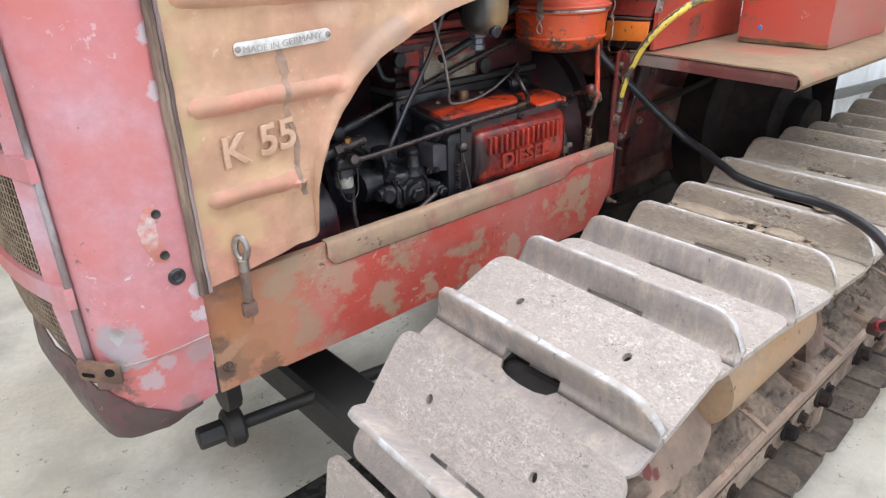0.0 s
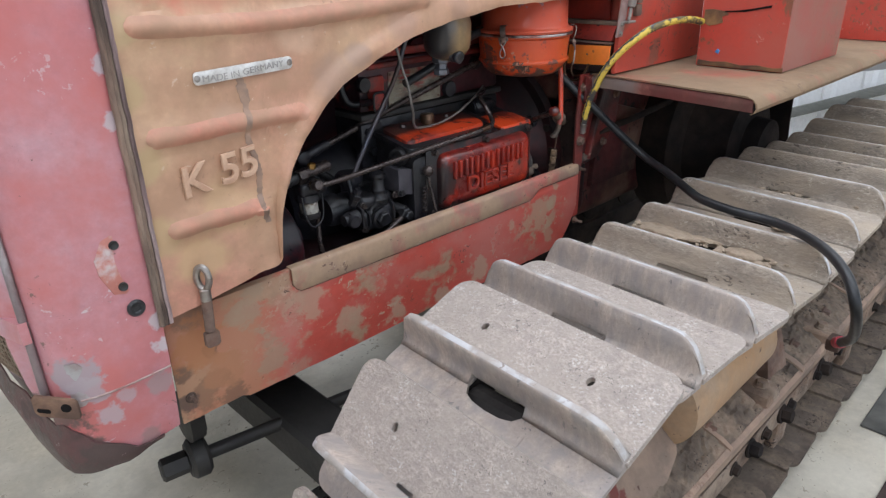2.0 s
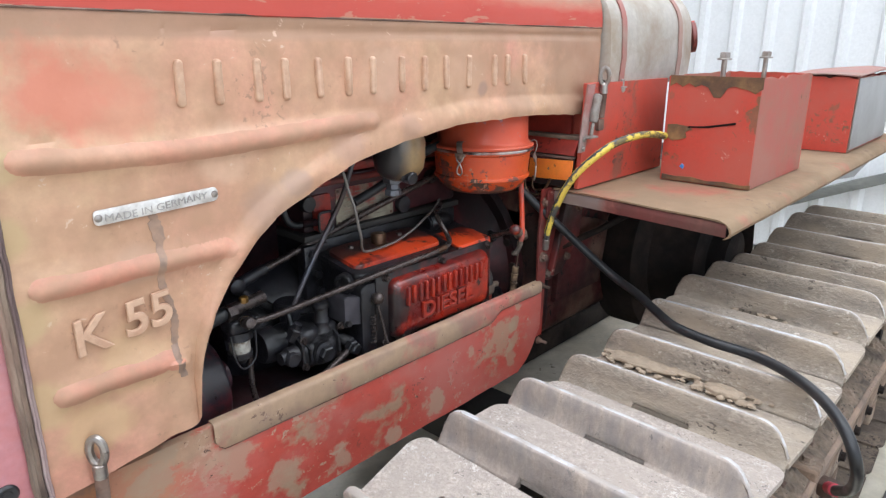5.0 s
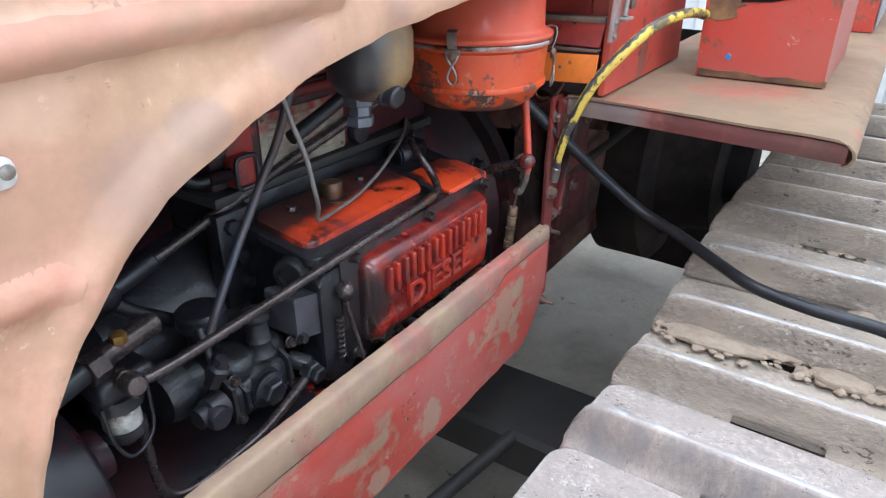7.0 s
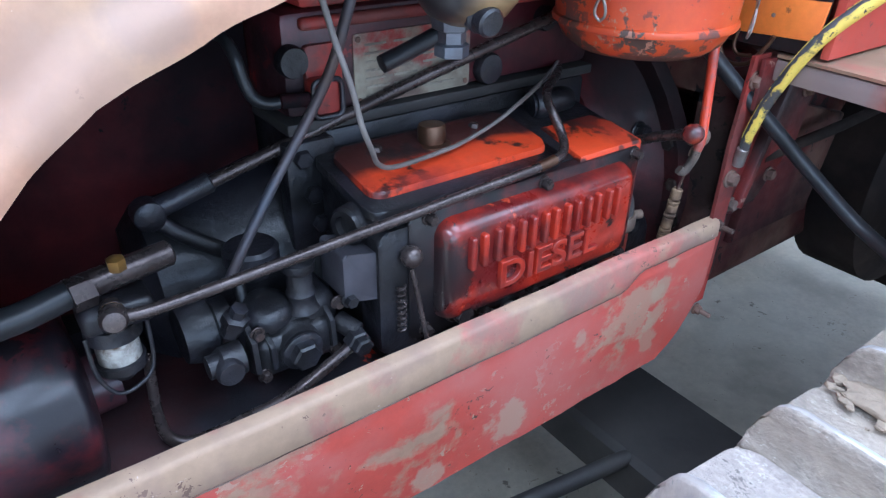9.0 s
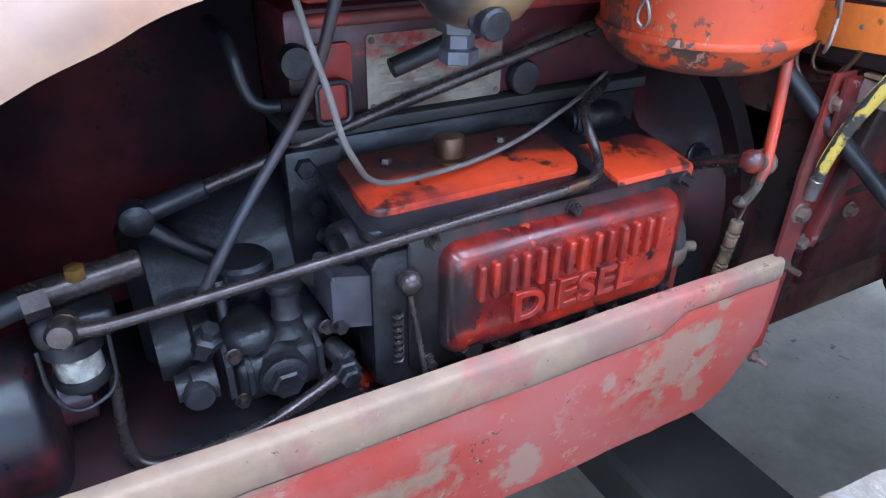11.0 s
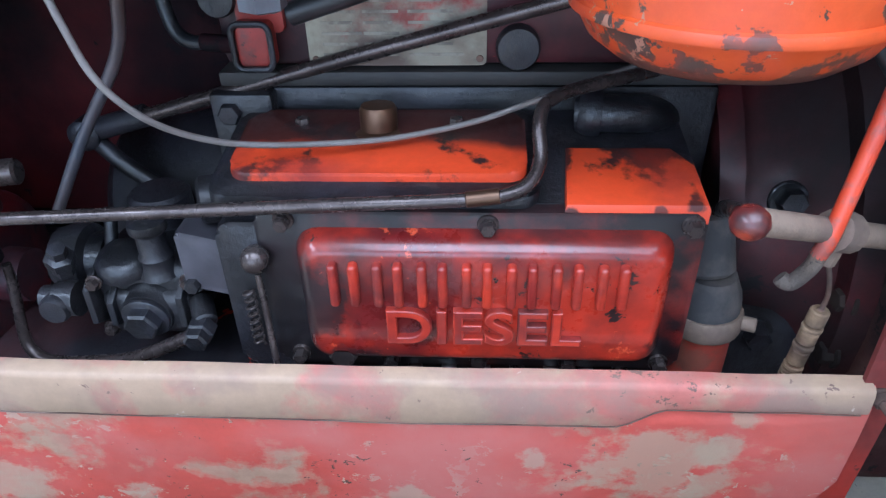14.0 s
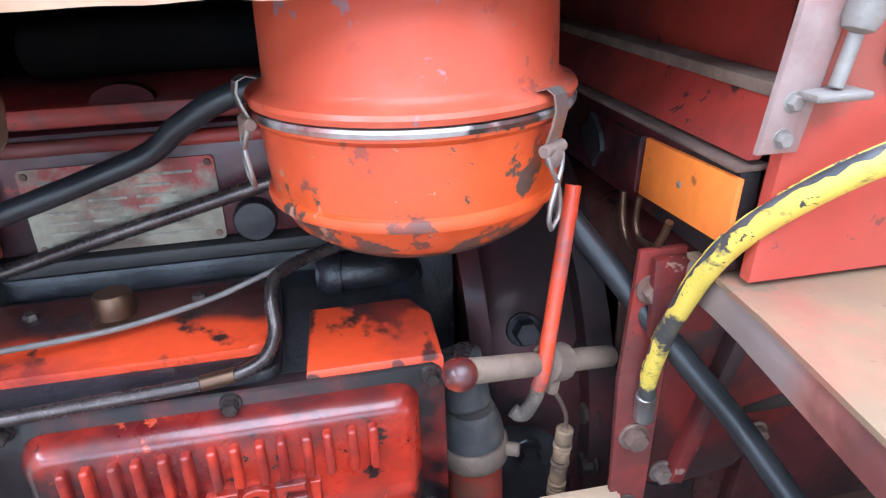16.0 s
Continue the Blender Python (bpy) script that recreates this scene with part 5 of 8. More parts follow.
        part("paint_flake", b, mat("bright_blue_flake", (0.05, 0.16, 0.52), (0.30, 0.30, 0.42), 0.3, 20, 0.1, None, rough=0.45, bump=0.1), c, "flake of bright blue paint")
    # rubber plug, holes and patch plate
    b = B()
    lathe(b, (0.261, 0.980, 0.956), (0, -1, 0), [(0, 0.0135), (0.005, 0.0135), (0.008, 0.011), (0.0075, 0.007), (0.0055, 0.005), (0.0055, 0)], 24)
    part("rubber_plug", b, M_rubber, c, "black rubber plug")
    b = B()
    prism(b, [(0.236, 0.987), (0.252, 0.983), (0.264, 0.990), (0.278, 1.022), (0.276, 1.048), (0.262, 1.072), (0.248, 1.078), (0.234, 1.072), (0.220, 1.046), (0.222, 1.020)], lambda a, h, k: Vector((a, 0.979 - k, h)), 0.0022, 0.001)
    pad = part("patch_plate", b, M_pad, c, "dull red worn mounting pad")
    for z in (1.062, 0.996):
        b = B()
        lathe(b, (0.250, 0.9765, z), (0, -1, 0), [(0, 0.007), (0.003, 0.0065), (0.001, 0.004), (0.0005, 0)], 14)
        part("bolt_hole", b, M_blackframe, pad)
    b = B()
    lathe(b, (0.30, 1.272, 1.665), (0, 0, 1), [(0, 0.075), (0.02, 0.078), (0.032, 0.075), (0.034, 0.06), (0.044, 0.055), (0.046, 0)], 32)
    part("filler_cap", b, M_grey, tractor, "grey radiator filler cap")


cowl()


# ---- lower side panel ----
def sill_panel():
    top = 0.907

    def low(x):
        if x < 0.42:
            return 0.70
        if x > 1.36:
            return 0.70 + 0.10 * ((x - 1.36) / 0.085) ** 2
        return 0.693

    def rail(x):
        """Lower edge of the folded top rail, which steps up near the rear end."""
        q = max(0, min(1, (x - 1.235) / 0.045))
        return 0.8625 + 0.022 * q * q * (3 - 2 * q)

    def dent(x, z):
        return 0.0030 * fbm(x, z, 2, 5) + 0.0014 * fbm(x, z, 7, 17)

    b = B()
    rows = []
    for i in range(91):
        x = 0.303 + (1.443 - 0.303) * i / 90
        z0 = low(x) + 0.0012 * fbm(x, 1, 0, 40)
        row = [(x, 1.006 + dent(x, z0 + (top - z0) * j / 24) + (0.004 if x > 0.54 and j > 20 else 0), z0 + (top - z0) * j / 24) for j in range(25)]
        row += [(x, 1.012, top + 0.002), (x, 1.020, top + 0.002)]
        rows.append(row)
    sheet(b, rows, 0.003, lambda p: Vector((0, 1, 0)) if p.z < top + 0.001 else Vector((0, 0.3, -1)).normalized())
    s = part("side_panel", b, M_sill, tractor, "flaking red lower side panel worn to tan primer")
    # folded rail along the top, proud of the panel, rubbed through to tan
    b = B()
    rows = []
    for i in range(111):
        x = 0.545 + (1.440 - 0.545) * i / 110
        z0 = rail(x) + 0.0006 * fbm(x, 3, 0, 60) + 0.016 * max(0, (0.565 - x) / 0.02) ** 2
        y = [1.0030 + dent(x, z) for z in (z0, (z0 + top) / 2, top)]
        rows.append([(x, y[0] + 0.0045, z0 - 0.0005), (x, y[0] + 0.0012, z0), (x, y[0], z0 + 0.0025), (x, y[1], (z0 + top) / 2), (x, y[2] + 0.0002, top - 0.002), (x, y[2] + 0.0016, top + 0.0022), (x, y[2] + 0.0045, top + 0.0045), (x, y[2] + 0.0180, top + 0.0050)])
    sheet(b, rows, 0.0016, lambda p: Vector((0, 1, 0)) if p.z < top else Vector((0, 0.2, -1)).normalized())
    rail_ = part("top_rail", b, M_silltop, s, "tan worn top rail")
    b = B()
    tube(b, [(x, 1.0042 + dent(x, rail(x)), rail(x) + 0.016 * max(0, (0.565 - x) / 0.02) ** 2 - 0.0012 + 0.0006 * fbm(x, 3, 0, 60)) for x in [0.55 + 0.885 * i / 90 for i in range(91)]], 0.0007, 6, smooth=False)
    part("rail_joint", b, M_rust, rail_, "grimy joint under the rail")
    for x, z in ((1.449, 0.897), (1.447, 0.748), (0.323, 0.746)):
        b = B()
        bolt(b, (x, 1.005 if x < 1 else 1.012, z), (0, -1, 0), 0.0072, 0.010)
        cyl(b, (x, 1.0 if x < 1 else 1.005, z), (x, 0.985, z), 0.004, 8)
        part("panel_bolt", b, M_rust, s, "dull zinc bolt")


sill_panel()


# ---- engine ----
M_letter = mat("worn_red_letter_paint", (0.44, 0.034, 0.013), (0.20, 0.014, 0.010), 0.50, 14, 0.2, (0.05, 0.015, 0.015), 0.25, 9, 0.3, bump=0.1, coat=0.4)


M_flange = mat("rubbed_pink_flange", (0.29, 0.115, 0.10), (0.30, 0.21, 0.19), 0.42, 12, 0.2, (0.20, 0.09, 0.07), 0.34, 10, 0.5, bump=0.15)
M_nut = mat("blue_grey_steel", (0.16, 0.17, 0.20), (0.08, 0.075, 0.08), 0.4, 20, 0.3, None, rough=0.4, metal=0.4, bump=0.1)


def engine():
    # block with head
    b = B()
    box(b, 0.885, 1.34, 1.205, 1.50, 0.70, 1.092, 0.008)
    block = part("engine_block", b, M_black, tractor, "oily black cast engine block")
    b = B()
    box(b, 0.875, 1.345, 1.198, 1.50, 1.094, 1.108, 0.003)
    part("head_gasket", b, M_blackframe, block)
    b = B()
    box(b, 0.88, 1.34, 1.206, 1.50, 1.110, 1.222, 0.010)
    head = part("cylinder_head", b, M_head, tractor, "grimy dark red cylinder head")
    b = B()
    box(b, 0.90, 1.34, 1.200, 1.47, 1.224, 1.244, 0.008)
    part("head_rail", b, M_red, head, "glossy red rocker cover flange")
    b = B()
    box(b, 0.90, 1.342, 1.196, 1.210, 1.203, 1.216, 0.005, 3)
    part("head_bead", b, M_red, head, "glossy red bead along the cylinder head")
    b = B()
    prism(b, [(1.060 + 0.026 * math.cos(math.pi * k / 12), 1.243 + 0.015 * math.sin(math.pi * k / 12)) for k in range(13)], lambda a, h, c: Vector((a, 1.204 + c, h)), 0.016, 0.003)
    part("flange_lug", b, M_oilyred, head, "grimy red half-round lug")
    # rocker cover coloured black, standing in for the dark space under the bonnet
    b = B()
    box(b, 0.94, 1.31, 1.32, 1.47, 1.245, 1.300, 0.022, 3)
    part("rocker_cover", b, M_shade, head, "rocker cover coloured black as bonnet shade")
    for x, z, r in ((1.152, 1.129, 0.020), (0.888, 1.174, 0.017), (1.245, 1.180, 0.016)):
        b = B()
        lathe(b, (x, 1.207, z), (0, -1, 0), [(0, r), (0.010, r), (0.014, r * 0.9), (0.015, 0)], 22)
        part("core_plug", b, M_black, head, "round black plug")
    b = B()
    prism(b, rounded(0.962, 1.124, 1.112, 1.192, 0.004), lambda a, h, c: Vector((a, 1.2055 - c, h)), 0.002, 0.0006)
    plate = part("data_plate", b, mat("scuffed_tin_plate", (0.36, 0.33, 0.25), (0.34, 0.035, 0.03), 0.32, 12, 0.10, (0.13, 0.085, 0.07), 0.46, 16, 0.42, metal=0.25, bump=0.15, fleck=((0.45, 0.04, 0.03), 0.075, 40.0)), head, "scuffed tin data plate with unreadable print")
    M_print = mat("worn_print", (0.19, 0.16, 0.125), (0.28, 0.255, 0.20), 0.5, 60, 0.1, None, rough=0.5, bump=0.05)
    for i in range(7):
        for x0, x1 in ((0.976, 1.004 + 0.004 * (i % 3)), (1.014, 1.046 - 0.006 * (i % 2)), (1.054, 1.104 - 0.010 * (i % 3))):
            b = B()
            box(b, x0, x1, 1.2029, 1.2036, 1.121 + i * 0.0095, 1.1236 + i * 0.0095)
            part("print_bar", b, M_print, plate, smooth=False)
    for x, z in ((0.968, 1.118), (1.118, 1.118), (1.118, 1.186), (0.968, 1.186)):
        b = B()
        lathe(b, (x, 1.2036, z), (0, -1, 0), [(0, 0.0035), (0.0015, 0.003), (0.002, 0)], 10)
        part("rivet", b, M_rust, plate)
    # red tab, square fitting with a black frame, and its black tube
    b = B()
    prism(b, rounded(0.902, 0.944, 1.144, 1.188, 0.004), lambda a, h, c: Vector((a, 1.2062 - c, h)), 0.008, 0.002)
    part("red_tab", b, M_red, head, "bright red tab on the cylinder head")
    b = B()
    box(b, 0.900, 0.935, 1.184, 1.206, 1.115, 1.156, 0.006, 3)
    fit = part("square_fitting", b, M_red, head, "red square pipe fitting in a black frame")
    b = B()
    tube(b, [(a, 1.182, h) for a, h in (lambda q: q + q[:2])(rounded(0.9005, 0.9345, 1.1155, 1.1555, 0.008))], 0.0030, 8, smooth=False)
    part("fitting_frame", b, M_black, fit, "black frame of the fitting")
    b = B()
    cyl(b, (0.900, 1.19, 1.136), (0.868, 1.195, 1.137), 0.008, 12)
    part("fitting_spigot", b, M_oilyred, fit)
    rod("bypass_tube", [(0.876, 1.195, 1.137), (0.858, 1.198, 1.136), (0.844, 1.202, 1.143), (0.837, 1.206, 1.160), (0.833, 1.212, 1.185), (0.832, 1.235, 1.198), (0.832, 1.30, 1.200)], 0.0066, M_rubber, tractor, "black bent bypass tube")
    # inlet elbow behind the end lid
    b = B()
    tube(b, [(1.205, 1.175, 1.078), (1.235, 1.168, 1.080), (1.262, 1.172, 1.078), (1.283, 1.190, 1.066), (1.292, 1.215, 1.050)], 0.017, 18)
    lathe(b, (1.226, 1.169, 1.080), (-1, 0.15, 0), [(0, 0.020), (0.006, 0.0215), (0.014, 0.0215), (0.020, 0.018)], 20)
    part("inlet_elbow", b, M_black, tractor, "oily black cast inlet elbow")
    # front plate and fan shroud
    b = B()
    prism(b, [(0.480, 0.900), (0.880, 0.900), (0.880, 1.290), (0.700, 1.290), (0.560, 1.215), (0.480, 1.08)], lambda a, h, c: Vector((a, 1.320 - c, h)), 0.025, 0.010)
    part("shroud_plate", b, M_oilyred, tractor, "grimy red shroud plate darkened for bay shade")
    b = B()
    lathe(b, (0.70, 1.33, 0.90), (1, 0, 0), [(0, 0.03), (0.0, 0.10), (0.02, 0.125), (0.10, 0.135), (0.16, 0.15), (0.20, 0.15)], 36)
    box(b, 0.70, 0.90, 1.24, 1.45, 0.76, 0.96, 0.05, 4)
    part("timing_case", b, M_black, tractor, "oily black timing case")
    for x, z in ((0.884, 1.072), (0.893, 1.028), (0.90, 0.99)):
        hexhead("case_bolt", (x, 1.192, z), (0, -1, 0), 0.011, 0.012, M_black, block)
    b = B()
    box(b, 0.865, 0.925, 1.188, 1.215, 0.96, 1.090, 0.004)
    part("mounting_flange", b, M_black, tractor)
    # injection housing with the big cover
    b = B()
    prism(b, [(1.072, 0.872), (1.072, 1.043), (1.095, 1.052), (1.20, 1.070), (1.21, 0.872)], lambda y, z, c: Vector((0.905 + c, y, z)), 0.393)
    hou = part("pump_housing", b, M_black, tractor, "oily black injection pump housing")
    b = B()
    prism(b, rounded(0.936, 1.298, 0.880, 1.042, 0.010), lambda a, h, c: Vector((a, 1.074 - c, h)), 0.016, 0.004)
    cover = part("side_cover", b, M_coverrim, tractor, "oily red side cover with raised words")
    b = B()
    pan(b, 0.968, 1.276, 0.897, 1.0275, 0.020, [(0, 0), (0.001, 0.006), (0.003, 0.013), (0.007, 0.0195), (0.011, 0.0230), (0.015, 0.024)], lambda a, h, c: Vector((a, 1.060 - c, h)))
    part("cover_pan", b, M_cover, cover)
    # plain raised bars in place of the maker's word
    step = (1.249 - 0.998) / 7
    for i in range(7):
        for k in (0, 1):
            b = B()
            x0 = 0.998 + i * step + k * 0.0165
            prism(b, rounded(x0, x0 + 0.0078, 0.968, 1.009, 0.003, 3), lambda a, h, c: Vector((a, 1.0365 - c, h)), 0.009, 0.0034, 3)
            part("raised_bar", b, M_letter, cover)
    lettering("DIESEL", 0.048, lambda x, y, z: (1.040 + x, 1.0330 - z, 0.930 + y), 0.0026, M_letter, cover, "raised_letter", "raised red letter", wide=1.16, bev=0.0013)
    for x, z in ((0.961, 1.034), (1.126, 1.0315), (1.286, 1.032), (1.281, 0.888), (0.957, 0.892), (1.040, 0.888), (1.120, 0.888), (1.200, 0.888)):
        hexhead("cover_bolt", (x, 1.059, z), (0, -1, 0), 0.0066, 0.013, M_pipe, cover)
    hexhead("drain_plug", (1.0, 1.058, 0.904), (0, -1, 0), 0.013, 0.022, M_pipe, cover, "dull steel drain plug")
    # lids on top
    slope = lambda y: 1.0515 + (y - 1.075) * 0.17
    b = B()
    prism(b, rounded(0.910, 1.158, 1.084, 1.178, 0.016), lambda a, y, c: Vector((a, y, slope(y) - 0.006 + c)), 0.016, 0.004)
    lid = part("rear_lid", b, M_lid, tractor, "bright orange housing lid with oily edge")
    b = B()
    prism(b, rounded(0.896, 1.168, 1.064, 1.195, 0.018), lambda a, y, c: Vector((a, y, slope(y) - 0.008 + c)), 0.010, 0.003)
    part("lid_rim", b, M_black, lid)
    b = B()
    prism(b, [(1.186, 1.059), (1.298, 1.059), (1.298, 1.112), (1.282, 1.138), (1.192, 1.138)], lambda a, y, c: Vector((a, y, 1.022 + (y - 1.05) * 0.17 + c)), 0.026, 0.005)
    part("end_lid", b, M_orange, tractor, "bright orange end lid")
    b = B()
    lathe(b, (1.030, 1.150, 1.068), (0, 0.05, 1), [(0, 0.023), (0.004, 0.023), (0.006, 0.0165), (0.023, 0.0165), (0.0265, 0.0148), (0.0275, 0)], 26)
    part("brass_cap", b, M_brass, lid, "tarnished brass breather cap")
    for x in (0.960, 1.098):
        hexhead("lid_bolt", (x, 1.158, 1.069), (0, 0, 1), 0.0065, 0.011, M_pipe, lid)
    b = B()
    lathe(b, (0.905, 1.10, 1.032), (-1, -0.35, 0), [(0, 0.021), (0.024, 0.021), (0.027, 0.018), (0.027, 0.012), (0.02, 0.011), (0.02, 0)], 22)
    part("side_boss", b, M_black, tractor, "black round side boss")
    # governor end: knob, arm, spring
    b = B()
    prism(b, rounded(0.900, 0.962, 0.872, 1.030, 0.014), lambda a, h, c: Vector((a, 1.10 - c, h)), 0.040, 0.006)
    gov = part("governor_cover", b, M_black, tractor, "oily black governor cover")
    b = B()
    lathe(b, (0.934, 1.062, 1.000), (0, -1, 0), [(0, 0.009), (0.004, 0.009), (0.006, 0.0105), (0.011, 0.0125), (0.016, 0.0120), (0.020, 0.0095), (0.023, 0.005), (0.024, 0)], 22)
    part("governor_knob", b, M_pipe, gov)
    rod("governor_arm", [(0.934, 1.050, 0.985), (0.937, 1.044, 0.955), (0.940, 1.036, 0.918), (0.942, 1.032, 0.896)], 0.0030, M_pipe, gov)
    b = B()
    tube(b, [(0.922 + 0.0045 * math.cos(t), 1.052 + 0.0045 * math.sin(t), 0.905 + 0.062 * t / (2 * math.pi * 8)) for t in [2 * math.pi * 8 * k / 112 for k in range(113)]], 0.0015, 6, smooth=False)
    part("governor_spring", b, M_pipe, gov, "dull coil spring")
    b = B()
    tube(b, [(0.948, 1.028, 0.884), (0.93, 1.028, 0.884), (0.90, 1.028, 0.882)], 0.0065, 10)
    lathe(b, (0.948, 1.032, 0.884), (0, -1, 0), [(0, 0.009), (0.004, 0.011), (0.009, 0.009), (0.011, 0)], 14)
    lk = part("linkage_joint", b, M_steel, tractor, "dull steel linkage joint")
    rod("linkage_rod", [(0.905, 1.028, 0.882), (0.78, 1.026, 0.880), (0.66, 1.03, 0.876)], 0.0038, M_pipe, lk)
    # row of small levers below the cover
    for i in range(7):
        b = B()
        x = 1.06 + i * 0.032
        cyl(b, (x, 1.075, 0.866), (x, 1.045, 0.868), 0.007, 10)
        part("rack_pin", b, M_steel if i % 3 else M_pipe, hou)
    # feed pump
    b = B()
    box(b, 0.756, 0.866, 1.084, 1.170, 0.908, 0.966, 0.016, 3)
    box(b, 0.768, 0.856, 1.074, 1.10, 0.893, 0.942, 0.012, 3)
    lathe(b, (0.812, 1.100, 0.920), (0, -1, 0), [(0, 0.032), (0.014, 0.031), (0.020, 0.026), (0.026, 0.024), (0.030, 0.0235)], 26)
    lathe(b, (0.790, 1.10, 0.958), (0, -0.3, 1), [(0, 0.026), (0.010, 0.025), (0.016, 0.020), (0.018, 0.012)], 22)
    pump = part("feed_pump", b, M_black, tractor, "oily black cast fuel feed pump")
    # cast ribs, flange screws and small unions of the pump
    for x, z0, z1 in ((0.764, 0.902, 0.962), (0.782, 0.900, 0.948), (0.848, 0.900, 0.955)):
        b = B()
        prism(b, [(1.088, z0), (1.066, z0 + 0.012), (1.068, z1 - 0.012), (1.088, z1)], lambda y, z, c, x=x: Vector((x - 0.003 + c, y, z)), 0.006, 0.002)
        part("pump_rib", b, M_black, pump)
    for x, z in ((0.770, 0.955), (0.858, 0.958), (0.772, 0.902), (0.852, 0.900)):
        hexhead("pump_screw", (x, 1.076, z), (0, -1, 0), 0.0058, 0.008, M_pipe, pump)
    b = B()
    lathe(b, (0.745, 1.078, 0.966), (0.3, -0.4, 1), [(0, 0.010), (0.012, 0.010), (0.014, 0.013), (0.024, 0.013), (0.026, 0.008), (0.036, 0.008)], 6)
    part("pump_union", b, M_black, pump)
    hexhead("pump_plug", (0.812, 1.070, 0.920), (0, -1, -0.1), 0.0165, 0.016, M_black, pump)
    b = B()
    lathe(b, (0.826, 1.092, 0.955), (0, 0, 1), [(0, 0.018), (0.006, 0.0145), (0.016, 0.0135), (0.020, 0.0155), (0.024, 0.0135), (0.044, 0.0130), (0.047, 0.0165), (0.050, 0.0172), (0.056, 0.0165), (0.059, 0.012), (0.060, 0)], 24)
    part("priming_handle", b, M_black, pump)
    b = B()
    lathe(b, (0.805, 1.165, 0.950), (0, 0, 1), [(0, 0.020), (0.03, 0.020), (0.032, 0.030), (0.048, 0.030), (0.052, 0.026), (0.053, 0)], 26)
    part("filler_cap", b, M_black, pump, "black round oil filler cap")
    b = B()
    lathe(b, (0.752, 1.075, 0.937), (-1, 0, 0), [(0, 0.017), (0.02, 0.016), (0.022, 0.012), (0.034, 0.012)], 16)
    lathe(b, (0.735, 1.055, 0.935), (0, 1, 0), [(0, 0.012), (0.004, 0.014), (0.03, 0.014)], 16)
    part("pump_banjo", b, M_black, pump)
    b = B()
    cyl(b, (0.860, 1.085, 0.930), (0.872, 1.060, 0.922), 0.011, 14)
    lathe(b, (0.868, 1.062, 0.918), (0, -1, -0.1), [(0, 0.0135), (0.012, 0.0135), (0.014, 0.0115), (0.022, 0.0115), (0.024, 0.009)], 6)
    part("outlet_union", b, M_black, pump)
    b = B()
    prism(b, rounded(0.862, 0.908, 0.955, 1.012, 0.006), lambda a, h, c: Vector((a, 1.115 - c, h + (a - 0.885) * -0.25)), 0.050, 0.005)
    part("solenoid_box", b, mat("dull_dark_grey_case", (0.10, 0.095, 0.11), (0.05, 0.045, 0.05), 0.4, 14, 0.4, None, rough=0.42, metal=0.2, bump=0.2), tractor, "dark grey square case")
    hexhead("case_screw", (0.868, 1.068, 0.962), (0, -1, 0), 0.007, 0.010, M_black, pump)
    b = B()
    lathe(b, (0.71, 1.13, 0.945), (1, 0, 0), [(0, 0.030), (0.012, 0.034), (0.03, 0.034), (0.034, 0.026), (0.05, 0.026)], 24)
    part("pump_coupling", b, M_black, pump)
    rod("pump_arm", [(0.775, 1.128, 1.003), (0.772, 1.112, 0.965), (0.768, 1.098, 0.930)], 0.006, M_black, pump)
    # sediment filter with glass bowl and unions
    b = B()
    box(b, 0.628, 0.688, 1.074, 1.114, 1.008, 1.034, 0.008, 3)
    sep = part("filter_head", b, M_black, tractor, "oily filter head with brass unions")
    b = B()
    lathe(b, (0.652, 1.094, 1.008), (0, 0, -1), [(0, 0.015), (0.006, 0.0185), (0.038, 0.0185), (0.047, 0.015), (0.049, 0)], 26)
    part("glass_bowl", b, mat("milky_glass_bowl", (0.50, 0.48, 0.43), (0.10, 0.055, 0.025), 0.48, 26, 0.12, (0.03, 0.022, 0.016), 0.42, 20, 0.12, bump=0.05, coat=0.5), sep, "milky glass sediment bowl stained brown")
    b = B()
    lathe(b, (0.652, 1.094, 1.012), (0, 0, -1), [(0, 0.012), (0.001, 0.0235), (0.015, 0.0240), (0.018, 0.0195)], 24)
    part("bowl_collar", b, M_black, sep, "oily black collar of the bowl")
    b = B()
    lathe(b, (0.652, 1.094, 0.972), (0, 0, -1), [(0, 0.0190), (0.001, 0.0215), (0.010, 0.021), (0.016, 0.013), (0.022, 0.009)], 24)
    part("bowl_cup", b, M_black, sep, "oily black cup under the bowl")
    rod("bowl_clip", [(0.628, 1.078, 1.01), (0.629, 1.072, 0.975), (0.640, 1.072, 0.950), (0.658, 1.076, 0.947), (0.675, 1.082, 0.960), (0.679, 1.084, 1.01)], 0.0019, M_black, sep)
    b = B()
    lathe(b, (0.654, 1.080, 1.030), (-0.12, -1, 0.22), [(0, 0.0100), (0.012, 0.0100), (0.013, 0.0085), (0.017, 0.0085), (0.018, 0.0112), (0.031, 0.0112), (0.035, 0.0085), (0.036, 0)], 20)
    part("banjo_union", b, M_pipe, sep, "greasy steel banjo union")
    b = B()
    cyl(b, (0.625, 1.092, 1.048), (0.715, 1.11, 1.050), 0.012, 14)
    lathe(b, (0.645, 1.09, 1.048), (-1, -0.2, 0), [(0, 0.0145), (0.018, 0.0145)], 6)
    part("union", b, M_pipe, sep)
    b = B()
    lathe(b, (0.668, 1.095, 1.056), (0, 0, 1), [(0, 0.008), (0.010, 0.008), (0.012, 0.005)], 6)
    M_yb = mat("yellow_brass", (0.46, 0.25, 0.05), (0.12, 0.08, 0.05), 0.5, 20, 0.3, None, rough=0.35, metal=0.7, bump=0.1)
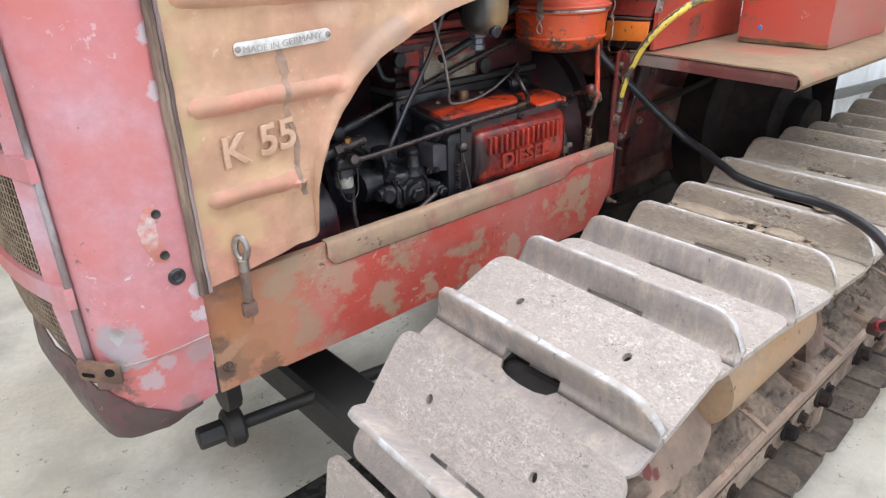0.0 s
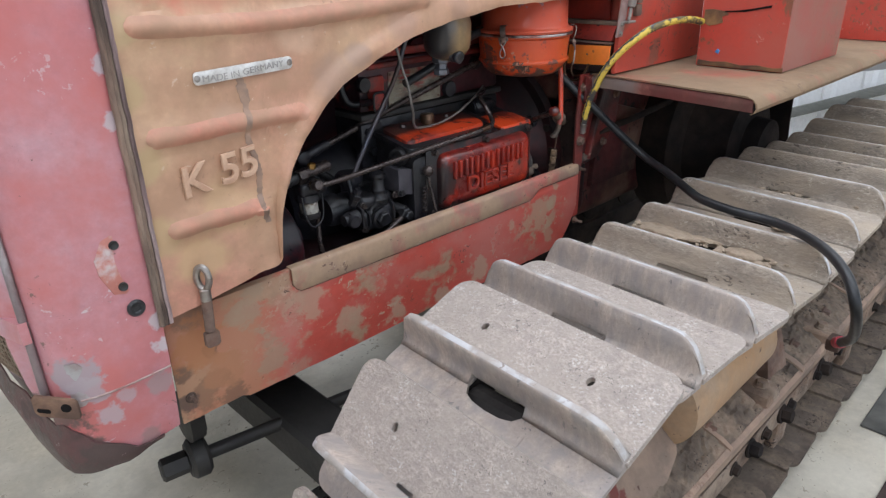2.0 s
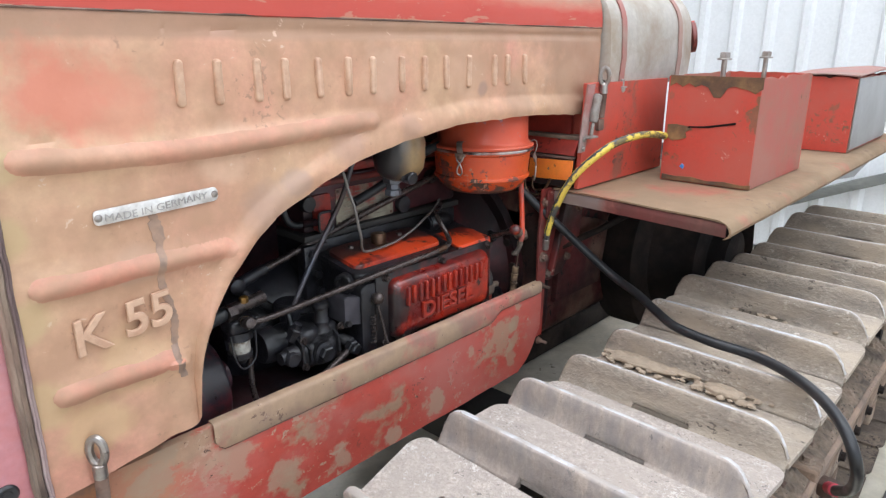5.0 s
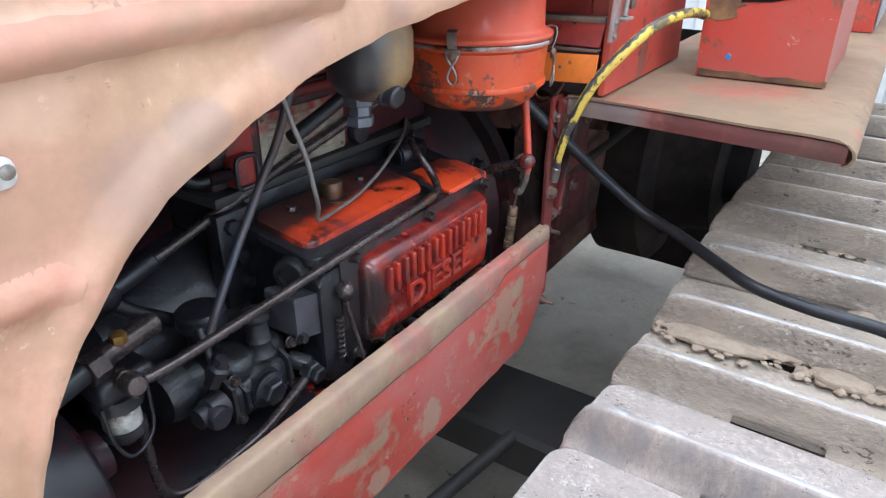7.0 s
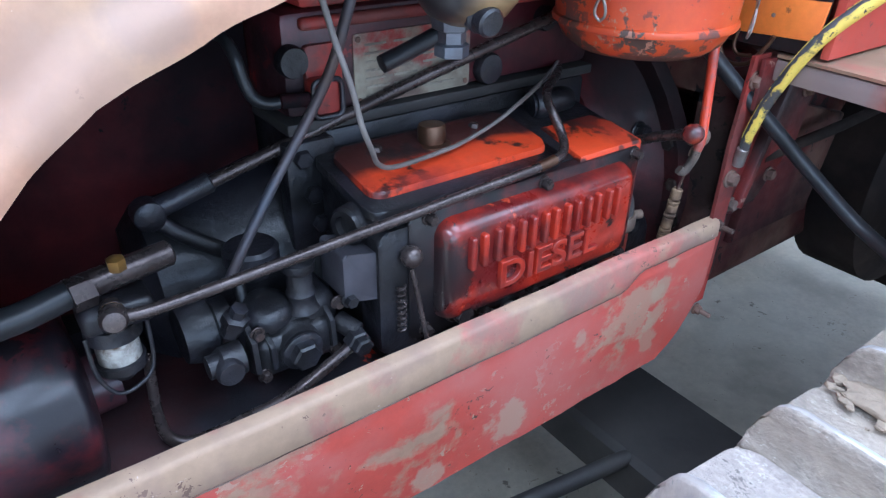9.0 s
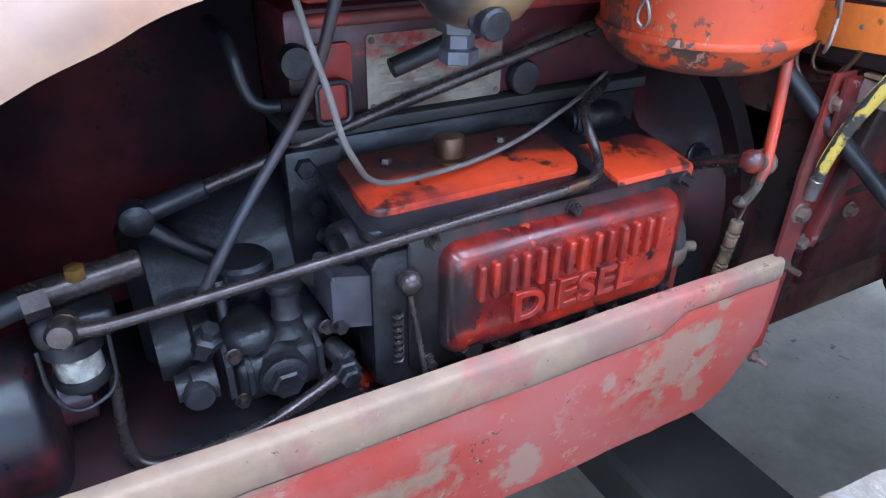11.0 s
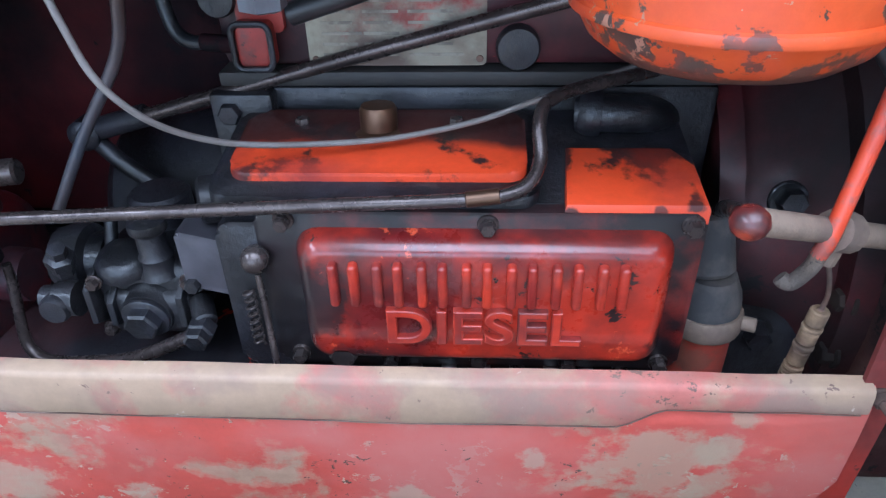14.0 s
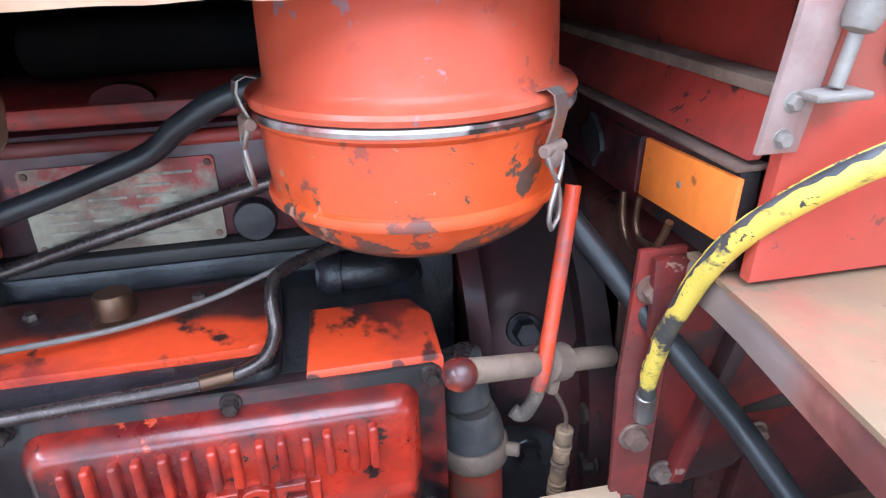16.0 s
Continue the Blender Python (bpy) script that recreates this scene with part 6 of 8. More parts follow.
    part("brass_plug", b, M_yb, sep, "yellow brass plug")
    b = B()
    lathe(b, (0.6524, 1.0665, 1.033), (-0.12, -1, 0.22), [(0, 0.0095), (0.001, 0.0106), (0.003, 0.0106), (0.004, 0.0095)], 18)
    part("brass_ring", b, M_yb, sep, "yellow brass ring")
    rod("fuel_hose", [(0.63, 1.092, 1.048), (0.585, 1.085, 1.043), (0.53, 1.08, 1.045), (0.45, 1.08, 1.06)], 0.012, M_rubber, tractor, "black rubber fuel hose")
    rod("loop_pipe", [(0.674, 1.098, 0.958), (0.672, 1.098, 0.936), (0.669, 1.092, 0.900), (0.670, 1.085, 0.872), (0.682, 1.079, 0.859), (0.706, 1.074, 0.857), (0.745, 1.067, 0.865), (0.789, 1.061, 0.876), (0.830, 1.058, 0.895), (0.864, 1.056, 0.914)], lambda t: 0.0045 + 0.0021 * min(1, t * 1.6), M_pipe, tractor, "dark bent steel fuel pipe")
    rod("feed_pipe", [(0.652, 1.056, 1.034), (0.70, 1.054, 1.0335), (0.85, 1.052, 1.0425), (1.0, 1.051, 1.0515), (1.105, 1.051, 1.057), (1.140, 1.053, 1.061), (1.158, 1.062, 1.067), (1.166, 1.078, 1.080), (1.165, 1.094, 1.100), (1.172, 1.112, 1.112), (1.20, 1.138, 1.114), (1.245, 1.17, 1.112), (1.30, 1.22, 1.105)], 0.0056, M_pipe, tractor, "dark steel fuel pipe along the housing")
    b = B()
    cyl(b, (1.108, 1.051, 1.0572), (1.135, 1.0525, 1.0602), 0.0064, 16)
    part("pipe_band", b, M_brass, tractor, "dull brass band on the pipe")
    rod("control_wire", [(0.79, 1.045, 1.42), (0.812, 1.038, 1.36), (0.828, 1.032, 1.31), (0.839, 1.026, 1.27), (0.847, 1.021, 1.233), (0.856, 1.017, 1.20), (0.865, 1.019, 1.165), (0.880, 1.030, 1.136), (0.898, 1.051, 1.112), (0.929, 1.076, 1.092), (0.985, 1.098, 1.082), (1.046, 1.114, 1.080), (1.110, 1.132, 1.086), (1.15, 1.142, 1.096), (1.20, 1.158, 1.108), (1.243, 1.18, 1.115), (1.30, 1.22, 1.118)], 0.0026, mat("grey_cable_sheath", (0.20, 0.18, 0.165), (0.12, 0.10, 0.09), 0.4, 20, 0.4, None, rough=0.5, bump=0.1), tractor, "thin grey control cable")
    rod("control_rod", [(0.905, 1.045, 1.34), (0.881, 1.057, 1.257), (0.868, 1.070, 1.205), (0.848, 1.082, 1.159), (0.80, 1.082, 1.092), (0.755, 1.082, 1.022)], 0.0048, mat("blue_grey_rod", (0.065, 0.07, 0.088), (0.10, 0.07, 0.06), 0.35, 14, 0.4, None, rough=0.4, metal=0.4, bump=0.1), tractor, "blue-grey control rod")
    lever = rod("cross_linkage", [(0.722, 1.215, 1.041), (0.99, 1.20, 1.118), (1.204, 1.18, 1.178), (1.32, 1.17, 1.212)], 0.0072, M_pipe, tractor, "dark steel linkage rod", smooth=False)
    b = B()
    cyl(b, (0.715, 1.216, 1.039), (0.79, 1.212, 1.061), 0.0115, 14)
    lathe(b, (0.722, 1.225, 1.041), (0, -1, 0), [(0, 0.016), (0.022, 0.016), (0.025, 0.012)], 16)
    part("clevis", b, M_black, lever)
    rod("clevis_arm", [(0.725, 1.215, 1.035), (0.75, 1.21, 1.01), (0.79, 1.205, 0.98)], 0.009, M_black, lever)
    rod("breather_hose", [(0.965, 1.15, 1.172), (1.00, 1.148, 1.183), (1.04, 1.148, 1.196), (1.085, 1.148, 1.212), (1.115, 1.14, 1.235), (1.16, 1.13, 1.258), (1.24, 1.12, 1.275)], 0.0095, M_rubber, tractor, "black rubber breather hose")
    # hanging fuel strainer
    b = B()
    lathe(b, (0.985, 1.036, 1.230), (0, 0, 1), [(0, 0), (0.002, 0.020), (0.010, 0.036), (0.025, 0.047), (0.045, 0.050), (0.075, 0.050), (0.085, 0.047), (0.13, 0.047)], 32)
    st = part("fuel_strainer", b, mat("ochre_stained_bowl", (0.30, 0.185, 0.075), (0.20, 0.13, 0.06), 0.45, 9, 0.35, (0.10, 0.075, 0.05), 0.35, 6, 0.30, bump=0.1, coat=0.4, band=(0, -0.80, -0.590, (0.022, 0.022, 0.027), 0.012, 0.04, 0.95)), tractor, "ochre stained fuel strainer bowl")
    b = B()
    lathe(b, (0.977, 1.046, 1.236), (0, 0, -1), [(0, 0.020), (0.010, 0.018), (0.012, 0.013), (0.022, 0.013), (0.024, 0.016), (0.034, 0.016), (0.036, 0.010)], 6)
    part("strainer_nut", b, M_nut, st, "blue-grey steel drain nut")
    b = B()
    cyl(b, (0.976, 1.004, 1.243), (0.975, 0.988, 1.240), 0.0125, 18)
    cyl(b, (0.980, 1.03, 1.250), (0.976, 1.000, 1.243), 0.0155, 16)
    part("strainer_tap", b, M_black, st)
    # dynamo drum
    b = B()
    lathe(b, (0.46, 1.155, 0.905), (1, 0, 0), [(0, 0.05), (0.0, 0.085), (0.004, 0.09), (0.150, 0.09), (0.156, 0.086), (0.160, 0.075), (0.164, 0.03), (0.19, 0.028)], 36)
    part("dynamo", b, M_drum, tractor, "grimy red dynamo drum")
    # far bay wall: black radiator core, fan, and plates added to block light
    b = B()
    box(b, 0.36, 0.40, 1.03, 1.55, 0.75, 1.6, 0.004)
    part("radiator_core", b, M_shade, tractor, "radiator core coloured black as bay shade")
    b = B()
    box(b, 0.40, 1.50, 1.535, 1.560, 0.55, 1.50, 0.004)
    part("far_side_plate", b, M_shade, tractor, "added black plate blocking light from the far side")
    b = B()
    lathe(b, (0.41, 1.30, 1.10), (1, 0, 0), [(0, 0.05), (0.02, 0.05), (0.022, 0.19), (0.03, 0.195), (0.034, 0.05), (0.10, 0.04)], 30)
    part("fan_disc", b, M_blackframe, tractor, "matt black cooling fan hub")
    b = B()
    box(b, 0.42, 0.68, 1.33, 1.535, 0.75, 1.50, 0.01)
    part("side_baffle", b, M_shade, tractor, "added black block closing the gap by the radiator")
    # oil sump
    b = B()
    box(b, 0.90, 1.46, 1.12, 1.46, 0.66, 0.88, 0.03, 3)
    part("crankcase", b, M_black, tractor, "oily black crankcase")
    b = B()
    box(b, 0.42, 0.92, 1.06, 1.46, 0.70, 0.855, 0.02, 2)
    part("front_sump", b, M_sump, tractor, "oily black front casting with red paint flecks")


engine()


# ---- bell housing side ----
M_dusthose = mat("dusty_perished_hose", (0.045, 0.042, 0.042), (0.10, 0.088, 0.08), 0.40, 18, 0.2, (0.16, 0.13, 0.11), 0.30, 14, 0.75, bump=0.4)
M_clamp = mat("dusty_tan_clamp", (0.25, 0.178, 0.128), (0.16, 0.11, 0.08), 0.42, 20, 0.2, (0.12, 0.085, 0.07), 0.35, 14, 0.7, bump=0.4)
M_slope = mat("dusky_red_panel_paint", (0.40, 0.048, 0.032), (0.16, 0.03, 0.026), 0.40, 6.0, 0.2, (0.09, 0.020, 0.018), 0.40, 4.0, 0.42, bump=0.1, fleck=((0.06, 0.02, 0.018), 0.06, 40.0))
M_zinc = mat("dusty_dull_zinc", (0.30, 0.275, 0.25), (0.21, 0.17, 0.145), 0.42, 24.0, 0.2, (0.15, 0.11, 0.09), 0.35, 14.0, 0.5, metal=0.35, bump=0.2)
M_gusset = mat("scuffed_red_gusset_paint", (0.165, 0.017, 0.014), (0.045, 0.011, 0.010), 0.45, 9.0, 0.10, (0.03, 0.016, 0.015), 0.38, 7.0, 0.36, bump=0.2, coat=0.15, fleck=((0.30, 0.17, 0.13), 0.06, 50.0))


def rear_of_engine():
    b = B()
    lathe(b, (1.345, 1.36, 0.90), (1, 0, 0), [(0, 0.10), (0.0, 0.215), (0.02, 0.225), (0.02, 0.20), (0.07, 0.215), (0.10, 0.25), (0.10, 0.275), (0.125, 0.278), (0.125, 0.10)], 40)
    bell = part("bell_housing", b, M_dirtyred, tractor, "grimy red bell housing darkened for bay shade")
    hexhead("housing_bolt", (1.391, 1.135, 1.013), (0, -1, 0.2), 0.013, 0.018, M_black, bell)
    for xx, yy, zz in ((1.455, 1.118, 0.99), (1.455, 1.098, 0.93), (1.455, 1.094, 0.87)):
        hexhead("housing_bolt", (xx, yy, zz), (-1, 0, 0), 0.011, 0.014, M_grime, bell)
    hexhead("housing_bolt", (1.395, 1.13, 0.865), (0, -1, 0), 0.013, 0.018, M_black, bell)
    # water pipe with hose and clamp
    b = B()
    cyl(b, (1.342, 1.125, 0.66), (1.336, 1.115, 0.892), 0.028, 22)
    pipe = part("water_pipe", b, M_chalk, tractor, "red painted water pipe")
    b = B()
    lathe(b, (1.336, 1.115, 0.885), (-0.05, 0, 1), [(0, 0.0305), (0.020, 0.031), (0.034, 0.031), (0.046, 0.029), (0.056, 0.025), (0.062, 0.023)], 24)
    cyl(b, (1.332, 1.115, 0.945), (1.325, 1.135, 1.000), 0.0225, 20)
    part("rubber_hose", b, M_dusthose, pipe, "dusty dark grey rubber hose end")
    b = B()
    lathe(b, (1.336, 1.114, 0.888), (-0.05, 0, 1), [(0, 0.0315), (0.0, 0.0335), (0.004, 0.0345), (0.018, 0.0345), (0.022, 0.0325)], 26)
    cyl(b, (1.364, 1.098, 0.902), (1.376, 1.092, 0.903), 0.007, 12)
    part("hose_clamp", b, M_clamp, pipe, "dusty tan hose clamp")
    # throttle cross bar, ball and lever
    b = B()
    cyl(b, (1.300, 0.990, 1.077), (1.452, 1.070, 1.014), 0.0098, 16)
    lathe(b, (1.375, 1.0295, 1.046), (0.152, 0.08, -0.063), [(0, 0.012), (0.002, 0.016), (0.022, 0.016), (0.024, 0.012)], 14)
    cyl(b, (1.387, 1.034, 1.036), (1.384, 1.036, 1.012), 0.006, 8)
    M_ball = mat("greasy_dark_red_ball", (0.14, 0.022, 0.018), (0.42, 0.055, 0.02), 0.4, 40, 0.15, (0.02, 0.012, 0.012), 0.4, 30, 0.2, bump=0.15, coat=0.5)
    bar = part("cross_bar", b, M_clamp, tractor, "dust-caked cross bar")
    b = B()
    lathe(b, (1.296, 0.986, 1.066), (0, 0, 1), [(0, 0), (0.002, 0.007), (0.006, 0.0115), (0.0125, 0.0135), (0.019, 0.0115), (0.023, 0.007), (0.025, 0)], 18)
    part("ball_joint", b, M_ball, bar, "worn dark red ball joint with bare glossy top")
    rod("arm_link", [(1.302, 1.0, 1.072), (1.308, 1.03, 1.060), (1.318, 1.08, 1.035), (1.33, 1.12, 1.01)], 0.007, M_pipe, bar)
    rod("lever_hook", [(1.349, 1.0295, 1.004), (1.353, 1.027, 1.001), (1.358, 1.025, 1.003), (1.365, 1.021, 1.020), (1.3675, 1.0205, 1.033)], 0.0062, M_mudshoe, bar, "dusty bare hook end of the lever")
    rod("throttle_lever", [(1.367, 1.0206, 1.030), (1.371, 1.020, 1.050), (1.385, 1.034, 1.115), (1.395, 1.045, 1.160), (1.401, 1.052, 1.187)], 0.0063, M_lever, tractor, "bright orange-red throttle lever")
    # return spring on its wire
    # worn sleeves strung on the pull wire
    b = B()
    a, e = Vector((1.410, 1.063, 0.948)), Vector((1.406, 1.070, 0.856))
    cyl(b, a, e, 0.0030, 8)
    M_sleeve = mat("tan_worn_sleeve", (0.33, 0.215, 0.12), (0.17, 0.10, 0.06), 0.42, 30, 0.2, (0.06, 0.04, 0.03), 0.35, 20, 0.65, bump=0.3)
    sp = part("pull_wire", b, M_rust, tractor, "rusty pull wire with tan sleeves")
    q = 0.02
    for length in (0.19, 0.05, 0.16, 0.06, 0.20, 0.05, 0.04, 0.04, 0.04):
        b = B()
        cyl(b, a.lerp(e, q), a.lerp(e, min(0.99, q + length * 0.95)), 0.0082 + 0.0008 * (length < 0.1), 14)
        part("sleeve", b, M_sleeve, sp)
        q += length + 0.012
    rod("spring_wire", [(1.410, 1.063, 0.946), (1.408, 1.058, 0.965), (1.398, 1.048, 0.99), (1.385, 1.036, 1.014)], 0.002, M_rust, sp)
    # upright bracket plate at the end of the side panel
    b = B()
    prism(b, [(1.436, 0.76), (1.462, 0.76), (1.472, 1.06), (1.478, 1.145), (1.440, 1.145), (1.432, 1.03)], lambda a, h, c: Vector((a, 1.012 + c, h)), 0.006, 0.002)
    br = part("upright_bracket", b, M_red, tractor, "worn red upright bracket")
    hexhead("bracket_bolt", (1.450, 1.012, 0.972), (0, -1, 0), 0.010, 0.012, M_rust, br)
    hexhead("bracket_bolt", (1.452, 1.012, 1.112), (0, -1, 0), 0.0095, 0.011, M_rust, br)
    # gusset plates between the bracket and the fender
    b = B()
    prism(b, [(1.474, 0.905), (1.500, 0.895), (1.560, 0.905), (1.640, 0.985), (1.655, 1.098), (1.480, 1.098)], lambda a, h, c: Vector((a, 1.030 - c, h)), 0.008, 0.003)
    gus = part("gusset_plate", b, M_gusset, tractor, "scuffed red gusset plate below the fender")
    b = B()
    prism(b, [(1.488, 0.915), (1.500, 0.910), (1.556, 1.085), (1.540, 1.096)], lambda a, h, c: Vector((a, 1.022 - c, h)), 0.016, 0.005)
    part("gusset_rib", b, M_gusset, gus)
    for x, z in ((1.485, 0.918), (1.622, 1.07), (1.575, 0.945)):
        hexhead("gusset_bolt", (x, 1.021, z), (0, -1, 0), 0.0085, 0.011, M_rust, gus)
    b = B()
    prism(b, [(1.448, 1.075), (1.500, 1.075), (1.505, 1.142), (1.446, 1.142)], lambda a, h, c: Vector((a, 1.006 - c, h)), 0.006, 0.002)
    tab = part("bracket_tab", b, M_gusset, br, "scuffed red bracket tab")
    # gearbox below the seat plate
    b = B()
    box(b, 1.47, 2.75, 1.068, 1.47, 0.705, 1.10, 0.03, 4)
    box(b, 1.47, 1.555, 1.045, 1.50, 0.735, 1.135, 0.03, 3)
    gb = part("gearbox_case", b, M_gear, tractor, "grimy dark red gearbox case streaked with mud")
    b = B()
    prism(b, [(1.585, 0.80), (1.82, 0.80), (1.86, 0.98), (1.61, 1.05)], lambda a, h, c: Vector((a, 1.069 - c, h)), 0.018, 0.008)
    part("case_cover", b, M_gear, gb)
    b = B()
    lathe(b, (2.2, 1.08, 0.80), (0, -1, 0), [(0, 0.22), (0.05, 0.21), (0.08, 0.16), (0.20, 0.12), (0.24, 0.10)], 30)
    part("final_drive", b, M_blackframe, gb, "matt black final drive housing")
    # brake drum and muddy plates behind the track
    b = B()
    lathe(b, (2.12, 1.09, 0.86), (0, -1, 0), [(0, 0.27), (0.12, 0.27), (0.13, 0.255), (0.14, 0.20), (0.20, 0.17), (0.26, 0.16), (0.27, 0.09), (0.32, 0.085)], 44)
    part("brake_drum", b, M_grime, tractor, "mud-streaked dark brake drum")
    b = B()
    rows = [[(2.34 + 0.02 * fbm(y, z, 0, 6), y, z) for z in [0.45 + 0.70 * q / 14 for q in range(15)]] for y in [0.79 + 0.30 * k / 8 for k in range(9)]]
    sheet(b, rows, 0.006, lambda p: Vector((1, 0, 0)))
    part("splash_plate", b, M_grime, tractor, "dark muddy splash plate")
    rod("brake_rod", [(1.56, 1.03, 0.97), (1.75, 1.01, 0.99), (1.95, 0.99, 1.02), (2.05, 0.98, 1.03)], 0.009, M_grime, tractor, "greasy brake rod")
    # dark block added below the gearbox, where the floor stops being visible
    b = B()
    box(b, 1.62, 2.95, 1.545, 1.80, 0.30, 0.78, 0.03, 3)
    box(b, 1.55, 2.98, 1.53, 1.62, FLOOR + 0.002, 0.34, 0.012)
    other = part("other_track_frame", b, M_grime, tractor, "dark block added on the other track's side")
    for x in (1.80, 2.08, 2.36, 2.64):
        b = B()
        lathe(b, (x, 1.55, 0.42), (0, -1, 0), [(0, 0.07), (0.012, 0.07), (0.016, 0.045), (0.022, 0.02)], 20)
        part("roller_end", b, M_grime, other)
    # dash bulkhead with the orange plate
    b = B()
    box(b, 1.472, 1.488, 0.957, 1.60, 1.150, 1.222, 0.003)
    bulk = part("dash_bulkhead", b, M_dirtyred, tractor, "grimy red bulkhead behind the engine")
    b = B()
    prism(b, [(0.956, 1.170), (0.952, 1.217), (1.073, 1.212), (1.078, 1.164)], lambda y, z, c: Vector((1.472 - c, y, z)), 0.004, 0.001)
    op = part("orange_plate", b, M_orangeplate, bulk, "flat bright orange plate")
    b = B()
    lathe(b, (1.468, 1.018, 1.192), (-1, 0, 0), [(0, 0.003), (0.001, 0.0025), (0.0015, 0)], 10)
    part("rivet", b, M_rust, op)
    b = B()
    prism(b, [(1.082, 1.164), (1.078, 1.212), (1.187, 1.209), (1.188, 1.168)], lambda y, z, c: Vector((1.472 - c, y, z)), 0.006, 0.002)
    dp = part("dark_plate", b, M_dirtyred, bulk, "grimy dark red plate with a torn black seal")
    b = B()
    ring = [(1.163 + (0.021 + 0.007 * math.sin(k * 2.7)) * math.cos(k * 0.45), 1.188 + (0.019 + 0.006 * math.cos(k * 1.9)) * math.sin(k * 0.45)) for k in range(14)]
    prism(b, ring, lambda y, z, c: Vector((1.4655 - c, y, z)), 0.004, 0.0015)
    part("torn_seal", b, M_rubber, dp, "torn black rubber seal")
    b = B()
    box(b, 1.468, 1.492, 0.956, 1.60, 1.2195, 1.2245, 0.002)
    part("shelf_lip", b, M_rust, bulk, "dusty shelf lip")
    b = B()
    prism(b, [(1.474, 1.228), (1.496, 1.262), (1.502, 1.262), (1.482, 1.228)], lambda a, h, c: Vector((a, 0.955 + c, h)), 0.65)
    part("sloped_panel", b, M_slope, bulk, "dusty red sloping panel")
    b = B()
    box(b, 1.494, 1.530, 0.955, 1.60, 1.262, 1.2715, 0.002)
    part("dusty_step", b, M_clamp, bulk, "dusty grey-tan step of the bulkhead")
    b = B()
    box(b, 1.515, 1.525, 0.99, 1.55, 1.272, 1.50)
    part("upper_panel", b, M_slope, bulk, "dusky red upper bulkhead panel")
    # copper pipes under the plates
    rod("brake_pipe", [(1.455, y, z) for y, z in ((1.077, 1.168), (1.074, 1.142), (1.058, 1.126), (1.030, 1.130), (1.011, 1.154), (1.003, 1.170))], 0.003, M_brass, tractor, "thin tarnished copper pipe")
    rod("brake_pipe", [(1.457, y, z) for y, z in ((1.054, 1.171), (1.056, 1.149), (1.047, 1.138), (1.028, 1.140))], 0.0025, M_brass, tractor, "thin tarnished copper pipe")
    # battery cupboard side under the tank
    b = B()
    prism(b, [(1.478, 1.150), (1.915, 1.150), (1.915, 1.392), (1.500, 1.392)], lambda a, h, c: Vector((a, 0.940 + c, h)), 0.012, 0.003)
    box(b, 1.53, 1.915, 0.952, 1.58, 1.150, 1.392, 0.004)
    cab = part("dash_cupboard", b, M_chalk, tractor, "worn red steel cupboard below the tank")
    b = B()
    prism(b, [(1.464, 1.238), (1.490, 1.238), (1.520, 1.392), (1.488, 1.392)], lambda a, h, c: Vector((a, 0.938 - c, h)), 0.005, 0.0015)
    fl = part("front_flange", b, M_flange, cab, "pink worn edge flange")
    for z in (1.247, 1.268):
        hexhead("flange_bolt", (1.478 + (z - 1.247) * 0.15, 0.934, z), (0, -1, 0), 0.0048, 0.006, M_zinc, fl)
    b = B()
    lathe(b, (1.506, 0.926, 1.305), (0.016, 0.002, 0.063), [(0, 0.004), (0.002, 0.0085), (0.008, 0.0105), (0.055, 0.0110), (0.063, 0.0105), (0.067, 0.006)], 18)
    cyl(b, (1.506, 0.926, 1.305), (1.500, 0.926, 1.276), 0.0042, 10)
    box(b, 1.482, 1.518, 0.916, 0.938, 1.270, 1.275, 0.002)
    part("latch_barrel", b, M_zinc, tractor, "dull zinc latch barrel")


rear_of_engine()


